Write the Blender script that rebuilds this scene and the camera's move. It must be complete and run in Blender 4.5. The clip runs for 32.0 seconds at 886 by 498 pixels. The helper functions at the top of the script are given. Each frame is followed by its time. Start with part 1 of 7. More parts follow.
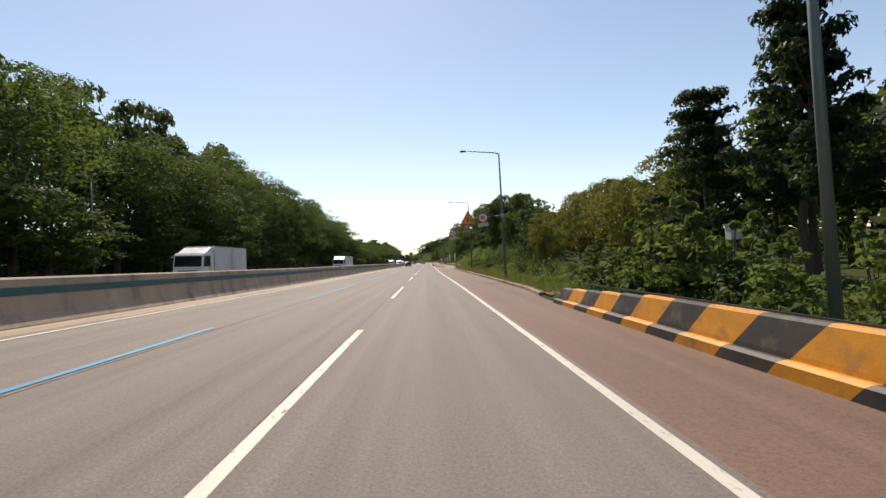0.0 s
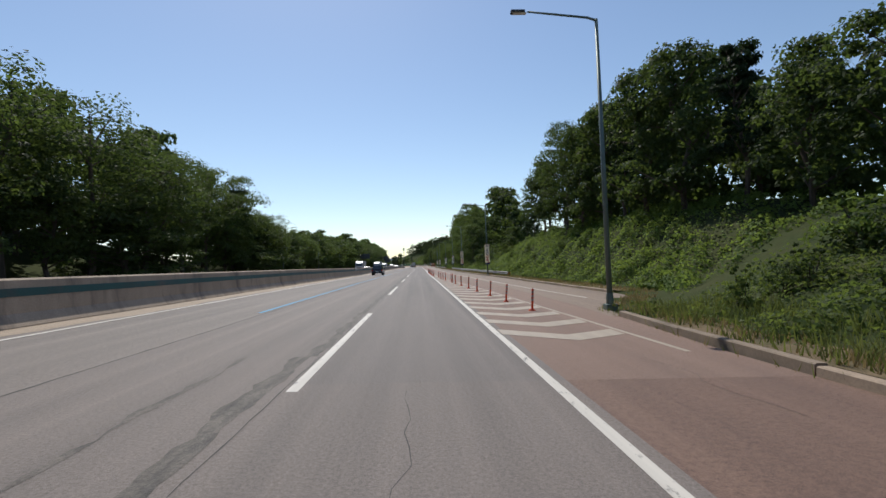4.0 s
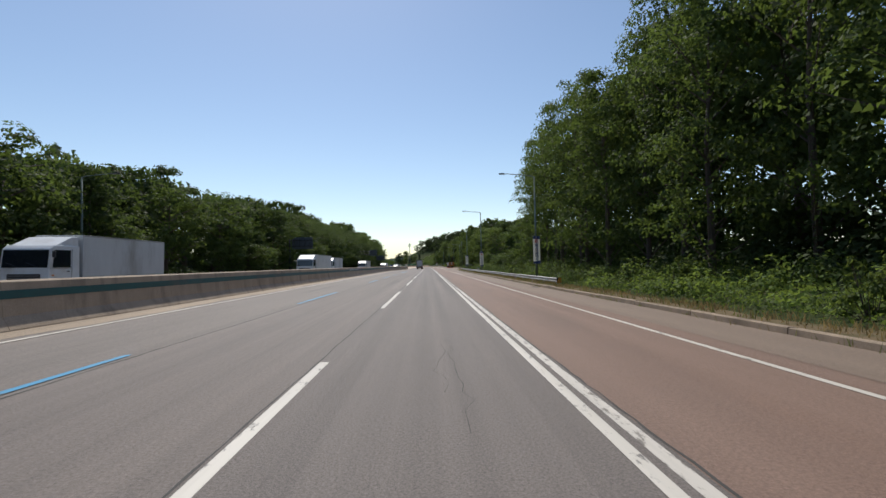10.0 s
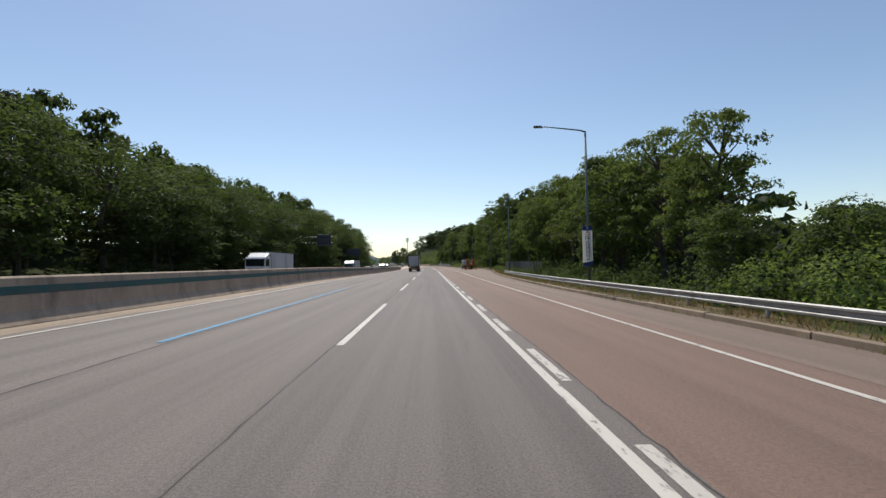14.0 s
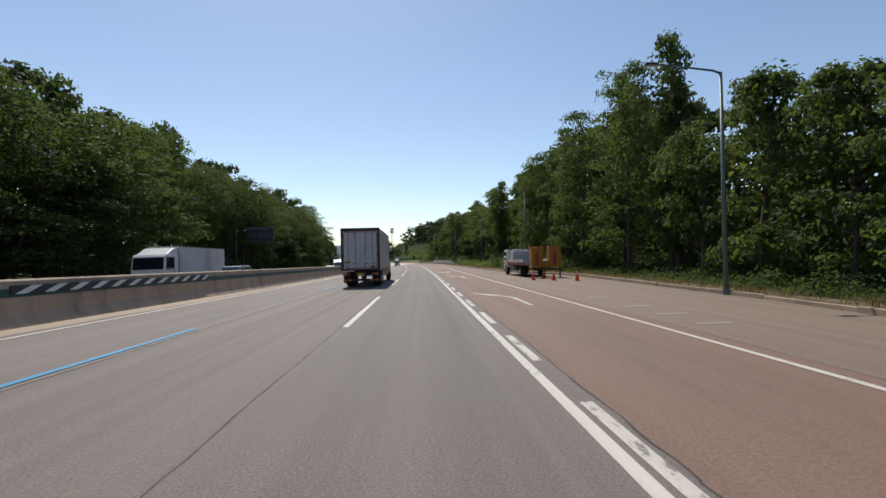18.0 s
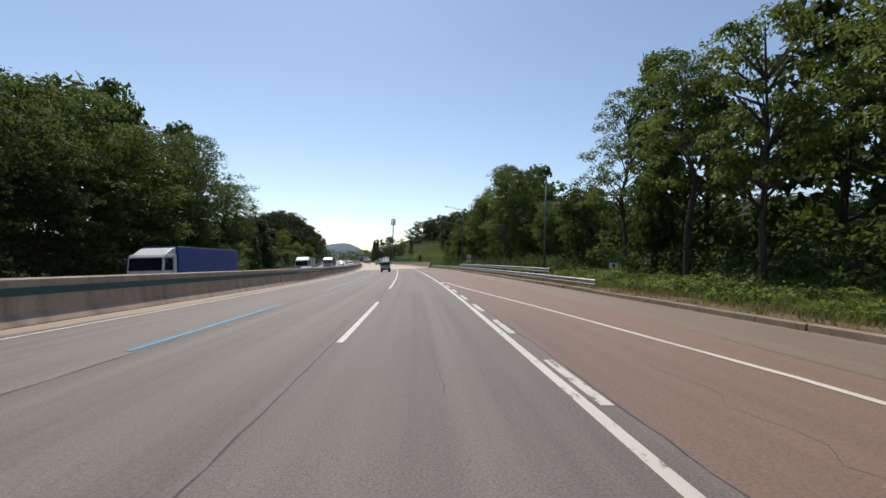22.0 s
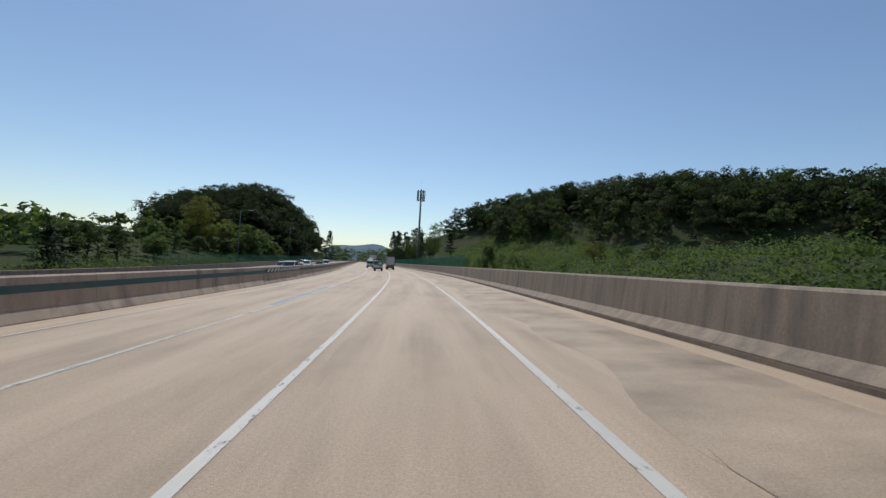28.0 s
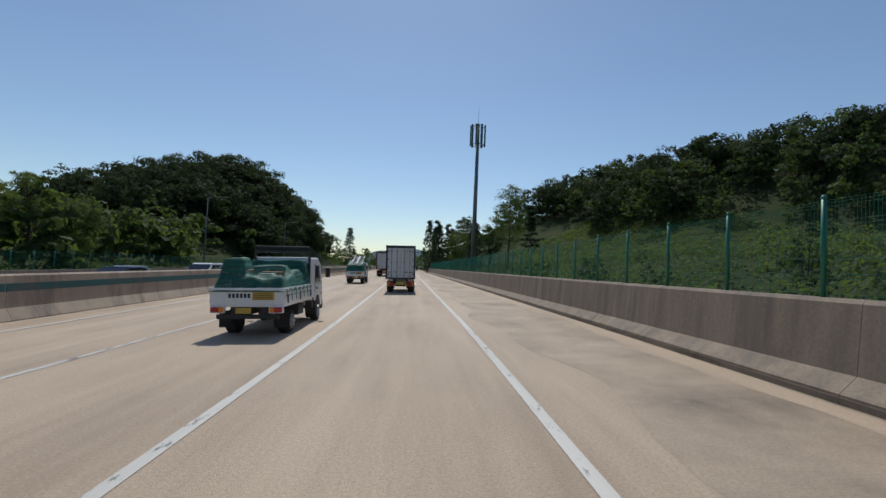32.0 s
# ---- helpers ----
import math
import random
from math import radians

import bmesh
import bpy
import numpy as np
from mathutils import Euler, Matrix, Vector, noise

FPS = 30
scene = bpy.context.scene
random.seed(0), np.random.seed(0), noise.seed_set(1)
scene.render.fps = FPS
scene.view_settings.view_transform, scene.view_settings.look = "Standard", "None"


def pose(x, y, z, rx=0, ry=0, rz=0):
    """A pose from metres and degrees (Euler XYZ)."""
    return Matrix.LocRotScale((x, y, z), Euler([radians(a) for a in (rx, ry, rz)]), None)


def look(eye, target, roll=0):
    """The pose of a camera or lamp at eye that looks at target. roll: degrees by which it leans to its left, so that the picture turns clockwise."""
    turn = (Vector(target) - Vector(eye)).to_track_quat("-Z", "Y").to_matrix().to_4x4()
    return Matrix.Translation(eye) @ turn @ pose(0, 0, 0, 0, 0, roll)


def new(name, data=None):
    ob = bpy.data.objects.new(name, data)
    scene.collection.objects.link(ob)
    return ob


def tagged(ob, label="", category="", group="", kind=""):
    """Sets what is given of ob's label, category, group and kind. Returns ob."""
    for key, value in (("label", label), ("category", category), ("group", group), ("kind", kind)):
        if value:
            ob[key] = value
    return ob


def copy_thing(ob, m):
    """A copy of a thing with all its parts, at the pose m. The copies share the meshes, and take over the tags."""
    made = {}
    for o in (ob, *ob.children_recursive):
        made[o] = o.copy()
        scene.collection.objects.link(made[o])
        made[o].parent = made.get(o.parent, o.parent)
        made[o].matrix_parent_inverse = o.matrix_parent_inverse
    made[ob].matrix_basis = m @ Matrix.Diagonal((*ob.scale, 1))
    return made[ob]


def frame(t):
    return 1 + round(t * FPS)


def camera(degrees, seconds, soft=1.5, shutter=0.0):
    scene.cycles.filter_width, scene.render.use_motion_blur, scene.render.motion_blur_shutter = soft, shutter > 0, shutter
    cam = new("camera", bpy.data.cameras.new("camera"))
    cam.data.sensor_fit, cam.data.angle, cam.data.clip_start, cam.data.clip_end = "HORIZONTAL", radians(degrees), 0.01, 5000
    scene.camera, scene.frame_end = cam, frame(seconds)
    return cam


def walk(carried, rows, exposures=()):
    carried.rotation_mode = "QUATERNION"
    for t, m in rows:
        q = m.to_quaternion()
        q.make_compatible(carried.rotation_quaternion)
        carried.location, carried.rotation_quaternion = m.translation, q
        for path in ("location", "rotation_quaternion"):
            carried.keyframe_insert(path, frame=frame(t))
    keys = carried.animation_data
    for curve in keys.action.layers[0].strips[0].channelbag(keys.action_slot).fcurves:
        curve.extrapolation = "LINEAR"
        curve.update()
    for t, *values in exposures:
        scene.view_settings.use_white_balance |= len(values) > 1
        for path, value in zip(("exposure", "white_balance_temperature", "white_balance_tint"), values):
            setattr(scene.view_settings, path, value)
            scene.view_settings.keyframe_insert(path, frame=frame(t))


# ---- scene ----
cam = camera(87.6, 32.0, shutter=0.0)
PATH = [
    (0, (-0.053, 0.013, 1.683), (0.0164, 2.0112, 1.7346), -3.10),
    (0.5, (-0.232, 11.157, 1.691), (-0.1489, 13.1549, 1.7418), -2.92),
    (1, (-0.145, 22.503, 1.686), (-0.0596, 24.5002, 1.7416), -2.51),
    (1.5, (-0.209, 34.665, 1.688), (-0.1227, 36.6621, 1.7458), -2.46),
    (2, (-0.246, 47.059, 1.689), (-0.1557, 49.0561, 1.7496), -2.42),
    (2.5, (-0.224, 59.479, 1.688), (-0.1274, 61.4756, 1.7526), -2.25),
    (3, (-0.230, 71.956, 1.689), (-0.1282, 73.9525, 1.7503), -1.99),
    (3.5, (-0.169, 83.848, 1.687), (-0.0654, 85.8446, 1.7502), -2.10),
    (4.5, (0.091, 106.530, 1.677), (0.2008, 108.5254, 1.7446), -2.17),
    (5.5, (0.351, 128.244, 1.669), (0.4687, 130.2388, 1.7460), -2.15),
    (6, (0.368, 138.677, 1.669), (0.4711, 140.6732, 1.7467), -2.23),
    (6.5, (0.250, 148.958, 1.674), (0.3336, 150.9546, 1.7438), -1.92),
    (7, (0.180, 159.271, 1.676), (0.2450, 161.2687, 1.7427), -1.40),
    (7.5, (0.101, 170.467, 1.678), (0.1630, 172.4649, 1.7410), -1.32),
    (8, (0.082, 181.643, 1.679), (0.1434, 183.6413, 1.7369), -1.36),
    (8.5, (0.039, 192.254, 1.680), (0.1080, 194.2523, 1.7401), -1.32),
    (9, (-0.004, 202.632, 1.680), (0.0728, 204.6297, 1.7413), -1.35),
    (9.5, (0.035, 213.001, 1.680), (0.0980, 214.9990, 1.7446), -1.27),
    (10, (0.041, 223.434, 1.680), (0.1055, 225.4319, 1.7477), -1.34),
    (10.5, (0.034, 233.965, 1.680), (0.0945, 235.9632, 1.7460), -1.06),
    (11, (0.155, 244.960, 1.678), (0.2110, 246.9585, 1.7426), -1.37),
    (11.5, (0.134, 256.504, 1.678), (0.1894, 258.5020, 1.7418), -1.28),
    (12, (0.146, 267.995, 1.678), (0.2034, 269.9931, 1.7435), -1.16),
    (12.5, (0.130, 278.973, 1.678), (0.1901, 280.9707, 1.7439), -1.19),
    (13, (0.094, 289.894, 1.679), (0.1546, 291.8921, 1.7438), -1.19),
    (13.5, (0.094, 300.957, 1.679), (0.1539, 302.9547, 1.7427), -1.15),
    (14, (0.095, 311.906, 1.679), (0.1524, 313.9038, 1.7431), -1.02),
    (14.5, (0.095, 322.432, 1.679), (0.1634, 324.4295, 1.7401), -1.10),
    (15.5, (0.094, 342.649, 1.679), (0.1806, 344.6466, 1.7362), -1.19),
    (16.5, (0.093, 362.055, 1.679), (0.1975, 364.0517, 1.7268), -1.17),
    (17, (0.209, 371.363, 1.678), (0.3167, 373.3595, 1.7258), -1.02),
    (17.5, (0.166, 380.510, 1.679), (0.2744, 382.5066, 1.7304), -0.99),
    (18, (0.116, 389.609, 1.680), (0.2179, 391.6054, 1.7278), -0.64),
    (18.5, (0.017, 398.954, 1.680), (0.1111, 400.9508, 1.7304), -0.38),
    (19, (-0.011, 408.568, 1.680), (0.0805, 410.5654, 1.7327), -0.01),
    (19.5, (0.095, 418.823, 1.682), (0.1951, 420.8199, 1.7306), 0.28),
    (20, (-0.110, 429.916, 1.679), (-0.0202, 431.9136, 1.7346), 0.76),
    (20.5, (-0.167, 440.514, 1.678), (-0.0819, 442.5110, 1.7365), 0.98),
    (21, (-0.256, 450.925, 1.677), (-0.1773, 452.9226, 1.7347), 1.14),
    (21.5, (-0.424, 461.376, 1.675), (-0.3501, 463.3742, 1.7350), 1.50),
    (22, (-0.625, 471.720, 1.673), (-0.5554, 473.7176, 1.7325), 1.87),
    (22.5, (-0.795, 481.790, 1.672), (-0.7405, 483.7885, 1.7234), 2.11),
    (23, (-1.164, 491.538, 1.664), (-1.1256, 493.5366, 1.7211), 2.34),
    (23.5, (-1.618, 500.979, 1.654), (-1.5921, 502.9774, 1.7151), 2.78),
    (24, (-2.121, 510.248, 1.643), (-2.1009, 512.2474, 1.7020), 3.23),
    (24.5, (-2.439, 519.657, 1.647), (-2.4235, 521.6559, 1.7126), 3.38),
    (25, (-2.919, 529.661, 1.648), (-2.9102, 531.6599, 1.7089), 3.55),
    (25.5, (-3.429, 539.208, 1.650), (-3.4300, 541.2075, 1.7107), 3.63),
    (26, (-3.994, 548.577, 1.649), (-4.0085, 550.5760, 1.7133), 3.56),
    (26.5, (-4.609, 557.911, 1.648), (-4.6330, 559.9097, 1.7113), 3.62),
    (27.5, (-5.809, 577.011, 1.665), (-5.8663, 579.0089, 1.7311), 3.50),
    (28.5, (-7.345, 596.387, 1.680), (-7.4354, 598.3838, 1.7533), 3.29),
    (29, (-8.216, 606.155, 1.688), (-8.3242, 608.1508, 1.7617), 3.13),
    (29.5, (-9.139, 615.463, 1.695), (-9.2678, 617.4575, 1.7693), 3.05),
    (30, (-10.183, 624.715, 1.699), (-10.3351, 626.7074, 1.7744), 2.73),
    (30.5, (-11.251, 633.923, 1.706), (-11.4220, 635.9142, 1.7783), 2.79),
    (31, (-12.484, 643.081, 1.707), (-12.6802, 645.0698, 1.7775), 2.75),
    (31.5, (-13.984, 652.171, 1.700), (-14.2078, 654.1573, 1.7755), 2.51),
    (32, (-15.546, 661.240, 1.697), (-15.8023, 663.2214, 1.7785), 2.50),
]
walk(cam, [(t, look(eye, target, roll)) for t, eye, target, roll in PATH],
     [(0.0, 0.4, 7700, 13), (1.0, -0.0, 6450, 10), (6.0, -0.02, 6550, 9), (9.0, -0.02, 6600, 9), (16.0, 0.02, 6750, 10), (20.0, 0.06, 6750, 10), (26.0, 0.0, 6550, 9), (29.0, -0.47, 6100, 7), (32.0, -0.46, 6150, 7)])

# ---- light ----
SUN_ELEV, SUN_LEFT = 54.0, 14.0
world = bpy.data.worlds.new("sky")
scene.world = world
world.use_nodes = True
wn = world.node_tree.nodes
sky = wn.new("ShaderNodeTexSky")
sky.sky_type = "NISHITA"
sky.sun_disc = False
sky.sun_elevation = radians(SUN_ELEV)
sky.sun_rotation = radians(-SUN_LEFT)
sky.air_density, sky.dust_density, sky.ozone_density = 1.0, 0.3, 1.3
wn["Background"].inputs["Strength"].default_value = 0.127
world.node_tree.links.new(sky.outputs[0], wn["Background"].inputs["Color"])
sun = new("sun", bpy.data.lights.new("sun", "SUN"))
sun.data.energy, sun.data.angle, sun.data.color = 4.2, radians(0.55), (1.0, 0.95, 0.87)
sun_at = Vector((-math.sin(radians(SUN_LEFT)) * math.cos(radians(SUN_ELEV)),
                 math.cos(radians(SUN_LEFT)) * math.cos(radians(SUN_ELEV)), math.sin(radians(SUN_ELEV))))
sun.matrix_world = look(sun_at * 60, (0, 0, 0))
scene.view_settings.exposure = 0.0

# ---- the road's line: station s along it, d to its right, z above the banked surface ----
TURN_S = [-600, 420, 480, 520, 560, 600, 640, 680, 3000]
TURN_A = [0, 0, 1.07, 2.86, 3.91, 5.83, 8.05, 11.54, 11.54]
BANK_S = [-50, 0, 40, 80, 140, 180, 220, 260, 300, 360, 400, 440, 480, 520, 560, 600, 640, 680, 760, 900]
BANK_A = [2.87, 2.87, 2.03, 2.12, 1.71, 0.87, 0.83, 1.1, 0.99, 0.99, -0.31, -1.37, -2.29, -3.66, -4.06, -3.51, -2.92, -1.81, -0.8, 0]
GS = np.arange(-600.0, 3001.0, 2.0)
GA = np.radians(np.interp(GS, TURN_S, TURN_A))
GM = (GA[1:] + GA[:-1]) / 2
GX = np.concatenate([[0], np.cumsum(-np.sin(GM) * 2)])
GY = -600 + np.concatenate([[0], np.cumsum(np.cos(GM) * 2)])


def bank_at(s):
    return np.interp(s, BANK_S, BANK_A)


def tab(s, *pairs):
    """A value read off a table of station, value pairs."""
    return np.interp(s, pairs[0::2], pairs[1::2])


def road_xyz(s, d, z):
    s, d, z = np.broadcast_arrays(np.asarray(s, float), np.asarray(d, float), np.asarray(z, float))
    a = np.interp(s, GS, GA)
    return np.stack([np.interp(s, GS, GX) + d * np.cos(a), np.interp(s, GS, GY) + d * np.sin(a),
                     z - np.clip(d, -24, 14) * np.tan(np.radians(bank_at(s)))], -1)


def road_sd(x, y):
    s = np.interp(y, GY, GS)
    for _ in range(3):
        a = np.interp(s, GS, GA)
        s = s - (x - np.interp(s, GS, GX)) * np.sin(a) + (y - np.interp(s, GS, GY)) * np.cos(a)
    a = np.interp(s, GS, GA)
    return s, (x - np.interp(s, GS, GX)) * np.cos(a) + (y - np.interp(s, GS, GY)) * np.sin(a)


def on_road(s, d, z=0.0, turn=0.0, upright=False, size=1.0):
    """A pose on the road: x to the right, y along it."""
    p = road_xyz(s, d, z)
    a = math.degrees(float(np.interp(s, GS, GA)))
    m = pose(*p, 0, 0, a + turn) if upright else pose(*p, 0, 0, a) @ pose(0, 0, 0, 0, float(bank_at(s)), 0) @ pose(0, 0, 0, 0, 0, turn)
    return m @ Matrix.Scale(size, 4) if size != 1.0 else m


def kerb_d(s):
    """Where the pavement ends on the right."""
    return tab(s, -60, 5.0, 20, 5.0, 26, 5.5, 104, 5.8, 112, 6.5, 119, 11.0, 148, 10.1, 168, 8.9, 190, 8.3, 300, 8.4, 345, 8.6,
               375, 9.6, 392, 11.0, 404, 12.6, 428, 13.2, 441, 10.0, 460, 9.1, 480, 8.85, 500, 8.3, 527, 7.5, 555, 7.2, 580, 5.9, 611, 5.75, 1200, 5.75)


# ---- materials ----
def node_mat(name):
    m = bpy.data.materials.new(name)
    m.use_nodes = True
    return m, m.node_tree.nodes, m.node_tree.links


def mix_rgb(nodes, links, fac, a, b, blend="MIX"):
    n = nodes.new("ShaderNodeMix")
    n.data_type, n.blend_type = "RGBA", blend
    for sock, v in ((n.inputs[0], fac), (n.inputs[6], a), (n.inputs[7], b)):
        if hasattr(v, "links"):
            links.new(v, sock)
        elif isinstance(v, tuple):
            sock.default_value = (*v, 1)
        else:
            sock.default_value = v
    return n.outputs[2]


def noise_at(nodes, links, vec, scale, detail=4, rough=0.55, stretch=None):
    n = nodes.new("ShaderNodeTexNoise")
    n.inputs["Scale"].default_value, n.inputs["Detail"].default_value, n.inputs["Roughness"].default_value = scale, detail, rough
    if stretch:
        mp = nodes.new("ShaderNodeMapping")
        mp.inputs["Scale"].default_value = stretch
        links.new(vec, mp.inputs["Vector"])
        vec = mp.outputs[0]
    links.new(vec, n.inputs["Vector"])
    return n.outputs["Fac"]


def ramp(nodes, links, fac, lo, hi):
    n = nodes.new("ShaderNodeMapRange")
    n.inputs["From Min"].default_value, n.inputs["From Max"].default_value = lo, hi
    links.new(fac, n.inputs["Value"])
    return n.outputs[0]


def surface(name, base, other, rough=0.6, metal=0.0, coarse=1.5, fine=30.0, bump=0.15, amount=0.6, uv=False, stretch=None, spec=0.5,
            stain=None, stain_scale=0.4, vary=0.0, depth=0.01):
    """A painted, metal or mineral surface: two colours mixed by coarse noise, grain, stains and relief."""
    m, nodes, links = node_mat(name)
    b = nodes["Principled BSDF"]
    tc = nodes.new("ShaderNodeTexCoord")
    vec = tc.outputs["UV"] if uv else tc.outputs["Object"]
    big = ramp(nodes, links, noise_at(nodes, links, vec, coarse, 5, 0.6, stretch), 0.32, 0.68)
    small = noise_at(nodes, links, vec, fine, 3, 0.6)
    col = mix_rgb(nodes, links, big, base, other)
    grain = nodes.new("ShaderNodeMath")
    grain.operation = "MULTIPLY_ADD"
    links.new(small, grain.inputs[0])
    grain.inputs[1].default_value, grain.inputs[2].default_value = amount, 1.0 - amount / 2
    gc = nodes.new("ShaderNodeCombineColor")
    for k in range(3):
        links.new(grain.outputs[0], gc.inputs[k])
    col = mix_rgb(nodes, links, 1.0, col, gc.outputs[0], "MULTIPLY")
    if stain:
        sf = ramp(nodes, links, noise_at(nodes, links, vec, stain_scale, 6, 0.65, stretch), 0.52, 0.72)
        col = mix_rgb(nodes, links, sf, col, stain)
    if vary:
        oi = nodes.new("ShaderNodeObjectInfo")
        hs = nodes.new("ShaderNodeHueSaturation")
        mr = nodes.new("ShaderNodeMapRange")
        links.new(oi.outputs["Random"], mr.inputs["Value"])
        mr.inputs["To Min"].default_value, mr.inputs["To Max"].default_value = 1 - vary, 1 + vary
        links.new(mr.outputs[0], hs.inputs["Value"])
        links.new(col, hs.inputs["Color"])
        col = hs.outputs["Color"]
    links.new(col, b.inputs["Base Color"])
    b.inputs["Roughness"].default_value, b.inputs["Metallic"].default_value = rough, metal
    b.inputs["Specular IOR Level"].default_value = spec
    if bump:
        bp = nodes.new("ShaderNodeBump")
        bp.inputs["Strength"].default_value, bp.inputs["Distance"].default_value = bump, depth
        links.new(small, bp.inputs["Height"])
        links.new(bp.outputs[0], b.inputs["Normal"])
    return m


def leaf_mat(name, dark, light, through_col, gloss=0.6):
    """Leaves: colour varies leaf by leaf and plant by plant, light passes through."""
    m, nodes, links = node_mat(name)
    b = nodes["Principled BSDF"]
    geo, oi = nodes.new("ShaderNodeNewGeometry"), nodes.new("ShaderNodeObjectInfo")
    tc = nodes.new("ShaderNodeTexCoord")
    # noise patches put sunlit and dark clumps into the leaf colour
    patch = ramp(nodes, links, noise_at(nodes, links, tc.outputs["Object"], 0.6, 4), 0.38, 0.62)
    per = nodes.new("ShaderNodeMath")
    per.operation = "MULTIPLY_ADD"
    links.new(geo.outputs["Random Per Island"], per.inputs[0])
    per.inputs[1].default_value = 0.45
    half = nodes.new("ShaderNodeMath")
    half.operation = "MULTIPLY"
    links.new(patch, half.inputs[0])
    half.inputs[1].default_value = 0.55
    links.new(half.outputs[0], per.inputs[2])
    col = mix_rgb(nodes, links, per.outputs[0], dark, light)
    hs, mr = nodes.new("ShaderNodeHueSaturation"), nodes.new("ShaderNodeMapRange")
    links.new(oi.outputs["Random"], mr.inputs["Value"])
    mr.inputs["To Min"].default_value, mr.inputs["To Max"].default_value = 0.8, 1.2
    links.new(mr.outputs[0], hs.inputs["Value"])
    links.new(col, hs.inputs["Color"])
    links.new(hs.outputs["Color"], b.inputs["Base Color"])
    b.inputs["Roughness"].default_value = gloss
    b.inputs["Specular IOR Level"].default_value = 0.12
    tr = nodes.new("ShaderNodeBsdfTranslucent")
    links.new(mix_rgb(nodes, links, 0.6, hs.outputs["Color"], through_col), tr.inputs["Color"])
    ms = nodes.new("ShaderNodeMixShader")
    ms.inputs[0].default_value = 0.42
    links.new(b.outputs[0], ms.inputs[1])
    links.new(tr.outputs[0], ms.inputs[2])
    links.new(ms.outputs[0], nodes["Material Output"].inputs["Surface"])
    return m


def asphalt_mat(name, base, other, streak, grit=0.5, blotch=(0.25, 0.06, 1), long=(1.5, 0.012, 1), pebble=15.0):
    """Road surface by the road's own coordinates: grit, long wheel streaks, patches and fine cracks."""
    m, nodes, links = node_mat(name)
    b = nodes["Principled BSDF"]
    vec = nodes.new("ShaderNodeTexCoord").outputs["UV"]
    patch = ramp(nodes, links, noise_at(nodes, links, vec, 1.0, 5, 0.6, blotch), 0.3, 0.7)
    lines = ramp(nodes, links, noise_at(nodes, links, vec, 1.0, 4, 0.6, long), 0.35, 0.68)
    small = noise_at(nodes, links, vec, 60.0, 3, 0.8)
    mid = noise_at(nodes, links, vec, pebble, 4, 0.7)
    col = mix_rgb(nodes, links, patch, base, other)
    col = mix_rgb(nodes, links, lines, col, streak)
    g = nodes.new("ShaderNodeMath")
    g.operation = "ADD"
    links.new(small, g.inputs[0])
    links.new(mid, g.inputs[1])
    g2 = nodes.new("ShaderNodeMath")
    g2.operation = "MULTIPLY_ADD"
    links.new(g.outputs[0], g2.inputs[0])
    g2.inputs[1].default_value, g2.inputs[2].default_value = grit * 2.2, 1.0 - grit * 2.2
    gc = nodes.new("ShaderNodeCombineColor")
    for k in range(3):
        links.new(g2.outputs[0], gc.inputs[k])
    col = mix_rgb(nodes, links, 1.0, col, gc.outputs[0], "MULTIPLY")
    links.new(col, b.inputs["Base Color"])
    b.inputs["Roughness"].default_value = 0.75
    b.inputs["Specular IOR Level"].default_value = 0.4
    bp = nodes.new("ShaderNodeBump")
    bp.inputs["Strength"].default_value, bp.inputs["Distance"].default_value = 0.8, 0.012
    links.new(small, bp.inputs["Height"])
    links.new(bp.outputs[0], b.inputs["Normal"])
    return m


def paint_mat(name, colour, under, wear=0.6):
    """Road paint with worn spots that show the asphalt."""
    m, nodes, links = node_mat(name)
    b = nodes["Principled BSDF"]
    vec = nodes.new("ShaderNodeTexCoord").outputs["UV"]
    w = ramp(nodes, links, noise_at(nodes, links, vec, 3.0, 6, 0.75, (2.0, 0.7, 1)), wear, wear + 0.08)
    dirt = noise_at(nodes, links, vec, 1.0, 4, 0.6, (3, 0.15, 1))
    c = mix_rgb(nodes, links, ramp(nodes, links, dirt, 0.35, 0.8), colour, tuple(0.72 * a for a in colour))
    links.new(mix_rgb(nodes, links, w, c, under), b.inputs["Base Color"])
    b.inputs["Roughness"].default_value = 0.6
    return m


def glass_mat(name, tint):
    m, nodes, links = node_mat(name)
    b = nodes["Principled BSDF"]
    b.inputs["Base Color"].default_value = (*tint, 1)
    b.inputs["Roughness"].default_value = 0.06
    b.inputs["Specular IOR Level"].default_value = 0.6
    b.inputs["Coat Weight"].default_value = 0.5
    return m


ASPHALT = asphalt_mat("asphalt", (0.162, 0.136, 0.121), (0.11, 0.094, 0.086), (0.188, 0.157, 0.139), 0.65, (0.35, 0.045, 1), (1.7, 0.012, 1), 26.0)
NEW_ASPHALT = asphalt_mat("newer_dark_asphalt", (0.15, 0.128, 0.116), (0.098, 0.085, 0.079), (0.172, 0.147, 0.133), 0.8, (0.35, 0.05, 1), (1.7, 0.012, 1), 34.0)
OLD_RED = asphalt_mat("old_red_asphalt", (0.155, 0.09, 0.066), (0.1, 0.063, 0.05), (0.17, 0.104, 0.077), 0.6, (0.3, 0.1, 1))
ASPHALT_OLD = asphalt_mat("asphalt_left_lanes", (0.17, 0.144, 0.127), (0.117, 0.101, 0.091), (0.194, 0.164, 0.144), 0.6)
RED = asphalt_mat("red_asphalt", (0.188, 0.116, 0.086), (0.138, 0.09, 0.071), (0.204, 0.132, 0.101), 0.62, (0.3, 0.09, 1), (1.2, 0.02, 1), 24.0)
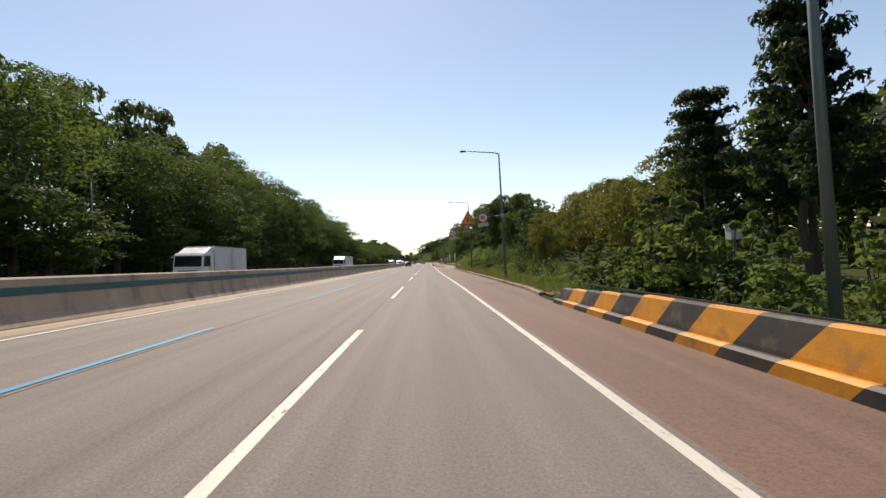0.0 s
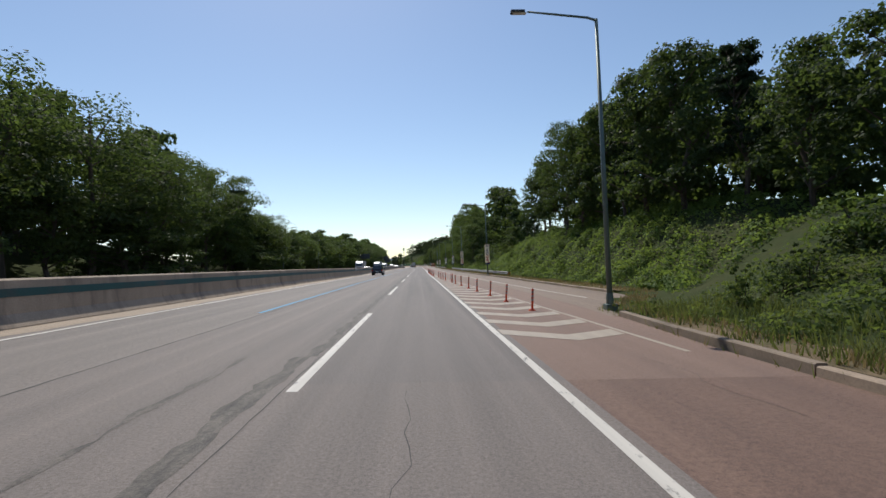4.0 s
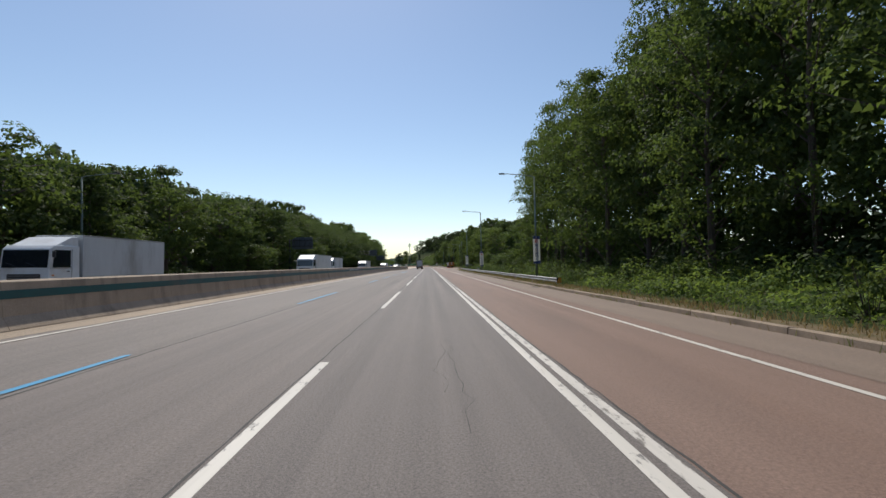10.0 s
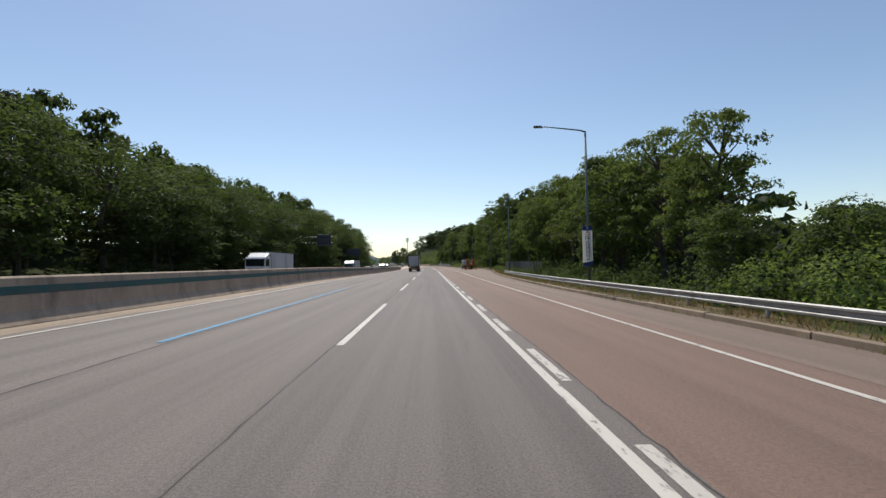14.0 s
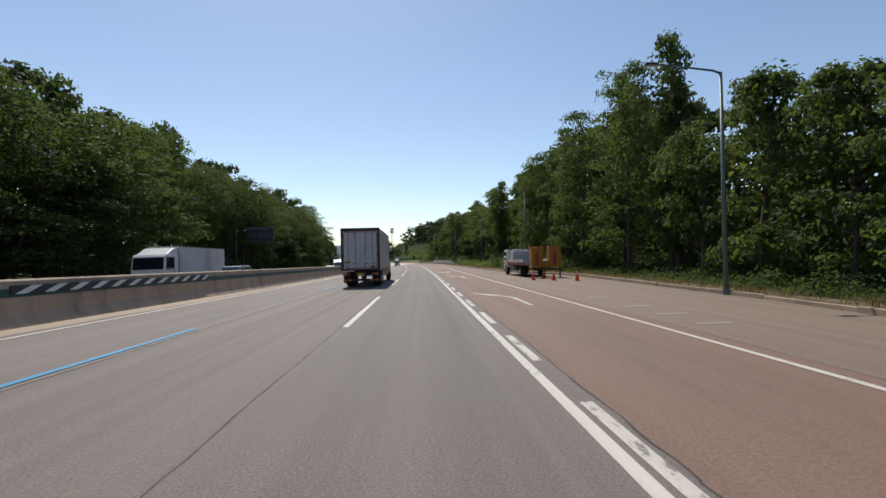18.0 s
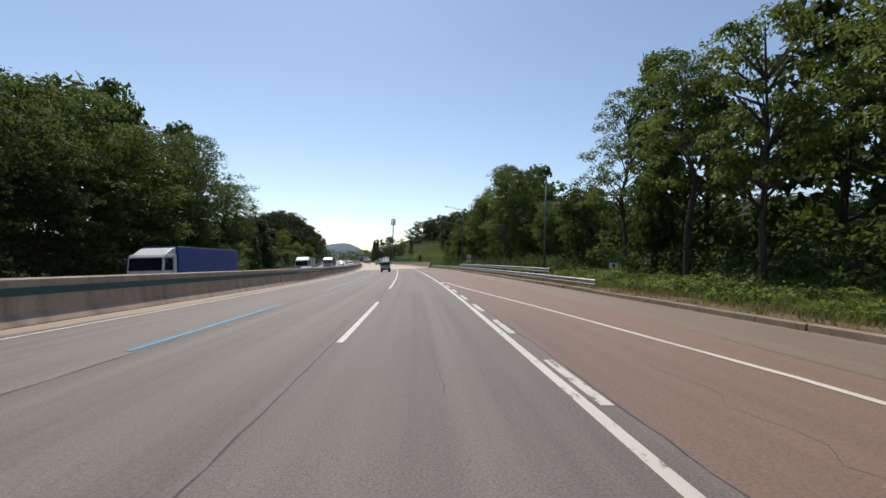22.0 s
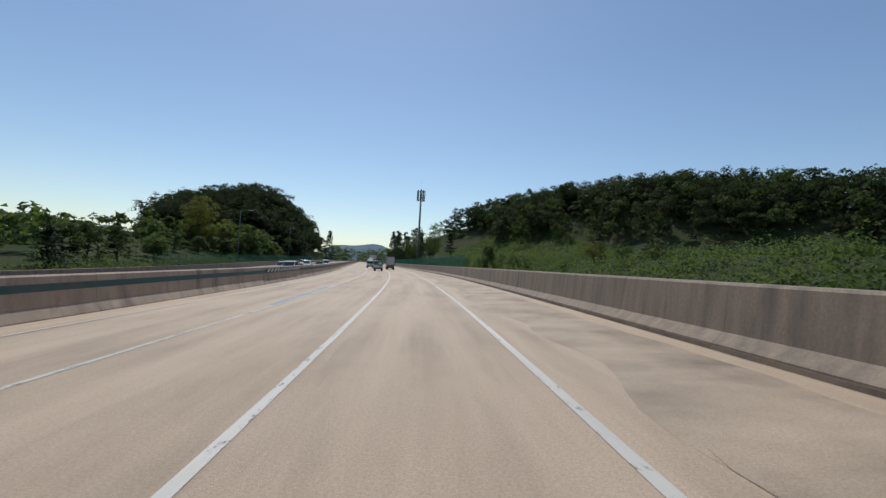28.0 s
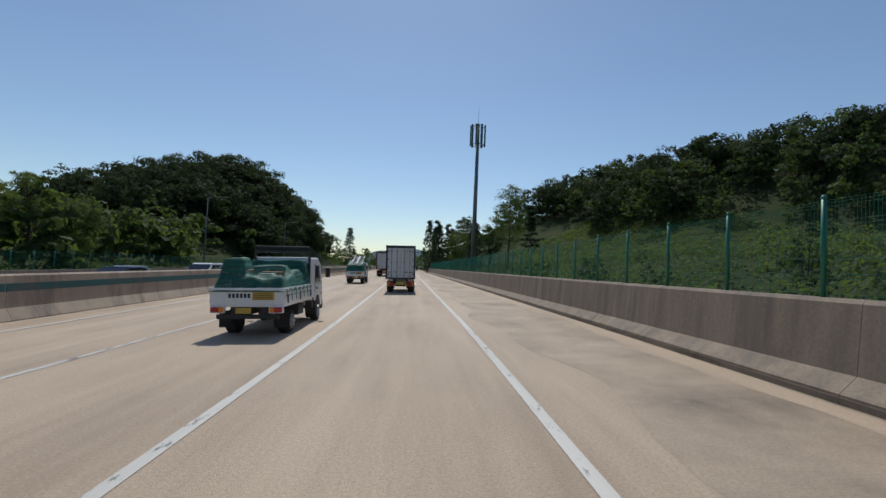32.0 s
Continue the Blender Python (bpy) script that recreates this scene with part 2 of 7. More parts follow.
SHOULDER = asphalt_mat("dusty_shoulder", (0.193, 0.141, 0.108), (0.15, 0.112, 0.088), (0.212, 0.158, 0.122), 0.55)
SAND = asphalt_mat("sand_strip", (0.3, 0.232, 0.168), (0.2, 0.156, 0.115), (0.34, 0.265, 0.195), 0.5, (0.8, 0.25, 1))
DECK = asphalt_mat("concrete_deck", (0.45, 0.335, 0.235), (0.31, 0.23, 0.162), (0.49, 0.37, 0.265), 0.36, (0.4, 0.2, 1), (1.1, 0.07, 1), 28.0)
DECK_EDGE = asphalt_mat("stained_deck_edge", (0.42, 0.315, 0.22), (0.17, 0.13, 0.095), (0.46, 0.35, 0.25), 0.4, (0.7, 0.45, 1), (0.3, 0.5, 1), 28.0)
WHITE_LINE = paint_mat("white_line", (0.57, 0.53, 0.47), (0.14, 0.13, 0.12), 0.565)
OLD_LINE = paint_mat("worn_white_line", (0.55, 0.51, 0.455), (0.17, 0.15, 0.13), 0.52)
BLUE_LINE = paint_mat("blue_line", (0.025, 0.26, 0.47), (0.15, 0.14, 0.13), 0.55)
CONCRETE = surface("barrier_concrete", (0.43, 0.335, 0.25), (0.33, 0.26, 0.195), 0.85, coarse=0.9, fine=22, stain=(0.15, 0.12, 0.1), stain_scale=0.8, stretch=(1, 1, 0.25), vary=0.03)
PALE_CONCRETE = surface("parapet_concrete", (0.31, 0.237, 0.17), (0.2, 0.155, 0.115), 0.85, coarse=1.8, fine=18, stain=(0.15, 0.12, 0.1), stain_scale=1.1, stretch=(1.5, 1.5, 0.2), vary=0.02)
TEAL = surface("teal_band", (0.012, 0.09, 0.085), (0.02, 0.07, 0.065), 0.55, coarse=1.0, fine=20, stain=(0.09, 0.08, 0.07))
KERB = surface("kerb_stone", (0.3, 0.228, 0.165), (0.2, 0.155, 0.112), 0.9, coarse=1.2, fine=25, stain=(0.12, 0.09, 0.065), vary=0.2)
BLACK_PAINT = surface("black_paint", (0.03, 0.028, 0.027), (0.05, 0.045, 0.04), 0.6, coarse=3, fine=30, stain=(0.14, 0.11, 0.085), stain_scale=1.6)
YELLOW_PAINT = surface("yellow_paint", (0.62, 0.27, 0.02), (0.5, 0.21, 0.02), 0.6, coarse=3, fine=30, stain=(0.2, 0.13, 0.07), stain_scale=1.4)
GALV = surface("galvanised_steel", (0.4, 0.4, 0.39), (0.3, 0.3, 0.29), 0.55, 0.6, coarse=2.5, fine=40, bump=0.05, stain=(0.25, 0.22, 0.2))
POLE = surface("grey_green_pole", (0.13, 0.17, 0.155), (0.1, 0.135, 0.125), 0.5, 0.3, coarse=2, fine=40, bump=0.05)
GREEN_STEEL = surface("green_fence_paint", (0.015, 0.17, 0.1), (0.012, 0.13, 0.085), 0.4, 0.1, coarse=3, fine=40, bump=0.03, vary=0.15)
DARK_STEEL = surface("dark_steel", (0.05, 0.052, 0.055), (0.035, 0.036, 0.04), 0.5, 0.5, coarse=3, fine=40)
TYRE = surface("tyre_rubber", (0.018, 0.018, 0.018), (0.03, 0.028, 0.026), 0.85, coarse=6, fine=60)
RIM = surface("wheel_rim", (0.4, 0.4, 0.4), (0.25, 0.25, 0.25), 0.35, 0.8, coarse=5, fine=40, bump=0.03)
WHITE_BODY = surface("white_vehicle_paint", (0.72, 0.73, 0.73), (0.64, 0.65, 0.65), 0.32, coarse=1.2, fine=40, bump=0.02, amount=0.1, stain=(0.52, 0.5, 0.46), stain_scale=0.9)
DIRTY_WHITE = surface("dusty_white_box", (0.56, 0.57, 0.57), (0.46, 0.47, 0.475), 0.45, coarse=0.8, fine=30, bump=0.03, amount=0.15, stain=(0.33, 0.31, 0.29), stain_scale=0.8, stretch=(1, 1, 0.3))
NAVY_BODY = surface("black_blue_paint", (0.008, 0.011, 0.022), (0.012, 0.015, 0.026), 0.16, 0.2, coarse=2, fine=60, bump=0.0, amount=0.1)
SILVER_BODY = surface("silver_paint", (0.4, 0.41, 0.42), (0.36, 0.37, 0.38), 0.25, 0.6, coarse=2, fine=60, bump=0.0, amount=0.1)
BLUE_BODY = surface("blue_vehicle_paint", (0.012, 0.06, 0.3), (0.015, 0.05, 0.24), 0.35, coarse=2, fine=40, bump=0.02, amount=0.15)
MAROON = surface("dull_red_paint", (0.24, 0.04, 0.035), (0.18, 0.035, 0.03), 0.5, coarse=2, fine=30, stain=(0.1, 0.05, 0.04))
ORANGE_BODY = surface("orange_board_paint", (0.46, 0.19, 0.02), (0.36, 0.14, 0.018), 0.5, coarse=2, fine=30, stain=(0.25, 0.12, 0.03))
ORANGE_PLASTIC = surface("orange_plastic", (0.7, 0.085, 0.02), (0.6, 0.07, 0.02), 0.5, coarse=5, fine=40, bump=0.05, stain=(0.28, 0.06, 0.03), stain_scale=5)
REFLECT = surface("white_reflective_band", (0.6, 0.58, 0.54), (0.5, 0.47, 0.43), 0.35, coarse=8, fine=60, bump=0.0)
RED_LAMP = surface("red_lamp_glass", (0.45, 0.02, 0.02), (0.3, 0.015, 0.015), 0.15, coarse=5, fine=60, bump=0.0)
AMBER = surface("amber_lamp_glass", (0.75, 0.25, 0.02), (0.65, 0.2, 0.02), 0.2, coarse=5, fine=60, bump=0.0)
RED_TRIM = surface("red_reflective_tape", (0.5, 0.035, 0.025), (0.42, 0.03, 0.025), 0.35, coarse=5, fine=60, bump=0.0)
PLATE = surface("yellow_plate", (0.55, 0.36, 0.05), (0.48, 0.3, 0.05), 0.5, coarse=6, fine=60, bump=0.0)
CHASSIS = surface("grimy_chassis", (0.03, 0.028, 0.026), (0.05, 0.045, 0.04), 0.75, coarse=3, fine=30)
GLASS = glass_mat("dark_window_glass", (0.012, 0.016, 0.022))
def net_mat(name, base, other):
    m, nodes, links = node_mat(name)
    b = nodes["Principled BSDF"]
    vec = nodes.new("ShaderNodeTexCoord").outputs["Object"]
    weave = None
    for axis in ("X", "Y", "Z"):
        w = nodes.new("ShaderNodeTexWave")
        w.wave_type, w.bands_direction = "BANDS", axis
        w.inputs["Scale"].default_value, w.inputs["Distortion"].default_value = 9.0, 0.6
        links.new(vec, w.inputs["Vector"])
        if weave is None:
            weave = w.outputs["Fac"]
        else:
            mx = nodes.new("ShaderNodeMath")
            mx.operation = "MAXIMUM"
            links.new(weave, mx.inputs[0])
            links.new(w.outputs["Fac"], mx.inputs[1])
            weave = mx.outputs[0]
    fold = ramp(nodes, links, noise_at(nodes, links, vec, 2.5, 4), 0.3, 0.7)
    links.new(mix_rgb(nodes, links, fold, base, other), b.inputs["Base Color"])
    al = nodes.new("ShaderNodeMapRange")
    al.inputs["From Min"].default_value, al.inputs["From Max"].default_value = 0.55, 0.95
    al.inputs["To Min"].default_value, al.inputs["To Max"].default_value = 0.45, 1.0
    links.new(weave, al.inputs["Value"])
    links.new(al.outputs[0], b.inputs["Alpha"])
    b.inputs["Roughness"].default_value = 0.65
    return m


NET = net_mat("green_cargo_net", (0.006, 0.075, 0.05), (0.014, 0.13, 0.09))
CARTON = surface("brown_carton", (0.4, 0.26, 0.14), (0.34, 0.22, 0.12), 0.8, coarse=3, fine=40)
ALU = surface("aluminium_ladder", (0.6, 0.61, 0.62), (0.5, 0.51, 0.52), 0.3, 0.85, coarse=4, fine=50, bump=0.03)
SIGN_WHITE = surface("sign_white", (0.72, 0.72, 0.7), (0.66, 0.66, 0.63), 0.45, coarse=2, fine=50, bump=0.0, amount=0.1)
SIGN_RED = surface("sign_red", (0.55, 0.03, 0.025), (0.48, 0.03, 0.025), 0.45, coarse=2, fine=50, bump=0.0)
SIGN_YELLOW = surface("sign_yellow", (0.75, 0.33, 0.02), (0.68, 0.29, 0.02), 0.45, coarse=2, fine=50, bump=0.0)
SIGN_BLACK = surface("sign_black", (0.02, 0.02, 0.02), (0.03, 0.03, 0.03), 0.5, coarse=2, fine=50, bump=0.0)
SIGN_NAVY = surface("sign_navy", (0.015, 0.035, 0.16), (0.02, 0.04, 0.14), 0.45, coarse=2, fine=50, bump=0.0)
SIGN_GREEN = surface("road_sign_back", (0.1, 0.12, 0.14), (0.07, 0.085, 0.1), 0.5, 0.4, coarse=1, fine=30)
BARK = surface("bark", (0.1, 0.075, 0.055), (0.06, 0.046, 0.036), 0.9, coarse=3, fine=18, bump=0.6, depth=0.03, stretch=(1, 1, 0.25))
SOIL = surface("ground_soil_and_grass", spec=0.05, base=(0.032, 0.048, 0.018), other=(0.058, 0.06, 0.028), rough=0.95, coarse=0.15, fine=3, bump=0.4, depth=0.05, stain=(0.025, 0.042, 0.014), stain_scale=0.08)
GRASS = leaf_mat("grass_blades", (0.06, 0.085, 0.025), (0.15, 0.15, 0.05), (0.22, 0.26, 0.05), 0.6)
DRY_GRASS = leaf_mat("dry_grass", (0.16, 0.12, 0.06), (0.26, 0.2, 0.1), (0.3, 0.22, 0.09), 0.7)
LEAF_DARK = leaf_mat("dark_leaves", (0.02, 0.034, 0.018), (0.066, 0.094, 0.036), (0.15, 0.215, 0.036), 0.65)
LEAF_MID = leaf_mat("mid_green_leaves", (0.026, 0.044, 0.02), (0.09, 0.122, 0.042), (0.2, 0.28, 0.046), 0.65)
LEAF_BRIGHT = leaf_mat("bright_leaves", (0.05, 0.082, 0.023), (0.115, 0.152, 0.042), (0.25, 0.32, 0.06))
LEAF_VINE = leaf_mat("vine_leaves", (0.06, 0.105, 0.026), (0.135, 0.19, 0.05), (0.3, 0.4, 0.07))
LEAF_GOLD = leaf_mat("yellowish_leaves", (0.06, 0.075, 0.016), (0.13, 0.13, 0.03), (0.3, 0.3, 0.05))
# leaf colour darkened to carry the shaded side of the backlit hill woods
LEAF_SHADED = leaf_mat("shaded_hill_leaves", (0.016, 0.027, 0.014), (0.038, 0.052, 0.022), (0.07, 0.1, 0.03), 0.7)
NEEDLES = leaf_mat("pine_needles", (0.018, 0.032, 0.016), (0.035, 0.055, 0.025), (0.06, 0.1, 0.03), 0.5)
CRACK = surface("dark_crack_filler", (0.035, 0.032, 0.03), (0.055, 0.05, 0.045), 0.8, coarse=2, fine=30)
STAIN_PATCH = asphalt_mat("asphalt_patch", (0.09, 0.08, 0.07), (0.05, 0.045, 0.041), (0.14, 0.12, 0.103), 0.9, (5, 3, 1), (6, 1.5, 1), 16.0)
BANNER = leaf_mat("banner_cloth", (0.74, 0.74, 0.72), (0.78, 0.78, 0.75), (0.85, 0.85, 0.8), 0.7)
BANNER_CREAM = leaf_mat("cream_banner_cloth", (0.74, 0.7, 0.6), (0.78, 0.73, 0.62), (0.85, 0.8, 0.68), 0.7)
FADED_LINE = paint_mat("faded_gore_paint", (0.36, 0.3, 0.235), (0.18, 0.125, 0.09), 0.62)
DULL_BAND = surface("dull_reflective_band", (0.32, 0.27, 0.25), (0.22, 0.17, 0.15), 0.5, coarse=8, fine=60, bump=0.0)
DIRT = surface("dry_verge_dirt", (0.17, 0.125, 0.08), (0.11, 0.09, 0.05), 0.95, coarse=1.3, fine=14, bump=0.6, depth=0.03, uv=True, stain=(0.06, 0.065, 0.03), stain_scale=0.9, spec=0.1)
ZINC = surface("grey_fence_sheet", (0.17, 0.18, 0.19), (0.13, 0.135, 0.14), 0.55, 0.3, coarse=1.2, fine=20, stain=(0.1, 0.08, 0.06))


# ---- building ----
def shell():
    return bmesh.new()


def box(bm, x0, x1, y0, y1, z0, z1, bevel=0.0, mtx=None):
    vs = bmesh.ops.create_cube(bm, size=1.0)["verts"]
    m = Matrix.Translation(((x0 + x1) / 2, (y0 + y1) / 2, (z0 + z1) / 2)) @ Matrix.Diagonal((abs(x1 - x0), abs(y1 - y0), abs(z1 - z0), 1))
    bmesh.ops.transform(bm, matrix=(mtx @ m) if mtx else m, verts=vs)
    if bevel:
        es = list({e for v in vs for e in v.link_edges})
        bmesh.ops.bevel(bm, geom=es, offset=bevel, segments=2, affect="EDGES", profile=0.6)
    return bm


def tube(bm, a, b, r0, r1=None, n=10):
    a, b = Vector(a), Vector(b)
    ax = b - a
    made = bmesh.ops.create_cone(bm, cap_ends=True, segments=n, radius1=r0, radius2=r0 if r1 is None else r1, depth=ax.length)["verts"]
    bmesh.ops.transform(bm, matrix=Matrix.Translation((a + b) / 2) @ ax.to_track_quat("Z", "Y").to_matrix().to_4x4(), verts=made)
    return bm


def prism(bm, outline, x0, x1, bevel=0.0, taper=None):
    """An outline of (y, z) pairs carried from x0 to x1; taper(y, z) shrinks x."""
    k = taper or (lambda y, z: 1.0)
    mid, half = (x0 + x1) / 2, (x1 - x0) / 2
    a = [bm.verts.new((mid - half * k(y, z), y, z)) for y, z in outline]
    b = [bm.verts.new((mid + half * k(y, z), y, z)) for y, z in outline]
    n = len(outline)
    made = [bm.faces.new(a), bm.faces.new(b[::-1])]
    for i in range(n):
        made.append(bm.faces.new((a[i], b[i], b[(i + 1) % n], a[(i + 1) % n])))
    bmesh.ops.recalc_face_normals(bm, faces=made)
    if bevel:
        es = list({e for f in made for e in f.edges})
        bmesh.ops.bevel(bm, geom=es, offset=bevel, segments=2, affect="EDGES", profile=0.6)
    return bm


def plate(bm, pts, thick, axis=1):
    """A flat outline of (x, z) pairs with some thickness along y."""
    a = [bm.verts.new((x, 0, z)) for x, z in pts]
    b = [bm.verts.new((x, thick, z)) for x, z in pts]
    n = len(pts)
    made = [bm.faces.new(a), bm.faces.new(b[::-1])]
    for i in range(n):
        made.append(bm.faces.new((a[i], b[i], b[(i + 1) % n], a[(i + 1) % n])))
    bmesh.ops.recalc_face_normals(bm, faces=made)
    return bm


def thing(name, m, label, category, group="", kind=""):
    ob = new(name)
    ob.empty_display_size = 0.2
    ob.matrix_world = m
    return tagged(ob, label, category, group, kind)


def part(name, bm, material, parent, label="", smooth=False):
    me = bpy.data.meshes.new(name)
    bm.to_mesh(me)
    bm.free()
    me.materials.append(material)
    if smooth:
        me.shade_smooth()
    ob = new(name, me)
    ob.parent = parent
    return tagged(ob, label)


def mesh_of(name, verts, faces, material, uvs=None, smooth=False):
    """A mesh from arrays: verts (n, 3), faces (m, k) with one k."""
    verts, faces = np.asarray(verts, np.float32), np.asarray(faces, np.int32)
    me = bpy.data.meshes.new(name)
    k = faces.shape[1]
    me.vertices.add(len(verts))
    me.vertices.foreach_set("co", verts.ravel())
    me.loops.add(faces.size)
    me.loops.foreach_set("vertex_index", faces.ravel())
    me.polygons.add(len(faces))
    me.polygons.foreach_set("loop_start", np.arange(0, faces.size, k, dtype=np.int32))
    if uvs is not None:
        layer = me.uv_layers.new(name="road")
        layer.data.foreach_set("uv", np.asarray(uvs, np.float32)[faces.ravel()].ravel())
    me.update(calc_edges=True)
    me.materials.append(material)
    if smooth:
        me.shade_smooth()
    else:
        me.shade_flat()
    return me


def strip(name, s0, s1, profile, material, step=4.0, smooth=False, slant=0.0):
    """A profile of (d, z) pairs, each a number or a function of s, carried along the road."""
    n = max(2, int(math.ceil((s1 - s0) / step)) + 1)
    ss = np.linspace(s0, s1, n)
    cols = []
    for d, z in profile:
        dd = np.array([d(s) if callable(d) else d for s in ss], float)
        zz = np.array([z(s) if callable(z) else z for s in ss], float)
        cols.append((dd, zz))
    k = len(cols)
    verts = np.stack([road_xyz(ss + slant * z, d, z) for d, z in cols], 1).reshape(-1, 3)
    uvs = np.stack([np.stack([d, ss], -1) for d, z in cols], 1).reshape(-1, 2)
    i, j = np.meshgrid(np.arange(n - 1), np.arange(k - 1), indexing="ij")
    a = (i * k + j).ravel()
    faces = np.stack([a, a + 1, a + k + 1, a + k], -1)
    return mesh_of(name, verts, faces, material, uvs, smooth)


def closed_strip(name, s0, s1, profile, material, step=4.0, slant=0.0):
    """As strip(), with its outline closed and capped at both ends."""
    me = strip(name, s0, s1, list(profile) + [profile[0]], material, step, slant=slant)
    bm = bmesh.new()
    bm.from_mesh(me)
    bmesh.ops.remove_doubles(bm, verts=bm.verts, dist=0.0005)
    bmesh.ops.holes_fill(bm, edges=bm.edges)
    bmesh.ops.recalc_face_normals(bm, faces=bm.faces)
    for f in bm.faces:
        f.smooth = False
    bm.to_mesh(me)
    bm.free()
    return me


def flat_piece(name, me, parent, label=""):
    ob = new(name, me)
    if parent is not None:
        ob.parent = parent
    return tagged(ob, label)


def setting(name, me, label, category):
    return tagged(new(name, me), label, category, kind="structure")


# ---- ground: one sheet to the horizon ----
def smooth(x):
    x = np.clip(x, 0, 1)
    return x * x * (3 - 2 * x)


def rise_right(s):
    return tab(s, -100, 1.0, 20, 0.6, 60, 0.8, 90, 2.6, 112, 3.2, 124, 5.5, 160, 5.6, 178, 3.5, 196, 1.2, 240, 2.4, 300, 2.0, 315, -1.2, 350, -1.0, 385, 0.6, 440, 1.5, 560, 1.0, 585, 1.0, 610, 2.5, 700, 3.0, 800, 1)


def rise_left(s):
    return tab(s, -100, 8, 160, 7.5, 190, 4, 290, 4, 330, 5, 400, 6, 540, 6, 565, 0.5, 640, 0.5, 690, 3, 760, 3, 900, 0)


def ground_z(s, d):
    """Height of the ground over the banked road's own level."""
    k = kerb_d(s)
    right = np.where(d > k + 0.3, 0.16 + rise_right(s) * smooth((d - k - 1.6) / tab(s, 0, 14, 110, 12, 130, 8, 175, 8, 200, 14, 900, 16)), -0.12)
    left = np.where(d < -27.2, 0.1 + rise_left(s) * smooth((-d - 28.5) / 24), -0.12)
    # a wooded ridge on the right beyond the bridge, a round wooded hill on the left
    ax, ay, bx, by = 850.0, 60.0, 620.0, 220.0
    k2 = np.clip(((s - ax) * (bx - ax) + (d - ay) * (by - ay)) / ((bx - ax) ** 2 + (by - ay) ** 2), 0, 1)
    near = np.hypot(s - ax - k2 * (bx - ax), d - ay - k2 * (by - ay))
    hill = tab(k2, 0, 24, 0.15, 31, 0.4, 34, 0.6, 27, 1, 22) * np.exp(-(near / 42) ** 2)
    hill = hill + tab(d, -132, 0, -108, 3, -96, 9, -88, 15, -72, 19, -56, 22, -48, 20, -40, 14, -32, 6, -28, 0) * np.exp(-((s - 812) / 36) ** 2)
    far = 0.9 * (np.sin(s * 0.021 + d * 0.013) + np.sin(d * 0.03 - s * 0.008)) * smooth((np.abs(d) - 45) / 60)
    out = np.where(d > 0, right, left) + np.where(d > 18, hill, 0) + np.where(d < -28, hill, 0) + far
    return out


def ground_world(x, y):
    s, d = road_sd(x, y)
    return ground_z(s, d) - np.clip(d, -24, 14) * np.tan(np.radians(bank_at(s)))


gy = np.concatenate([[-580, -300, -150], np.arange(-90, 900, 5.0), [930, 980, 1050, 1150, 1300, 1600, 2100, 2900]])
gd = np.concatenate([[-2500, -1200, -600, -320], np.arange(-220, -60, 12), np.arange(-60, -26, 2.5), [-26, -20, -12, -4, 2, 3.5], np.arange(4.2, 16, 0.6),
                     np.arange(16.5, 60, 3), np.arange(62, 240, 12), [320, 600, 1200, 2500]])
YY, DD = np.meshgrid(gy, gd, indexing="ij")
XX = np.interp(YY, GY, GX) + DD
ZZ = ground_world(XX, YY)
ni, nj = XX.shape
ii, jj = np.meshgrid(np.arange(ni - 1), np.arange(nj - 1), indexing="ij")
aa = (ii * nj + jj).ravel()
setting("ground", mesh_of("ground", np.stack([XX, YY, ZZ], -1).reshape(-1, 3), np.stack([aa, aa + 1, aa + nj + 1, aa + nj], -1), SOIL, smooth=True),
        "grassy earth verges and slopes running to the horizon", "ground")

# ---- carriageways ----
S0, S1, DECK_S, END = -60, 576, 576, 1100
RIGHT_LINE = lambda s: tab(s, -60, 2.17, 10, 2.13, 30, 2.1, 42, 2.0, 60, 1.8, 150, 1.77, 164, 1.65, 188, 1.64, 204, 1.79, 225, 1.8, 1200, 1.8)
ASPHALT_EDGE = lambda s: tab(s, -60, 2.35, 30, 2.3, 60, 2.05, 150, 2.0, 200, 2.1, 225, 2.2, 480, 2.2, 576, 2.1)
setting("road_newer", strip("road_newer", 102, S1, [(-1.96, 0), (0, 0), (lambda s: ASPHALT_EDGE(s), 0)], NEW_ASPHALT, 3), "darker newer asphalt of the right-hand lane", "road")
road = setting("road", strip("road", 102, S1, [(-5.5, 0), (-1.96, 0)], ASPHALT, 3), "grey worn asphalt motorway lane with wheel streaks", "road")
setting("road_start", strip("road_start", S0, 102, [(-5.5, 0), (-2, 0), (lambda s: ASPHALT_EDGE(s), 0)], ASPHALT, 3), "grey worn asphalt motorway lanes before the gore", "road")
setting("road_left_lanes", strip("road_left_lanes", S0, S1, [(-11.0, 0), (-8, 0), (-5.5, 0)], ASPHALT_OLD, 3), "paler old asphalt motorway lanes beside the median", "road")
setting("red_shoulder_start", strip("red_shoulder_start", S0, 102, [(lambda s: ASPHALT_EDGE(s), 0), (4.0, 0), (lambda s: min(kerb_d(s), 6.6), 0)], OLD_RED, 2), "dark reddish brown hard shoulder with fine cracks", "road")
setting("red_shoulder", strip("red_shoulder", 102, S1, [(lambda s: ASPHALT_EDGE(s), 0), (4.0, 0), (lambda s: min(kerb_d(s), 6.6), 0)], RED, 2), "reddish brown asphalt merging lane and hard shoulder", "road")
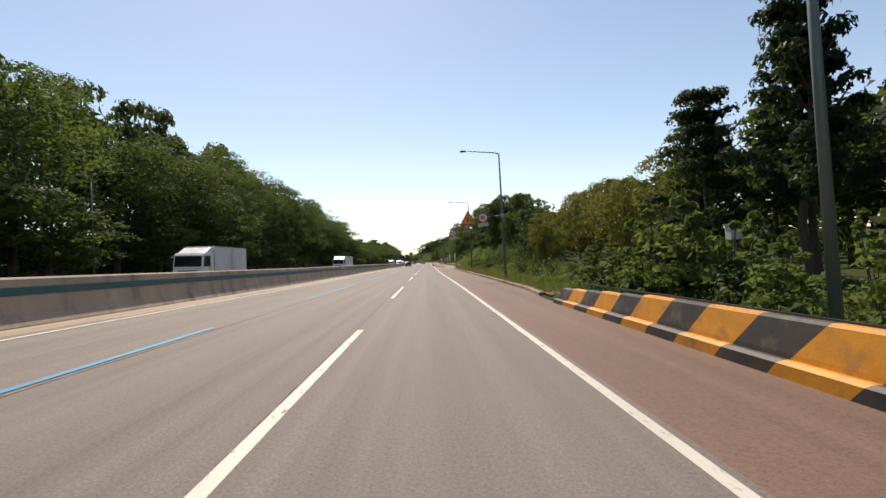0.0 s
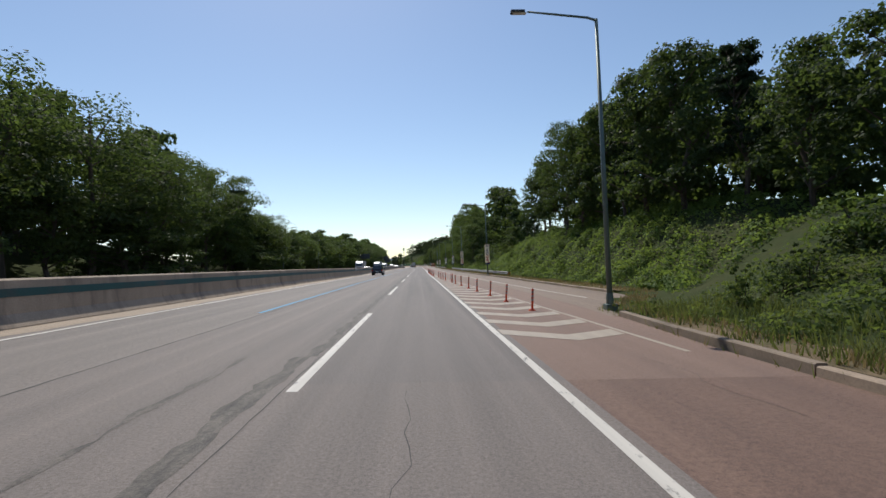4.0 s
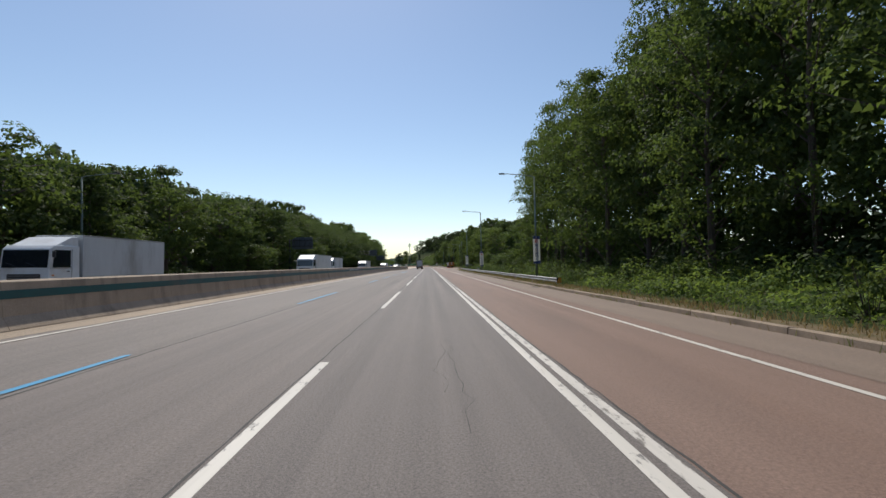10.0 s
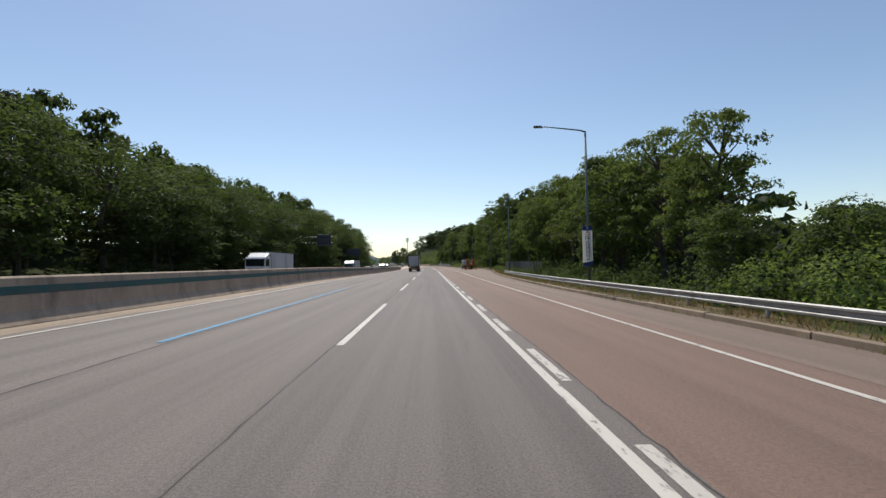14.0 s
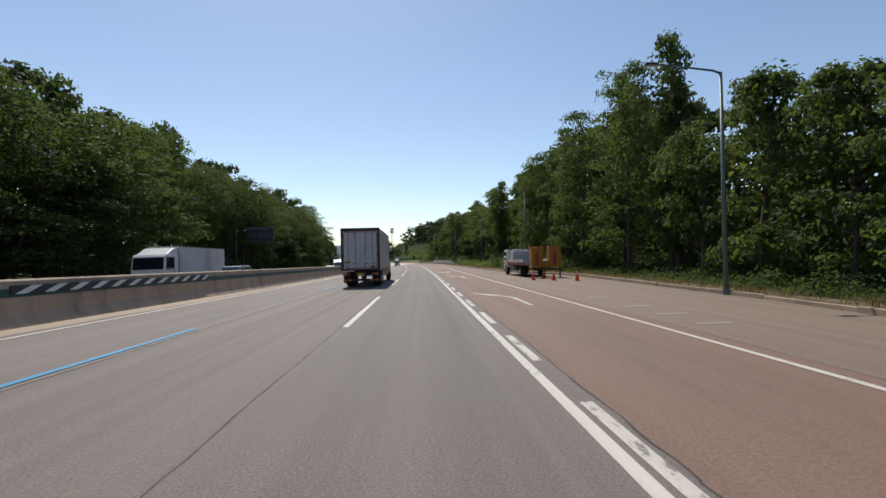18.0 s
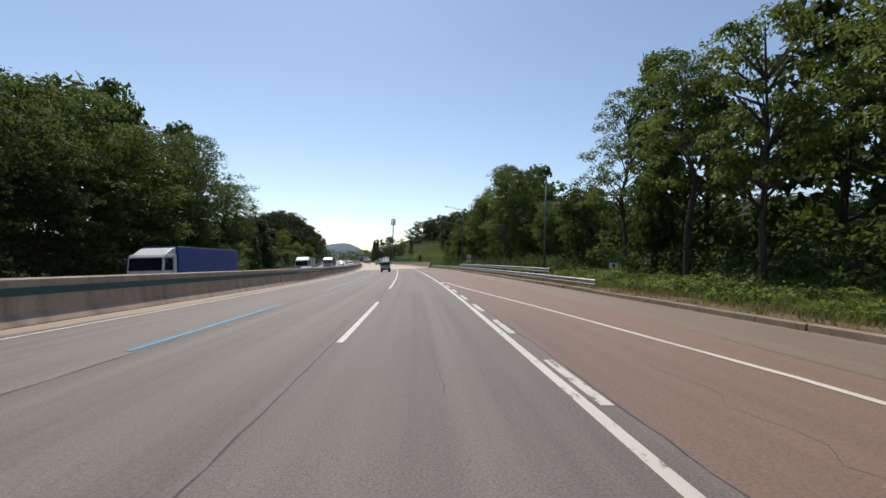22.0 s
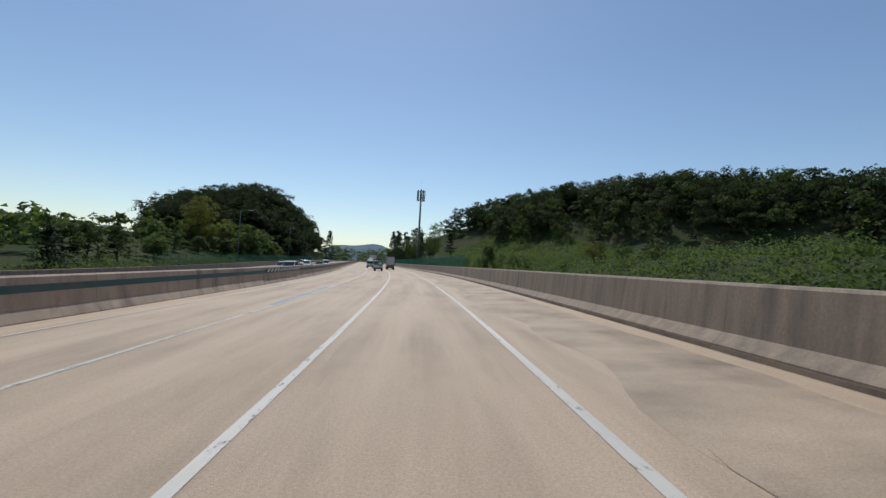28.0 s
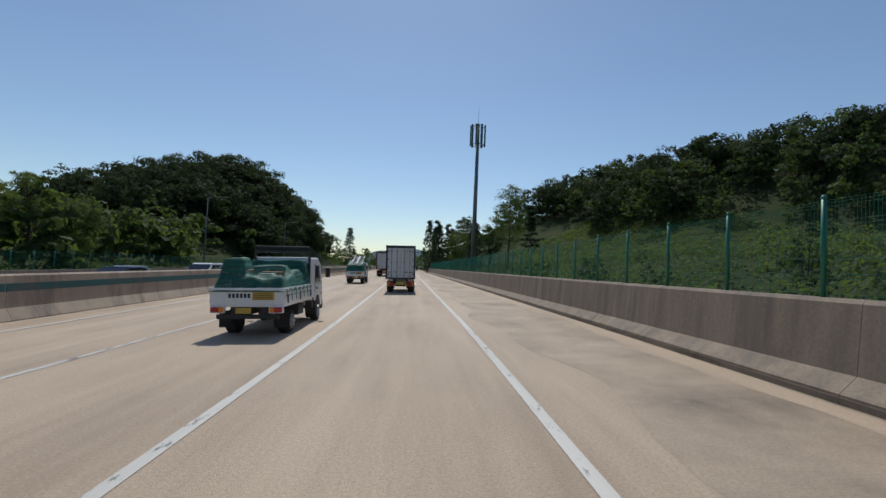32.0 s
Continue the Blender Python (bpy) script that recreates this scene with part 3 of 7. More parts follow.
setting("dusty_shoulder", strip("dusty_shoulder", 110, S1, [(lambda s: min(kerb_d(s), 6.6) - 0.3, 0.004), (lambda s: kerb_d(s) + 0.3, 0.004)], SHOULDER, 2), "dusty pale asphalt lay-by along the kerb", "road")
setting("median_edge", strip("median_edge", S0, S1, [(-11.05, 0.008), (lambda s: -9.95 + 0.12 * math.sin(s * 0.4) + 0.07 * math.sin(s * 1.7), 0.005)], SAND, 0.8), "sandy dust strip at the foot of the median barrier", "road")
deck = setting("concrete_deck", strip("concrete_deck", DECK_S, END, [(-11.1, 0.002), (-5, 0.002), (0, 0.002), (6.1, 0.002)], DECK, 3), "pale tan concrete bridge deck with stains", "road")
setting("deck_shoulder", strip("deck_shoulder", DECK_S, END, [(lambda s: 2.75 + 0.3 * math.sin(s * 0.35) + 0.18 * math.sin(s * 1.1 + 1), 0.004), (4, 0.004), (6.2, 0.004)], DECK_EDGE, 0.8), "stained brownish concrete shoulder of the bridge", "road")
setting("sand_strip", strip("sand_strip", 580, END, [(lambda s: 5.12 + 0.07 * math.sin(s * 0.7) + 0.05 * math.sin(s * 2.3), 0.006), (5.62, 0.006)], DECK, 0.8), "pale sand washed along the parapet foot", "road")
setting("opposite_carriageway", strip("opposite_carriageway", S0, END, [(-27.2, 0), (-20, 0), (-11.2, 0)], ASPHALT_OLD, 4), "grey opposite carriageway behind the median barrier", "road")



# ---- seams, cracks and patches in the surface ----
def crack(name, parent, s0, s1, d, width, seed, wander=0.03, z=0.003):
    rng = np.random.default_rng(seed)
    n = max(3, int((s1 - s0) / 0.35))
    s = np.linspace(s0, s1, n)
    drift = np.cumsum(rng.normal(size=n)) * wander * 0.25
    drift -= np.linspace(drift[0], drift[-1], n)
    dd = (np.array([d(q) for q in s]) if callable(d) else d) + drift + rng.normal(size=n) * wander * 0.35
    w = width * rng.uniform(0.35, 1.0, n)
    v = np.stack([road_xyz(s, dd - w / 2, z), road_xyz(s, dd + w / 2, z)], 1).reshape(-1, 3)
    i = 2 * np.arange(n - 1)
    return flat_piece(name, mesh_of(name, v, np.stack([i, i + 1, i + 3, i + 2], -1), CRACK), parent)


for k in range(17):
    crack("seam", road, 186 + 23 * k, 209 + 23 * k, -1.9, 0.035, 200 + k, 0.02)
    crack("edge_seam", road, 186 + 23 * k, 209 + 23 * k, lambda s: float(ASPHALT_EDGE(s)), 0.04, 240 + k, 0.03)
    crack("left_seam", road, 186 + 23 * k, 209 + 23 * k, -5.5, 0.07, 280 + k, 0.02)
for k in range(5):
    crack("seam", road, -20 + 42 * k, 20 + 42 * k, -1.93, 0.022, 320 + k, 0.02)
    crack("left_seam", road, -20 + 42 * k, 22 + 42 * k, -5.5, 0.07, 330 + k, 0.02)
for s0, s1, d0, d1 in ((71, 104, -2.38, -2.1), (78, 104, -3.3, -3.2), (104, 198, -2.18, -1.95)):
    wob = lambda s, q: 0.05 * math.sin(s * 1.9 + q) + 0.04 * math.sin(s * 4.7 + 2 * q) + 0.03 * math.sin(s * 11 + q)
    flat_piece("crumbled_joint", strip("crumbled_joint", s0, s1, [(lambda s: d0 + wob(s, 1), 0.0025), (lambda s: d1 + 0.5 * wob(s, 2), 0.0025)], STAIN_PATCH, 0.25), road)
rc = random.Random(12)
for k in range(46):
    s0 = rc.uniform(-10, 560)
    crack("crack", road, s0, s0 + rc.uniform(2, 9), rc.choice((-0.9, 0.15, 0.75, 0.3, -0.3)) + rc.uniform(-0.15, 0.15), 0.012, 400 + k, 0.14)
for k in range(26):
    s0 = rc.uniform(15, 540)
    crack("crack", road, s0, s0 + rc.uniform(1.5, 6), rc.uniform(2.8, 4.9), 0.01, 460 + k, 0.25)
for k in range(12):
    s0 = rc.uniform(585, 720)
    crack("crack", deck, s0, s0 + rc.uniform(1.5, 5), rc.uniform(2.5, 4.8), 0.007, 500 + k, 0.12, 0.006)
for k in range(30):
    d0, d1 = rc.choice(((-11.0, -5.5), (2.2, 5.4), (-5.4, -1.9), (-1.8, 1.8)))
    s0 = rc.uniform(0, 560)
    n = 18
    q = np.linspace(0, 1, n)
    wob = np.cumsum(np.random.default_rng(600 + k).normal(size=n)) * 0.07
    a, b = road_xyz(s0 + wob, d0 + q * (d1 - d0), 0.003), road_xyz(s0 + wob + 0.011, d0 + q * (d1 - d0), 0.003)
    i = 2 * np.arange(n - 1)
    flat_piece("cross_crack", mesh_of("cross_crack", np.stack([a, b], 1).reshape(-1, 3), np.stack([i, i + 1, i + 3, i + 2], -1), CRACK), road)
flat_piece("expansion_joint", strip("expansion_joint", 576.0, 576.09, [(-11.0, 0.005), (0, 0.005), (5.7, 0.005)], CRACK, 1), deck)

# ---- painted lines ----
def line(name, s0, s1, d, width, material, parent, z=0.004):
    dd = d if callable(d) else (lambda s: d)
    return flat_piece(name, strip(name, s0, s1, [(lambda s: dd(s) - width / 2, z), (lambda s: dd(s) + width / 2, z)], material, 2.5), parent)


marks = thing("lane_markings", Matrix.Identity(4), "white and blue painted lane lines on the motorway", "road marking", kind="structure")
for k in range(-2, 25):
    far_end = {12: 11.2, 13: 13.4, 14: 13.0}.get(k, 10.0)
    line("lane_dash", 20 * k + 1.6, 20 * k + 1.6 + far_end, -1.8, 0.16, WHITE_LINE, marks)
line("solid_lane_line", 501.6, 580, -1.8, 0.15, WHITE_LINE, marks)
line("deck_lane_line", 580, 900, lambda s: tab(s, 580, -1.8, 604, -1.87, 900, -1.87), 0.15, WHITE_LINE, marks, 0.008)
line("right_edge_line", S0, 580, RIGHT_LINE, 0.155, WHITE_LINE, marks)
line("deck_edge_line", 580, 900, lambda s: tab(s, 580, 1.8, 604, 1.89, 900, 1.89), 0.15, WHITE_LINE, marks, 0.008)
line("median_edge_line", S0, 900, -9.55, 0.15, WHITE_LINE, marks, 0.012)
for s0, s1 in ((-4, 12.3), (22, 35.8), (45, 68), (70, 95), (112, 174), (177, 191), (205, 211.5), (224, 232.5), (244, 252.5), (268, 275.7), (283, 292), (300, 306), (322, 345), (390, 402),
               (418, 424), (440, 447), (460.5, 467), (481, 491), (501, 513.5), (516, 534), (540, 551), (606, 620)):
    line("blue_lane_line", s0, s1, -5.72, 0.15, BLUE_LINE, marks, 0.012)
line("deck_second_line", 580, 900, -5.6, 0.13, OLD_LINE, marks, 0.008)
MERGE = lambda s: tab(s, 112, 8.6, 128, 7.6, 148, 6.75, 165, 5.8, 187, 5.45, 212, 5.6, 300, 5.55, 376, 5.7, 395, 5.85, 435, 5.45, 477, 5.3, 488, 4.2, 500, 2.85, 508, 2.3)
line("merging_lane_line", 118, 508, MERGE, 0.14, WHITE_LINE, marks, 0.008)
GORE = lambda s: tab(s, 100, 5.2, 128, 4.2, 142, 3.35, 153, 2.75, 163, 2.5, 175, 2.33, 200, 2.05, 225, 2.06, 256, 2.06)
line("gore_line", 104, 190, GORE, 0.14, FADED_LINE, marks)
line("gore_line", 190, 255.9, GORE, 0.16, OLD_LINE, marks)
for k in range(-3, 49):
    b = float(tab(k, -3, 258.2, 0, 272.75, 1, 277.75, 9, 316.2, 10, 321.06, 21, 375.84, 22, 380.84, 26, 399.66, 30, 417.65, 31, 422.21, 34, 438.27, 38, 458.81, 39, 463.26, 43, 484.95, 48, 508.5))
    line("merge_dash", b - 2.5, b, 2.04, 0.16, OLD_LINE, marks)
for k in range(26):
    a = 106.4 + 2.25 * k
    lo, hi = float(RIGHT_LINE(a)) + 0.12, float(GORE(a)) - 0.14
    w = hi - lo
    if w > 0.3:
        mid, back = lo + 0.52 * w, 0.66 * min(1.5, w)
        qd = np.array([lo, mid, hi, hi, mid, lo])
        qs = a + np.array([0, -back, -0.15 * back, 0.85 - 0.15 * back, 0.85 - back, 0.85])
        flat_piece("gore_chevron", mesh_of("gore_chevron", road_xyz(qs, qd, 0.006), [(0, 1, 4, 5), (1, 2, 3, 4)], FADED_LINE, np.stack([qd, qs], -1)), marks)
# give-way triangle, straight-and-left arrows on the merging lane
for s, d, pts in ((451.7, 3.57, ((-0.78, 0), (0.78, 0), (0.0, -5.5))),):
    for i in range(3):
        (x0, y0), (x1, y1) = pts[i], pts[(i + 1) % 3]
        n = Vector((y1 - y0, x0 - x1)).normalized() * 0.11
        qd = np.array([x0 - n.x, x0 + n.x, x1 + n.x, x1 - n.x]) + d
        qs = np.array([y0 - n.y, y0 + n.y, y1 + n.y, y1 - n.y]) + s
        flat_piece("give_way_triangle", mesh_of("give_way_triangle", road_xyz(qs, qd, 0.009), [(0, 1, 2, 3)], OLD_LINE, np.stack([qd, qs], -1)), marks)
for s in (434.5, 410.5):
    qd = np.array([4.02, 4.18, 4.18, 4.02, 3.9, 4.05, 3.52, 3.68, 3.34, 3.86, 2.6, 2.6])
    qs = np.array([-4.5, -4.5, -1.4, -1.4, -0.75, -0.6, -0.05, 0.1, -0.2, 0.15, 1.85, 1.85]) + s
    flat_piece("lane_arrow", mesh_of("lane_arrow", road_xyz(qs, qd, 0.009), [(0, 1, 2, 3), (3, 2, 5, 4), (4, 5, 7, 6), (8, 9, 10, 11)], OLD_LINE, np.stack([qd, qs], -1)), marks)

# ---- dry earth behind the kerb ----
for s0, s1 in ((20, 108), (121, 576)):
    setting("verge_dirt", strip("verge_dirt", s0, s1, [(lambda s: kerb_d(s) + 0.2, 0.165), (lambda s: kerb_d(s) + 0.75 + 0.2 * math.sin(s * 0.8), 0.185), (lambda s: kerb_d(s) + 1.35 + 0.35 * math.sin(s * 0.31) + 0.2 * math.sin(s * 1.3), 0.17)], DIRT, 1.0), "dry brown earth with litter and weeds behind the kerb", "verge")

for s, d in ((400.7, 6.95), (402.7, 7.0), (404.9, 7.05), (408.3, 7.03), (414.0, 7.2), (419.0, 7.25)):
    line("lay_by_mark", s - 0.09, s + 0.09, d + 0.4, 0.9, FADED_LINE, marks, 0.012)

# ---- kerb stones ----
kerb = thing("kerb", Matrix.Identity(4), "weathered concrete kerb stones along the verge", "kerb", kind="structure")
rk = random.Random(3)
for k in range(140):
    a = 22 + 4.0 * k
    if 108 < a < 120 or a > 576:
        continue
    h = 0.17 + rk.uniform(-0.02, 0.02)
    o = rk.uniform(-0.02, 0.02)
    me = closed_strip("kerb_stone", a, a + 3.96, [(lambda s: kerb_d(s) + o, -0.1), (lambda s: kerb_d(s) + o + 0.02, h - 0.02), (lambda s: kerb_d(s) + o + 0.05, h),
                                                  (lambda s: kerb_d(s) + o + 0.22, h), (lambda s: kerb_d(s) + o + 0.24, -0.1)], KERB, 4)
    flat_piece("kerb_stone", me, kerb)

# ---- median barrier ----
median = thing("median_barrier", Matrix.Identity(4), "weathered concrete median barrier with a dark teal band", "barrier", kind="structure")
PROF = [(-10.98, -0.1), (-10.98, 0.035), (-11.17, 0.38), (-11.24, 1.3), (-11.29, 1.35), (-11.51, 1.35), (-11.56, 1.3), (-11.63, 0.38), (-11.82, 0.035), (-11.82, -0.1)]
for k in range(122):
    a = -60 + 8.0 * k
    flat_piece("barrier_panel", closed_strip("barrier_panel", a, a + 7.985, PROF, CONCRETE, 8), median)
    if k % 4 == 0:
        flat_piece("teal_band", closed_strip("teal_band", a, a + 31.95, [(-11.19, 0.85), (-11.215, 1.08), (-11.24, 1.08), (-11.24, 0.85)], TEAL, 8), median, "faded dark teal painted band")
for s0 in (59, 176, 289, 403, 517, 624):
    chev = thing("chevron_board", Matrix.Identity(4), "black and white diagonal striped board on the median", "chevron board", "chevron boards on the median")
    flat_piece("backing", closed_strip("backing", s0, s0 + 12, [(-11.155, 0.93), (-11.185, 1.18), (-11.23, 1.18), (-11.23, 0.93)], SIGN_BLACK, 4), chev)
    for k in range(12):
        a = s0 + 0.1 + k
        me = mesh_of("white_stripe", road_xyz(np.array([a, a + 0.4, a + 1.0, a + 0.6]), np.array([-11.15, -11.15, -11.18, -11.18]), np.array([0.94, 0.94, 1.17, 1.17])), [(0, 1, 2, 3)], SIGN_WHITE)
        flat_piece("white_stripe", me, chev)
far_bar = thing("verge_barrier", Matrix.Identity(4), "low concrete edge wall of the opposite carriageway", "barrier", kind="structure")
for k in range(46):
    a = 540 + 8.0 * k
    flat_piece("wall_panel", closed_strip("wall_panel", a, a + 7.98, [(-27.0, -0.1), (-27.1, 0.9), (-27.35, 0.9), (-27.4, -0.1)], PALE_CONCRETE, 8), far_bar)

# ---- right parapet and its green mesh fence ----
parapet = thing("bridge_parapet", Matrix.Identity(4), "stained tan concrete bridge parapet with a stepped foot", "barrier", kind="structure")
PP = [(5.7, -0.1), (5.7, 0.13), (5.73, 0.16), (5.93, 0.34), (6.0, 1.24), (6.04, 1.29), (6.24, 1.29), (6.28, 1.24), (6.3, -0.1)]
for k in range(40):
    a = 579.5 + 8.0 * k
    flat_piece("parapet_panel", closed_strip("parapet_panel", a, a + 7.992, PP, PALE_CONCRETE, 8), parapet)
    # thin kerb-coloured band stands for the shade and dirt along the foot
    flat_piece("foot_band", closed_strip("foot_band", a, a + 7.992, [(5.69, -0.05), (5.69, 0.09), (5.71, 0.09), (5.71, -0.05)], KERB, 8), parapet, "thin base band standing for shade and dirt on the parapet")
FENCE_S = 636.2
fence = thing("mesh_fence", Matrix.Identity(4), "green steel mesh fence on top of the parapet", "fence")
bm = tube(shell(), (0, 0, 0), (0, 0, 1.42), 0.035, None, 10)
bmesh.ops.create_uvsphere(bm, u_segments=8, v_segments=5, radius=0.042, matrix=Matrix.Translation((0, 0, 1.43)))
post0 = part("post", bm, GREEN_STEEL, fence, smooth=True)
wire_v, wire_f = [], []


def wire(p, q, r):
    p, q = Vector(p), Vector(q)
    ax = (q - p).normalized()
    u = ax.orthogonal().normalized() * r
    w = ax.cross(u)
    b = len(wire_v)
    for e in (p, q):
        for k in range(3):
            c = u * math.cos(k * 2.0944) + w * math.sin(k * 2.0944)
            wire_v.append(tuple(e + c))
    for k in range(3):
        wire_f.append((b + k, b + (k + 1) % 3, b + 3 + (k + 1) % 3, b + 3 + k))


for x in range(36):
    wire((0, 0.05 + x * 0.0543, 0.05), (0, 0.05 + x * 0.0543, 1.38), 0.0028)
for z in (0.06, 0.28, 0.34, 0.56, 0.8, 1.02, 1.08, 1.29, 1.34, 1.38):
    wire((0.0, 0.0, z), (0.0, 2.0, z), 0.0035)
panel_mesh = mesh_of("mesh_panel", wire_v, wire_f, GREEN_STEEL)
for k in range(76):
    m = on_road(FENCE_S + 2 * k, 6.13, 1.27, upright=True)
    if k == 0:
        post0.matrix_world = m
    else:
        po = new("post", post0.data)
        po.parent = fence
        po.matrix_world = m
    pa = new("mesh_panel", panel_mesh)
    pa.parent = fence
    pa.matrix_world = m

# ---- striped barrier at the start ----
striped = thing("striped_barrier", Matrix.Identity(4), "chipped yellow and black striped concrete barrier", "barrier")
SP = [(4.85, -0.05), (4.85, 0.2), (4.93, 0.25), (5.04, 0.34), (5.13, 0.8), (5.17, 0.85), (5.33, 0.85), (5.37, 0.8), (5.5, -0.05)]
k, a = 0, -19.57
while a < 18:
    w = 1.35 if k % 2 else 1.25
    for lo, tag in ((0, "foot_stripe"), (1, "face_stripe")):
        prof = [(4.86, -0.05), (4.86, 0.2), (4.94, 0.25), (5.1, 0.25), (5.1, -0.05)] if lo == 0 else [(5.03, 0.2), (5.04, 0.33), (5.13, 0.8), (5.17, 0.85), (5.33, 0.85), (5.37, 0.8), (5.45, 0.2)]
        off = 0.3
        sc = 1.0 if a < 10 else max(0.55, 1 - (a - 10) * 0.04)
        me = closed_strip(tag, a + off, a + off + w - 0.004, [(d, z * sc) for d, z in prof], YELLOW_PAINT if k % 2 else BLACK_PAINT, 0.7, slant=-1.0)
        flat_piece(tag, me, striped)
    a += w
    k += 1
flat_piece("top_pipe", closed_strip("top_pipe", -20, 16, [(5.3, 0.84), (5.3, 0.885), (5.35, 0.885), (5.35, 0.84)], TYRE, 3), striped, "dark pipe along the top edge")


# ---- guardrails ----
def guardrail(s0, s1, d, top=0.72, label="galvanised steel guardrail on posts along the verge", marker=True, bottom=True):
    g = thing("guardrail", Matrix.Identity(4), label, "guardrail", "guardrails on the verge")
    dd = (lambda s: d(s)) if callable(d) else (lambda s: d)
    wave = [(0.05, 0), (0.0, -0.03), (0.0, -0.08), (0.06, -0.12), (0.06, -0.19), (0.0, -0.23), (0.0, -0.28), (0.05, -0.31)]
    prof = [(lambda s, x=x: dd(s) + x, top + z) for x, z in wave] + [(lambda s, x=x: dd(s) + x + 0.012, top + z) for x, z in wave[::-1]]
    n = max(1, round((s1 - s0) / 24))
    for k in range(n):
        a, b = s0 + (s1 - s0) * k / n, s0 + (s1 - s0) * (k + 1) / n
        flat_piece("beam", closed_strip("beam", a - 0.15 * (k > 0), b, prof, GALV, 4), g)
    pm = None
    s = s0 + 0.5
    while s < s1:
        if pm is None:
            pm = part("post", tube(shell(), (0, 0, -0.5), (0, 0, top - 0.02), 0.055, None, 8), GALV, g, smooth=True)
            pm.matrix_world = on_road(s, float(dd(s)) + 0.17, 0, upright=True)
        else:
            po = new("post", pm.data)
            po.parent = g
            po.matrix_world = on_road(s, float(dd(s)) + 0.17, 0, upright=True)
        s += 4.0
    if marker:
        bm = box(shell(), -0.02, 0.3, -0.06, 0, top - 0.36, top + 0.02, 0.015)
        mk = part("end_marker", bm, SIGN_BLACK, g, "black and orange striped end plate")
        mk.matrix_world = on_road(s0 - 0.05, float(dd(s0)) - 0.02, 0)
        for k in range(4):
            x = -0.02 + k * 0.09
            bm = plate(shell(), ((x, top - 0.35), (x + 0.05, top - 0.35), (min(x + 0.22, 0.29), top + 0.01), (min(x + 0.16, 0.29), top + 0.01)), 0.006)
            st = part("stripe", bm, SIGN_YELLOW, g, "orange reflective stripe")
            st.matrix_world = on_road(s0 - 0.118, float(dd(s0)) - 0.02, 0)
    return g


guardrail(151, 225, lambda s: kerb_d(s) + 0.75)
guardrail(256, 376, lambda s: kerb_d(s) + 0.75)
guardrail(495, 580, lambda s: kerb_d(s) + 0.55, 0.62, marker=False)
guardrail(504, 549, lambda s: kerb_d(s) + 1.25, 1.02)
guardrail(545, 549, lambda s: kerb_d(s) + 0.5, 0.66, "short galvanised guardrail lap at the joint", False)


# ---- street lamps, banners and signs ----
def hangul(text, size, material, parent, m, name="lettering", label=""):
    cu = bpy.data.curves.new(name, "FONT")
    cu.body, cu.size, cu.align_x, cu.align_y, cu.extrude, cu.offset = text, size, "CENTER", "CENTER", 0.002, size * 0.012
    cu.materials.append(material)
    ob = new(name, cu)
    ob.parent = parent
    ob.matrix_local = m
    return tagged(ob, label)


def street_lamp(s, d, height=10.4, arm=2.6, lean=0.0, side=-1, up=0.25):
    t = thing("street_lamp", on_road(s, d, float(ground_z(np.array(s), np.array(d))), upright=True), "grey-green steel street lamp with one long arm", "street lamp", "street lamps along the motorway")
    bm = tube(shell(), (0, 0, -0.3), (0, 0, height), 0.105, 0.06, 12)
    part("pole", bm, POLE, t, smooth=True)
    bm = box(shell(), -0.2, 0.2, -0.2, 0.2, -0.25, 0.06, 0.02)
    tube(bm, (0, 0, 0.05), (0, 0, 0.45), 0.14, 0.12, 12)
    part("base", bm, POLE, t)
    bm = tube(shell(), (0, 0, height - 0.05), (side * 0.35, 0, height + up * 0.2), 0.05, 0.045, 8)
    tube(bm, (side * 0.3, 0, height + up * 0.18), (side * arm, 0, height + up), 0.045, 0.035, 8)
    part("arm", bm, POLE, t, smooth=True)
    bm = prism(shell(), ((-0.13, 0), (0.13, 0), (0.09, 0.1), (-0.09, 0.1)), side * arm - 0.1, side * (arm + 0.62), 0.02)
    bmesh.ops.transform(bm, matrix=Matrix.Translation((0, 0, height + up - 0.05)), verts=bm.verts)
    lum = part("luminaire", bm, DARK_STEEL, t)
    bm = box(shell(), side * (arm + 0.05), side * (arm + 0.55), -0.08, 0.08, height + up - 0.075, height + up - 0.052)
    part("lens", bm, REFLECT, lum)
    return t


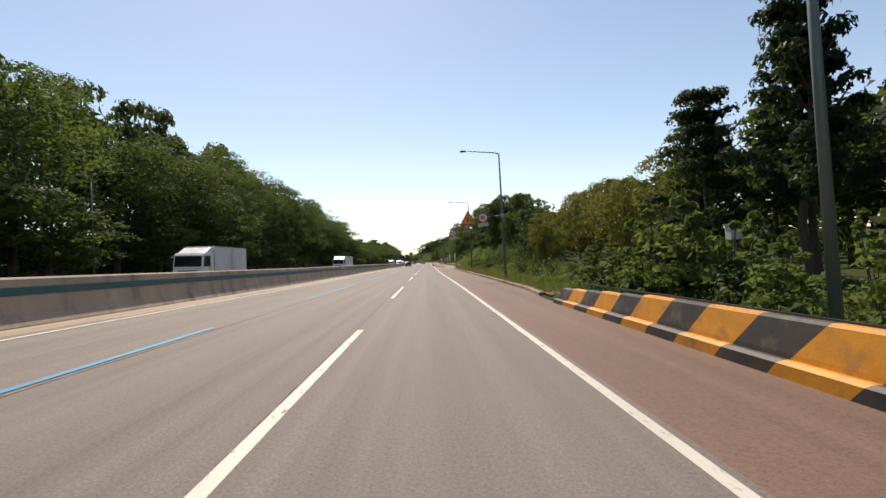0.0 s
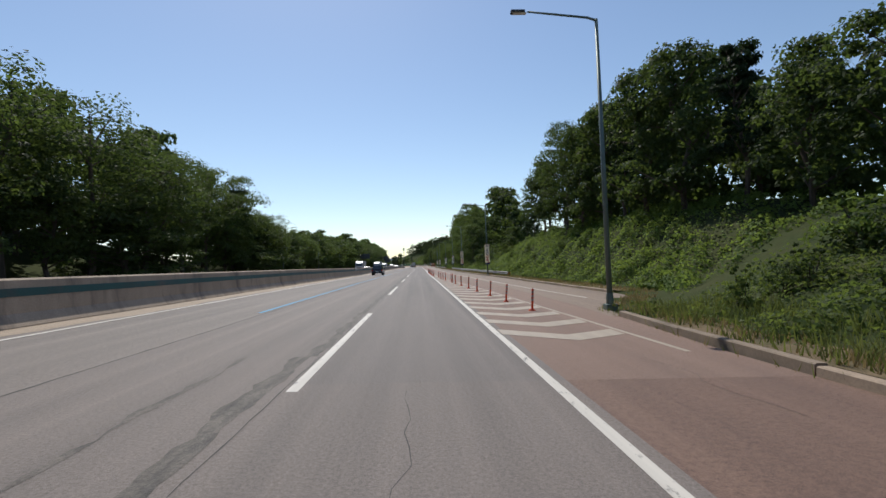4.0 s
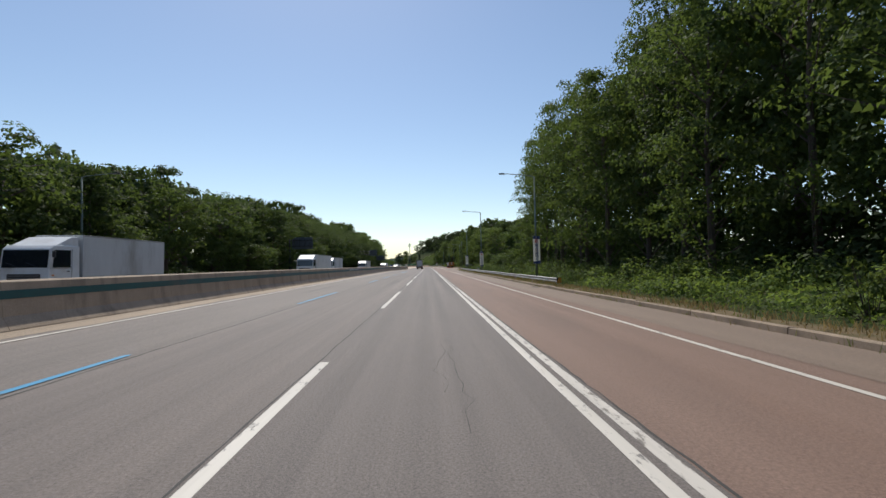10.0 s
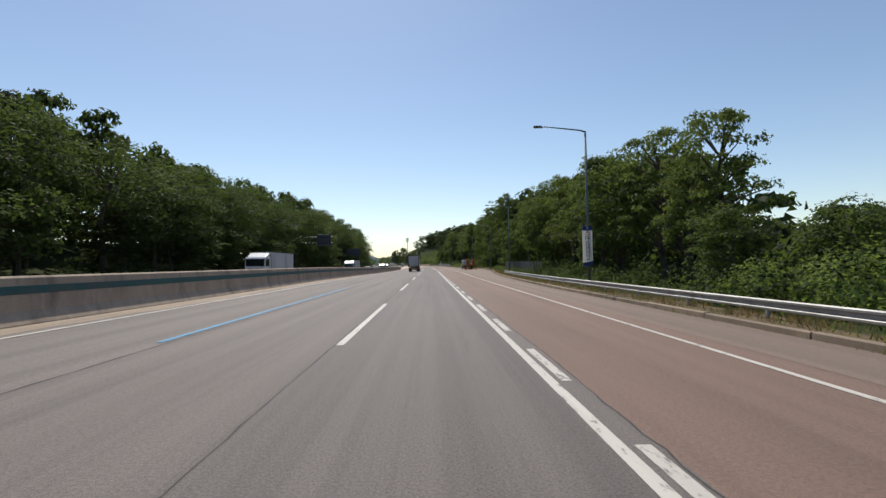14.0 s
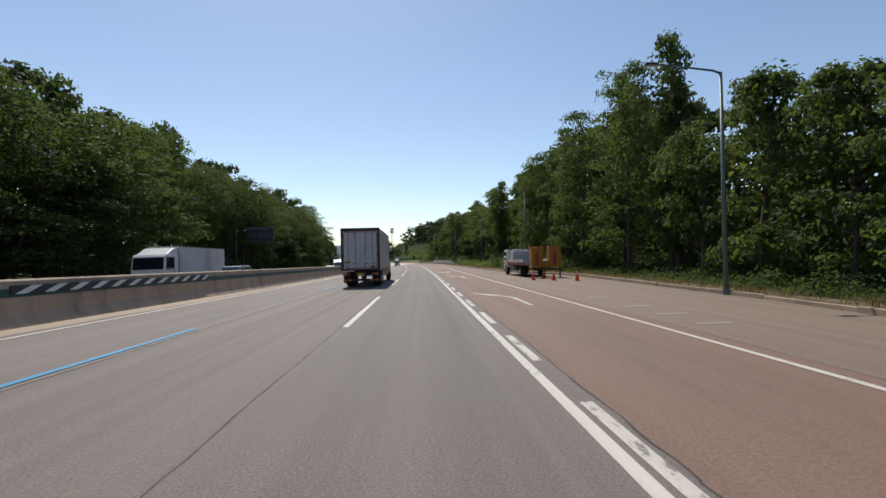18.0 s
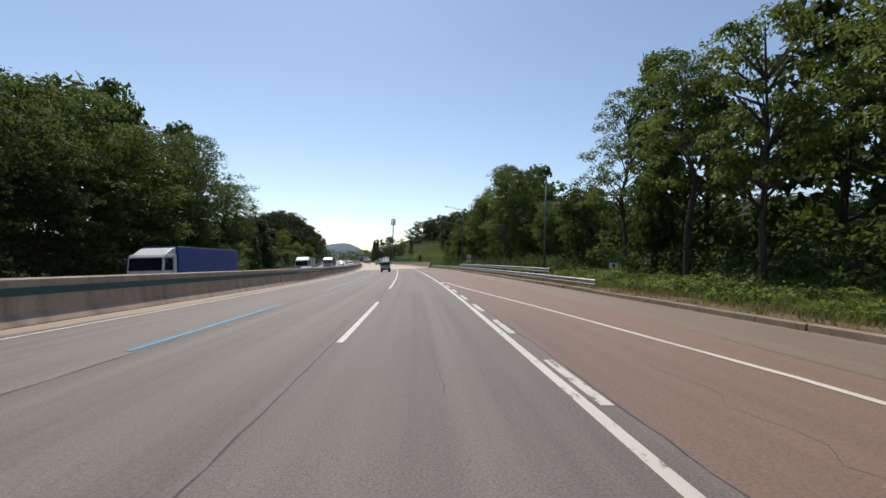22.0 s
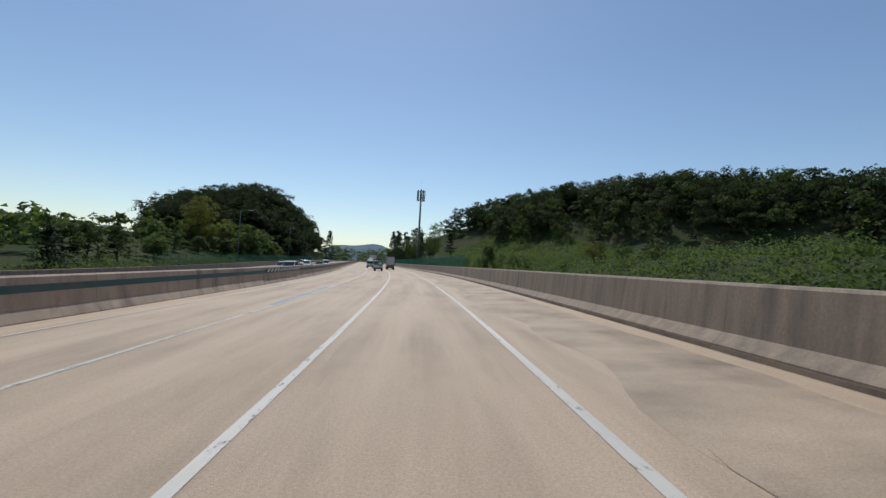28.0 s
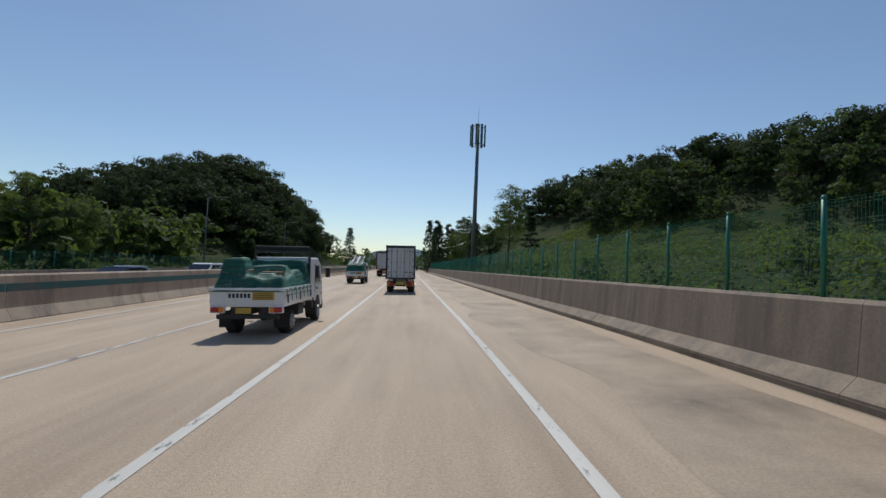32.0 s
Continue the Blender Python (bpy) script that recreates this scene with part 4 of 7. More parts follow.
def banner(lamp_s, lamp_d, letters, head, z0, tall=2.35, wide=0.62, cream=False):
    zg = float(ground_z(np.array(lamp_s), np.array(lamp_d)))
    t = thing("lamp_banner", on_road(lamp_s, lamp_d, zg, upright=True), "white vertical safety banner with dark Korean lettering on a lamp pole", "banner", "banners on lamp poles")
    x0 = -0.3
    sheet = part("sheet", box(shell(), x0 - wide / 2 + 0.3, x0 + wide / 2 + 0.3, -0.17, -0.145, z0, z0 + tall, 0.004), BANNER_CREAM if cream else BANNER, t)
    for z in (z0 + 0.02, z0 + tall - 0.02):
        part("rod", tube(shell(), (x0 - wide / 2 + 0.28, -0.135, z), (x0 + wide / 2 + 0.32, -0.135, z), 0.014, None, 8), GALV, t)
        part("clamp", tube(shell(), (0, 0, z - 0.04), (0, 0, z + 0.04), 0.13, None, 12), GALV, t)
    part("foot_band", box(shell(), -wide / 2, wide / 2, -0.178, -0.171, z0, z0 + 0.2), SIGN_NAVY, sheet)
    part("red_wave", plate(shell(), ((-wide / 2, z0 + 0.2), (wide / 2, z0 + 0.2), (wide / 2, z0 + 0.3), (0, z0 + 0.24)), 0.006), SIGN_RED if cream else SIGN_NAVY, sheet).location.y = -0.179
    top = z0 + tall
    if head:
        part("head_band", box(shell(), -wide / 2, wide / 2, -0.178, -0.171, top - 0.27, top), SIGN_NAVY, sheet)
        hangul(head, 0.2, SIGN_WHITE, sheet, pose(0, -0.18, top - 0.14, 90, 0, 0), label="white lettering")
        top -= 0.27
    n = len(letters)
    gap = (top - z0 - 0.32) / n
    for i, ch in enumerate(letters):
        red = (i == 0 and head) or (cream and i >= n - 2)
        hangul(ch, min(0.52, gap * 1.08), SIGN_RED if red else SIGN_NAVY, sheet, pose(0, -0.176, top - gap * (i + 0.5) - 0.02, 90, 0, 0), label="red lettering" if red else "")
    return t


POLES = {}
LAMPS = [(7.3, 6.5, 10.2), (37.9, 6.3, 10.4), (78.3, 7.35, 11.4), (112, 6.9, 10.7), (160.1, 9.6, 10.0), (196, 9.4, 9.6), (229.4, 9.9, 9.9), (265.3, 9.9, 9.6), (305.3, 9.5, 10.8), (340.2, 9.9, 9.8),
         (376.2, 11.2, 9.4), (408.1, 12.75, 9.4), (441.4, 12.2, 8.6), (473, 11.8, 8.4), (511, 11.1, 8.5), (550, 9.1, 9.9)]
for i, (s, d, h) in enumerate(LAMPS):
    POLES[s] = street_lamp(s, d, h, 2.6, up=0.3 if i < 12 else 0.55)
for s, d, h in ((40, -28.2, 9.5), (68, -28.2, 9.5), (193, -28.2, 9.8), (227, -28.2, 9.2), (262, -28.2, 9.0), (674, -28.4, 10), (729, -28.4, 10.5), (770, -28.4, 10.5)):
    street_lamp(s, d, h, 2.4, side=1)
for x, y, top in ((29.5, 101.0, 10.7), (26.6, 152.0, 14.3)):
    s, d = (float(q) for q in road_sd(np.array(x), np.array(y)))
    base = float(ground_world(np.array(x), np.array(y)))
    street_lamp(s, d, top - base, 1.1, up=0.15)
for s, d, letters, head, z0, tall in ((160.1, 9.6, "비오면감속", "", 1.75, 2.8), (196, 9.4, "20~50%감속", "", 1.35, 2.95), (229.4, 9.9, "비상등켜고", "사고시", 1.55, 2.5), (265.3, 9.9, "트렁크열고", "1", 1.6, 2.5),
                                    (305.3, 9.5, "밖으로대피", "2", 1.25, 2.6), (340.2, 9.8, "스마트폰신고", "3", 1.4, 2.45)):
    if s == 196:
        banner(s, d, ["20", "~", "50", "%", "감", "속"], "", z0, tall, cream=True)
    else:
        banner(s, d, list(letters), head, z0, tall, cream=not head)


def disc_sign(name, m, label, kind_of, radius=0.42):
    t = thing(name, m, label, "traffic sign", "traffic signs")
    bm = tube(shell(), (0, 0, 0), (0, 0.02, 0), radius, None, 28)
    rim = part("disc", bm, SIGN_RED, t)
    part("face", tube(shell(), (0, -0.004, 0), (0, 0, 0), radius * 0.76, None, 28), SIGN_WHITE, rim)
    bm = shell()
    r = radius
    if kind_of == "u":
        for k in range(9):
            a0, a1 = math.pi * k / 8, math.pi * (k + 1) / 8
            if k < 8:
                tube(bm, (r * 0.22 * math.cos(a0), -0.008, r * 0.2 + r * 0.2 * math.sin(a0)), (r * 0.22 * math.cos(a1), -0.008, r * 0.2 + r * 0.2 * math.sin(a1)), r * 0.075, None, 6)
        tube(bm, (r * 0.22, -0.008, r * 0.2), (r * 0.22, -0.008, -r * 0.4), r * 0.075, None, 6)
        tube(bm, (-r * 0.22, -0.008, r * 0.2), (-r * 0.22, -0.008, -r * 0.1), r * 0.075, None, 6)
        tube(bm, (-r * 0.22, -0.008, -r * 0.05), (-r * 0.22, -0.008, -r * 0.4), r * 0.2, 0.002, 6)
    elif kind_of == "right":
        tube(bm, (-r * 0.18, -0.008, -r * 0.45), (-r * 0.18, -0.008, r * 0.05), r * 0.085, None, 6)
        tube(bm, (-r * 0.18, -0.008, r * 0.05), (r * 0.15, -0.008, r * 0.25), r * 0.085, None, 6)
        tube(bm, (r * 0.1, -0.008, r * 0.2), (r * 0.42, -0.008, r * 0.34), r * 0.2, 0.002, 6)
    else:
        tube(bm, (-r * 0.12, -0.008, -r * 0.5), (-r * 0.2, -0.008, -r * 0.1), r * 0.08, None, 6)
        tube(bm, (-r * 0.2, -0.008, -r * 0.1), (0, -0.008, r * 0.2), r * 0.08, None, 6)
        tube(bm, (0, -0.008, r * 0.15), (0.0, -0.008, r * 0.55), r * 0.17, 0.002, 6)
        tube(bm, (r * 0.2, -0.008, -r * 0.3), (r * 0.42, -0.008, r * 0.12), r * 0.08, None, 6)
    part("symbol", bm, SIGN_BLACK, rim, "black arrow symbol")
    if kind_of != "over":
        bm = box(shell(), -r * 0.85, r * 0.85, -0.016, -0.012, -r * 0.05, r * 0.05, 0, pose(0, 0, 0, 0, 35, 0))
        part("bar", bm, SIGN_RED, rim, "red diagonal bar")
    return t


zl = lambda s, d: float(ground_z(np.array(s), np.array(d)))
sign_arm = POLES[37.9]
part("sign_arm", tube(shell(), (0.12, 0, 5.25), (-3.2, 0, 5.1), 0.045, None, 8), POLE, sign_arm)
part("clamp", tube(shell(), (0, 0, 5.1), (0, 0, 5.4), 0.13, None, 12), GALV, sign_arm)
part("solar_panel", box(shell(), -1.15, -0.65, -0.3, 0.1, 5.33, 5.36, 0.005, pose(0, 0, 0, 0, 0, 0)), SIGN_NAVY, sign_arm)
tri = thing("warning_sign", on_road(37.9, 6.3, zl(37.9, 6.3) + 4.62, upright=True) @ pose(-2.85, -0.07, 0), "yellow triangular merging warning sign with a red rim", "traffic sign", "traffic signs")
rim = part("rim", plate(shell(), ((-0.68, 0), (0.68, 0), (0, 1.16)), 0.02), SIGN_RED, tri)
part("face", plate(shell(), ((-0.53, 0.09), (0.53, 0.09), (0, 0.99)), 0.004), SIGN_YELLOW, rim).location.y = -0.005
bm = box(shell(), -0.08, 0.02, -0.012, -0.006, 0.16, 0.6)
box(bm, 0.0, 0.32, -0.012, -0.006, 0.2, 0.27, 0, pose(0.02, 0, 0.16, 0, 38, 0))
part("symbol", bm, SIGN_BLACK, rim, "black merging road symbol")
disc_sign("no_turn_sign", on_road(37.9, 6.3, zl(37.9, 6.3) + 5.12, upright=True) @ pose(-1.62, -0.07, 0), "round red and white no U-turn sign", "u")
pl = thing("sign_plate", on_road(37.9, 6.3, zl(37.9, 6.3) + 4.55, upright=True) @ pose(-1.62, -0.07, 0), "small white supplementary plate below a round sign", "traffic sign", "supplementary plates")
sh = part("sheet", box(shell(), -0.43, 0.43, 0, 0.015, -0.14, 0.12, 0.01, pose(0, 0, 0, 0, -6, 0)), SIGN_WHITE, pl)
hangul("역주행금지", 0.15, SIGN_BLACK, sh, pose(0, -0.006, -0.01, 90, 0, 0) @ pose(0, 0, 0, 0, 0, 6), label="black lettering")
arm2 = POLES[78.3]
part("sign_arm", tube(shell(), (0.12, 0, 6.6), (-2.8, 0.9, 6.3), 0.045, None, 8), POLE, arm2)
part("clamp", tube(shell(), (0, 0, 6.45), (0, 0, 6.75), 0.13, None, 12), GALV, arm2)
part("solar_panel", box(shell(), -1.75, -1.25, 0.25, 0.65, 6.5, 6.54, 0.005), SIGN_NAVY, arm2)
disc_sign("no_turn_sign", on_road(78.3, 7.35, zl(78.3, 7.35) + 6.42, upright=True) @ pose(-2.75, 0.82, 0), "round red and white no-turn sign with a bent arrow", "right", 0.55)
pl = thing("sign_plate", on_road(78.3, 7.35, zl(78.3, 7.35) + 5.62, upright=True) @ pose(-2.74, 0.82, 0, 0, -9, 0), "small white supplementary plate below a round sign", "traffic sign", "supplementary plates")
sh = part("sheet", box(shell(), -0.54, 0.54, 0, 0.015, -0.16, 0.16, 0.01), SIGN_WHITE, pl)
hangul("우회전금지", 0.2, SIGN_BLACK, sh, pose(0, -0.006, 0, 90, 0, 0), label="black lettering")
gs = thing("sign_post", on_road(540.2, 8.75, zl(540.2, 8.75), upright=True), "grey steel sign post behind the guardrail", "sign post")
part("post", tube(shell(), (0, 0, -0.3), (0, 0, 2.2), 0.035, None, 8), GALV, gs)
disc_sign("no_overtaking_sign", on_road(540.2, 8.75, zl(540.2, 8.75) + 1.95, upright=True) @ pose(0, -0.06, 0), "round red and white no overtaking sign", "over", 0.42)
pl = thing("sign_plate", on_road(540.2, 8.75, zl(540.2, 8.75) + 1.3, upright=True) @ pose(0, -0.06, 0), "small white plate naming the bridge section", "traffic sign", "supplementary plates")
sh = part("sheet", box(shell(), -0.37, 0.37, 0, 0.015, -0.17, 0.17, 0.01), SIGN_WHITE, pl)
hangul("교량구간", 0.17, SIGN_BLACK, sh, pose(0, -0.006, 0, 90, 0, 0), label="black lettering")

# ---- delineator posts on the gore ----
def delineator(s, d, lean):
    t = thing("delineator_post", on_road(s, d, 0, turn=0) @ pose(0, 0, 0, lean[0], lean[1], 0), "orange flexible lane delineator post with white bands", "delineator", "delineator posts on the gore")
    bm = tube(shell(), (0, 0, 0), (0, 0, 0.04), 0.13, 0.11, 14)
    tube(bm, (0, 0, 0.04), (0, 0, 0.09), 0.075, 0.05, 12)
    part("foot", bm, ORANGE_PLASTIC, t)
    part("tube", tube(shell(), (0, 0, 0.08), (0, 0, 0.76), 0.042, None, 12), ORANGE_PLASTIC, t, smooth=True)
    part("cap", tube(shell(), (0, 0, 0.76), (0, 0, 0.8), 0.05, 0.042, 12), ORANGE_PLASTIC, t)
    for z in (0.36, 0.5, 0.64):
        part("band", tube(shell(), (0, 0, z), (0, 0, z + 0.07), 0.0445, None, 12), DULL_BAND, t, "greyed white reflective band")
    return t


rd = random.Random(5)
for s, d in ((112, 4.0), (116, 3.8), (120, 3.7), (124, 3.5), (128, 3.4), (132, 3.25), (136, 3.1), (139, 3.05), (141.9, 3.14), (144.8, 2.72), (147.9, 2.64), (151.3, 2.55), (155, 2.45), (163.3, 2.08), (165.5, 2.05), (173.8, 2.05),
             (178, 2.0), (180, 1.97), (183, 1.93), (185.6, 1.88), (187.7, 1.86), (193, 1.9)):
    delineator(s, d, (rd.uniform(-3, 3), rd.uniform(-3, 3)))
for s in (168, 170.2, 171.8, 190.2):
    t = thing("broken_delineator_base", on_road(s, 2.02), "orange base of a broken-off delineator post", "delineator base", "broken delineator bases")
    bm = tube(shell(), (0, 0, 0), (0, 0, 0.04), 0.13, 0.11, 14)
    part("foot", bm, ORANGE_PLASTIC, t)
    part("stump", tube(shell(), (0, 0, 0.04), (0.03, 0.02, 0.12), 0.07, 0.045, 10), ORANGE_PLASTIC, t)


def traffic_cone(s, d):
    t = thing("traffic_cone", on_road(s, d), "orange traffic cone with white bands in the lay-by", "traffic cone", "cones by the parked truck")
    part("base", box(shell(), -0.19, 0.19, -0.19, 0.19, 0, 0.035, 0.01), ORANGE_PLASTIC, t)
    part("cone", tube(shell(), (0, 0, 0.03), (0, 0, 0.7), 0.15, 0.03, 14), ORANGE_PLASTIC, t, smooth=True)
    part("band", tube(shell(), (0, 0, 0.42), (0, 0, 0.52), 0.0845, 0.066, 14), REFLECT, t, "white band")
    return t


for s, d in ((423.4, 8.5), (421.9, 9.6), (420.5, 10.8), (425.6, 9.9)):
    traffic_cone(s, d)

def drain_cover(s, d):
    t = thing("drain_cover", on_road(s, d, 0.004), "dark cast iron drain grate set in the shoulder", "drain cover", "drain covers along the kerb")
    part("frame", box(shell(), -0.3, 0.3, -0.45, 0.45, -0.05, 0.006, 0.004), DARK_STEEL, t)
    for k in range(7):
        part("slat", box(shell(), -0.26, 0.26, -0.4 + 0.12 * k, -0.34 + 0.12 * k, 0.004, 0.014), CHASSIS, t)
    return t


for s, d in ((155.1, 8.3), (216.4, 8.0), (257.8, 7.98), (297.6, 7.3)):
    drain_cover(s, d)


def marker_post(s, d, height, label):
    t = thing("distance_marker", on_road(s, d, zl(s, d), upright=True), label, "distance marker", "distance markers on the verge")
    part("post", tube(shell(), (0, 0, -0.3), (0, 0, height), 0.03, None, 8), GALV, t)
    pl = part("plate", box(shell(), -0.24, 0.24, -0.05, -0.035, height - 0.5, height, 0.006), SIGN_WHITE, t)
    part("green_field", box(shell(), -0.24, 0.24, -0.056, -0.051, height - 0.2, height), GREEN_STEEL, pl, "green upper field")
    part("lettering_bar", box(shell(), -0.07, 0.07, -0.056, -0.051, height - 0.45, height - 0.25), SIGN_BLACK, pl, "black bar in place of a number")
    return t


marker_post(495.3, 10.1, 1.5, "small white and green distance marker in dry grass")
marker_post(315.5, 10.1, 1.1, "small white and green distance marker behind the guardrail")

# ---- corrugated sheet fence, cell tower, gantries, roadside cabinet ----
zf = thing("sheet_fence", Matrix.Identity(4), "grey corrugated sheet fence behind the verge", "fence")
for k in range(27):
    a = 368 + 1.0 * k
    ds = 13.6 + 0.3 * math.sin(a * 0.4)
    xs = np.arange(0, 1.01, 0.1)
    zz0 = zl(a, ds)
    v = []
    for i, x in enumerate(xs):
        for z in (zz0 - 0.1, zz0 + 1.75 + 0.03 * math.sin(k)):
            v.append(road_xyz(a + x * 0.99, ds + 0.02 * (i % 2), z))
    me = mesh_of("sheet", np.array(v), [(2 * i, 2 * i + 2, 2 * i + 3, 2 * i + 1) for i in range(10)], ZINC)
    flat_piece("sheet", me, zf)
tw = thing("cell_tower", on_road(738.3, 10.8, zl(738.3, 10.8), upright=True), "grey-green monopole phone tower with panel antennas", "cell tower")
part("mast", tube(shell(), (0, 0, -1), (0, 0, 25.5), 0.42, 0.24, 16), POLE, tw, smooth=True)
part("spike", tube(shell(), (0, 0, 25.5), (0, 0, 28.5), 0.03, 0.012, 8), POLE, tw)
for z in (21.9, 25.0):
    bm = shell()
    for k in range(12):
        a0, a1 = k * math.pi / 6, (k + 1) * math.pi / 6
        tube(bm, (1.1 * math.cos(a0), 1.1 * math.sin(a0), z), (1.1 * math.cos(a1), 1.1 * math.sin(a1), z), 0.04, None, 6)
    for k in range(4):
        tube(bm, (0, 0, z), (1.1 * math.cos(k * math.pi / 2), 1.1 * math.sin(k * math.pi / 2), z), 0.04, None, 6)
    part("ring", bm, DARK_STEEL, tw)
for k in range(9):
    a = k * math.pi * 2 / 9
    bm = box(shell(), -0.17, 0.17, -0.08, 0.08, 21.7, 25.2, 0.03, Matrix.Rotation(a, 4, "Z") @ Matrix.Translation((0, 1.25, 0)))
    part("antenna", bm, POLE, tw)


def gantry(s, d, z0, span, board):
    t = thing("sign_gantry", on_road(s, d, 0, upright=True), "dark steel sign gantry seen from behind over the opposite lanes", "gantry", "gantries of the opposite carriageway")
    part("column", tube(shell(), (0, 0, -0.2), (0, 0, z0 + 2.0), 0.2, 0.16, 12), DARK_STEEL, t, smooth=True)
    for z in (z0 + 0.5, z0 + 1.7):
        part("beam", tube(shell(), (0, 0, z), (span, 0, z), 0.09, None, 8), DARK_STEEL, t)
    for k in range(5):
        x = span * (k + 0.5) / 5
        part("strut", tube(shell(), (x - span / 10, 0, z0 + 0.5), (x + span / 10, 0, z0 + 1.7), 0.04, None, 6), DARK_STEEL, t)
    b = part("board", box(shell(), board[0], board[1], 0.2, 0.28, z0 - 0.1, z0 + 2.3, 0.02), SIGN_GREEN, t, "grey back of a large road sign")
    for k in range(4):
        x = board[0] + (board[1] - board[0]) * (k + 0.5) / 4
        part("rib", box(shell(), x - 0.04, x + 0.04, 0.12, 0.2, z0, z0 + 2.2), DARK_STEEL, b)
    return t


gantry(318, -28.0, 5.2, 4.6, (0.4, 4.6))
gantry(463, -28.0, 5.6, 5.6, (1.6, 5.8))
gantry(409, -28.0, 6.2, 8.0, (4.5, 7.5))
cb = thing("roadside_cabinet", on_road(18.6, 12.6, zl(18.6, 12.6), upright=True), "small grey equipment box on a post among the shrubs", "cabinet")
part("post", tube(shell(), (0, 0, -0.3), (0, 0, 2.1), 0.05, None, 8), GALV, cb)
part("box", box(shell(), -0.25, 0.25, -0.2, 0.2, 2.05, 2.65, 0.02), DIRTY_WHITE, cb)
part("roof", box(shell(), -0.3, 0.3, -0.25, 0.25, 2.65, 2.7, 0.01), GALV, cb)


# ---- plants ----
def leaf_quads(centres, size, rng, flat=0.0, out=None):
    """Leaves at the given places, turned at random or roughly facing out of their clump."""
    n = len(centres)
    if out is None:
        u = rng.normal(size=(n, 3))
        u[:, 2] *= 1 - flat
        u /= np.linalg.norm(u, axis=1)[:, None]
        w = np.cross(u, rng.normal(size=(n, 3)))
    else:
        face = out + rng.normal(size=(n, 3)) * 0.42 + np.array([0, 0, 0.25])
        u = np.cross(face, rng.normal(size=(n, 3)))
        u /= np.linalg.norm(u, axis=1)[:, None]
        w = np.cross(face, u)
    w /= np.linalg.norm(w, axis=1)[:, None]
    ln = size * rng.uniform(0.6, 1.25, n)[:, None]
    v = np.stack([centres - u * ln * 0.55, centres + u * ln * 0.3 + w * ln * 0.42, centres + u * ln * 0.45 - w * ln * 0.34], 1).reshape(-1, 3)
    return v, np.arange(3 * n).reshape(-1, 3)


def clump_points(clumps, per, rng):
    """Points over the upper shells of round clumps (x, y, z, radius), and their directions."""
    c = np.repeat(np.asarray(clumps), per, axis=0)
    v = rng.normal(size=(len(c), 3))
    v /= np.linalg.norm(v, axis=1)[:, None]
    v[:, 2] = np.where(v[:, 2] < -0.3, -v[:, 2] * 0.6, v[:, 2])
    return c[:, :3] + v * (c[:, 3:4] * rng.uniform(0.6, 1.08, (len(c), 1)) * np.array([1, 1, 0.8])), v


def clump_leaves(clumps, per, leaf, rng):
    at, out = clump_points(clumps, per, rng)
    return leaf_quads(at, leaf, rng, out=out)


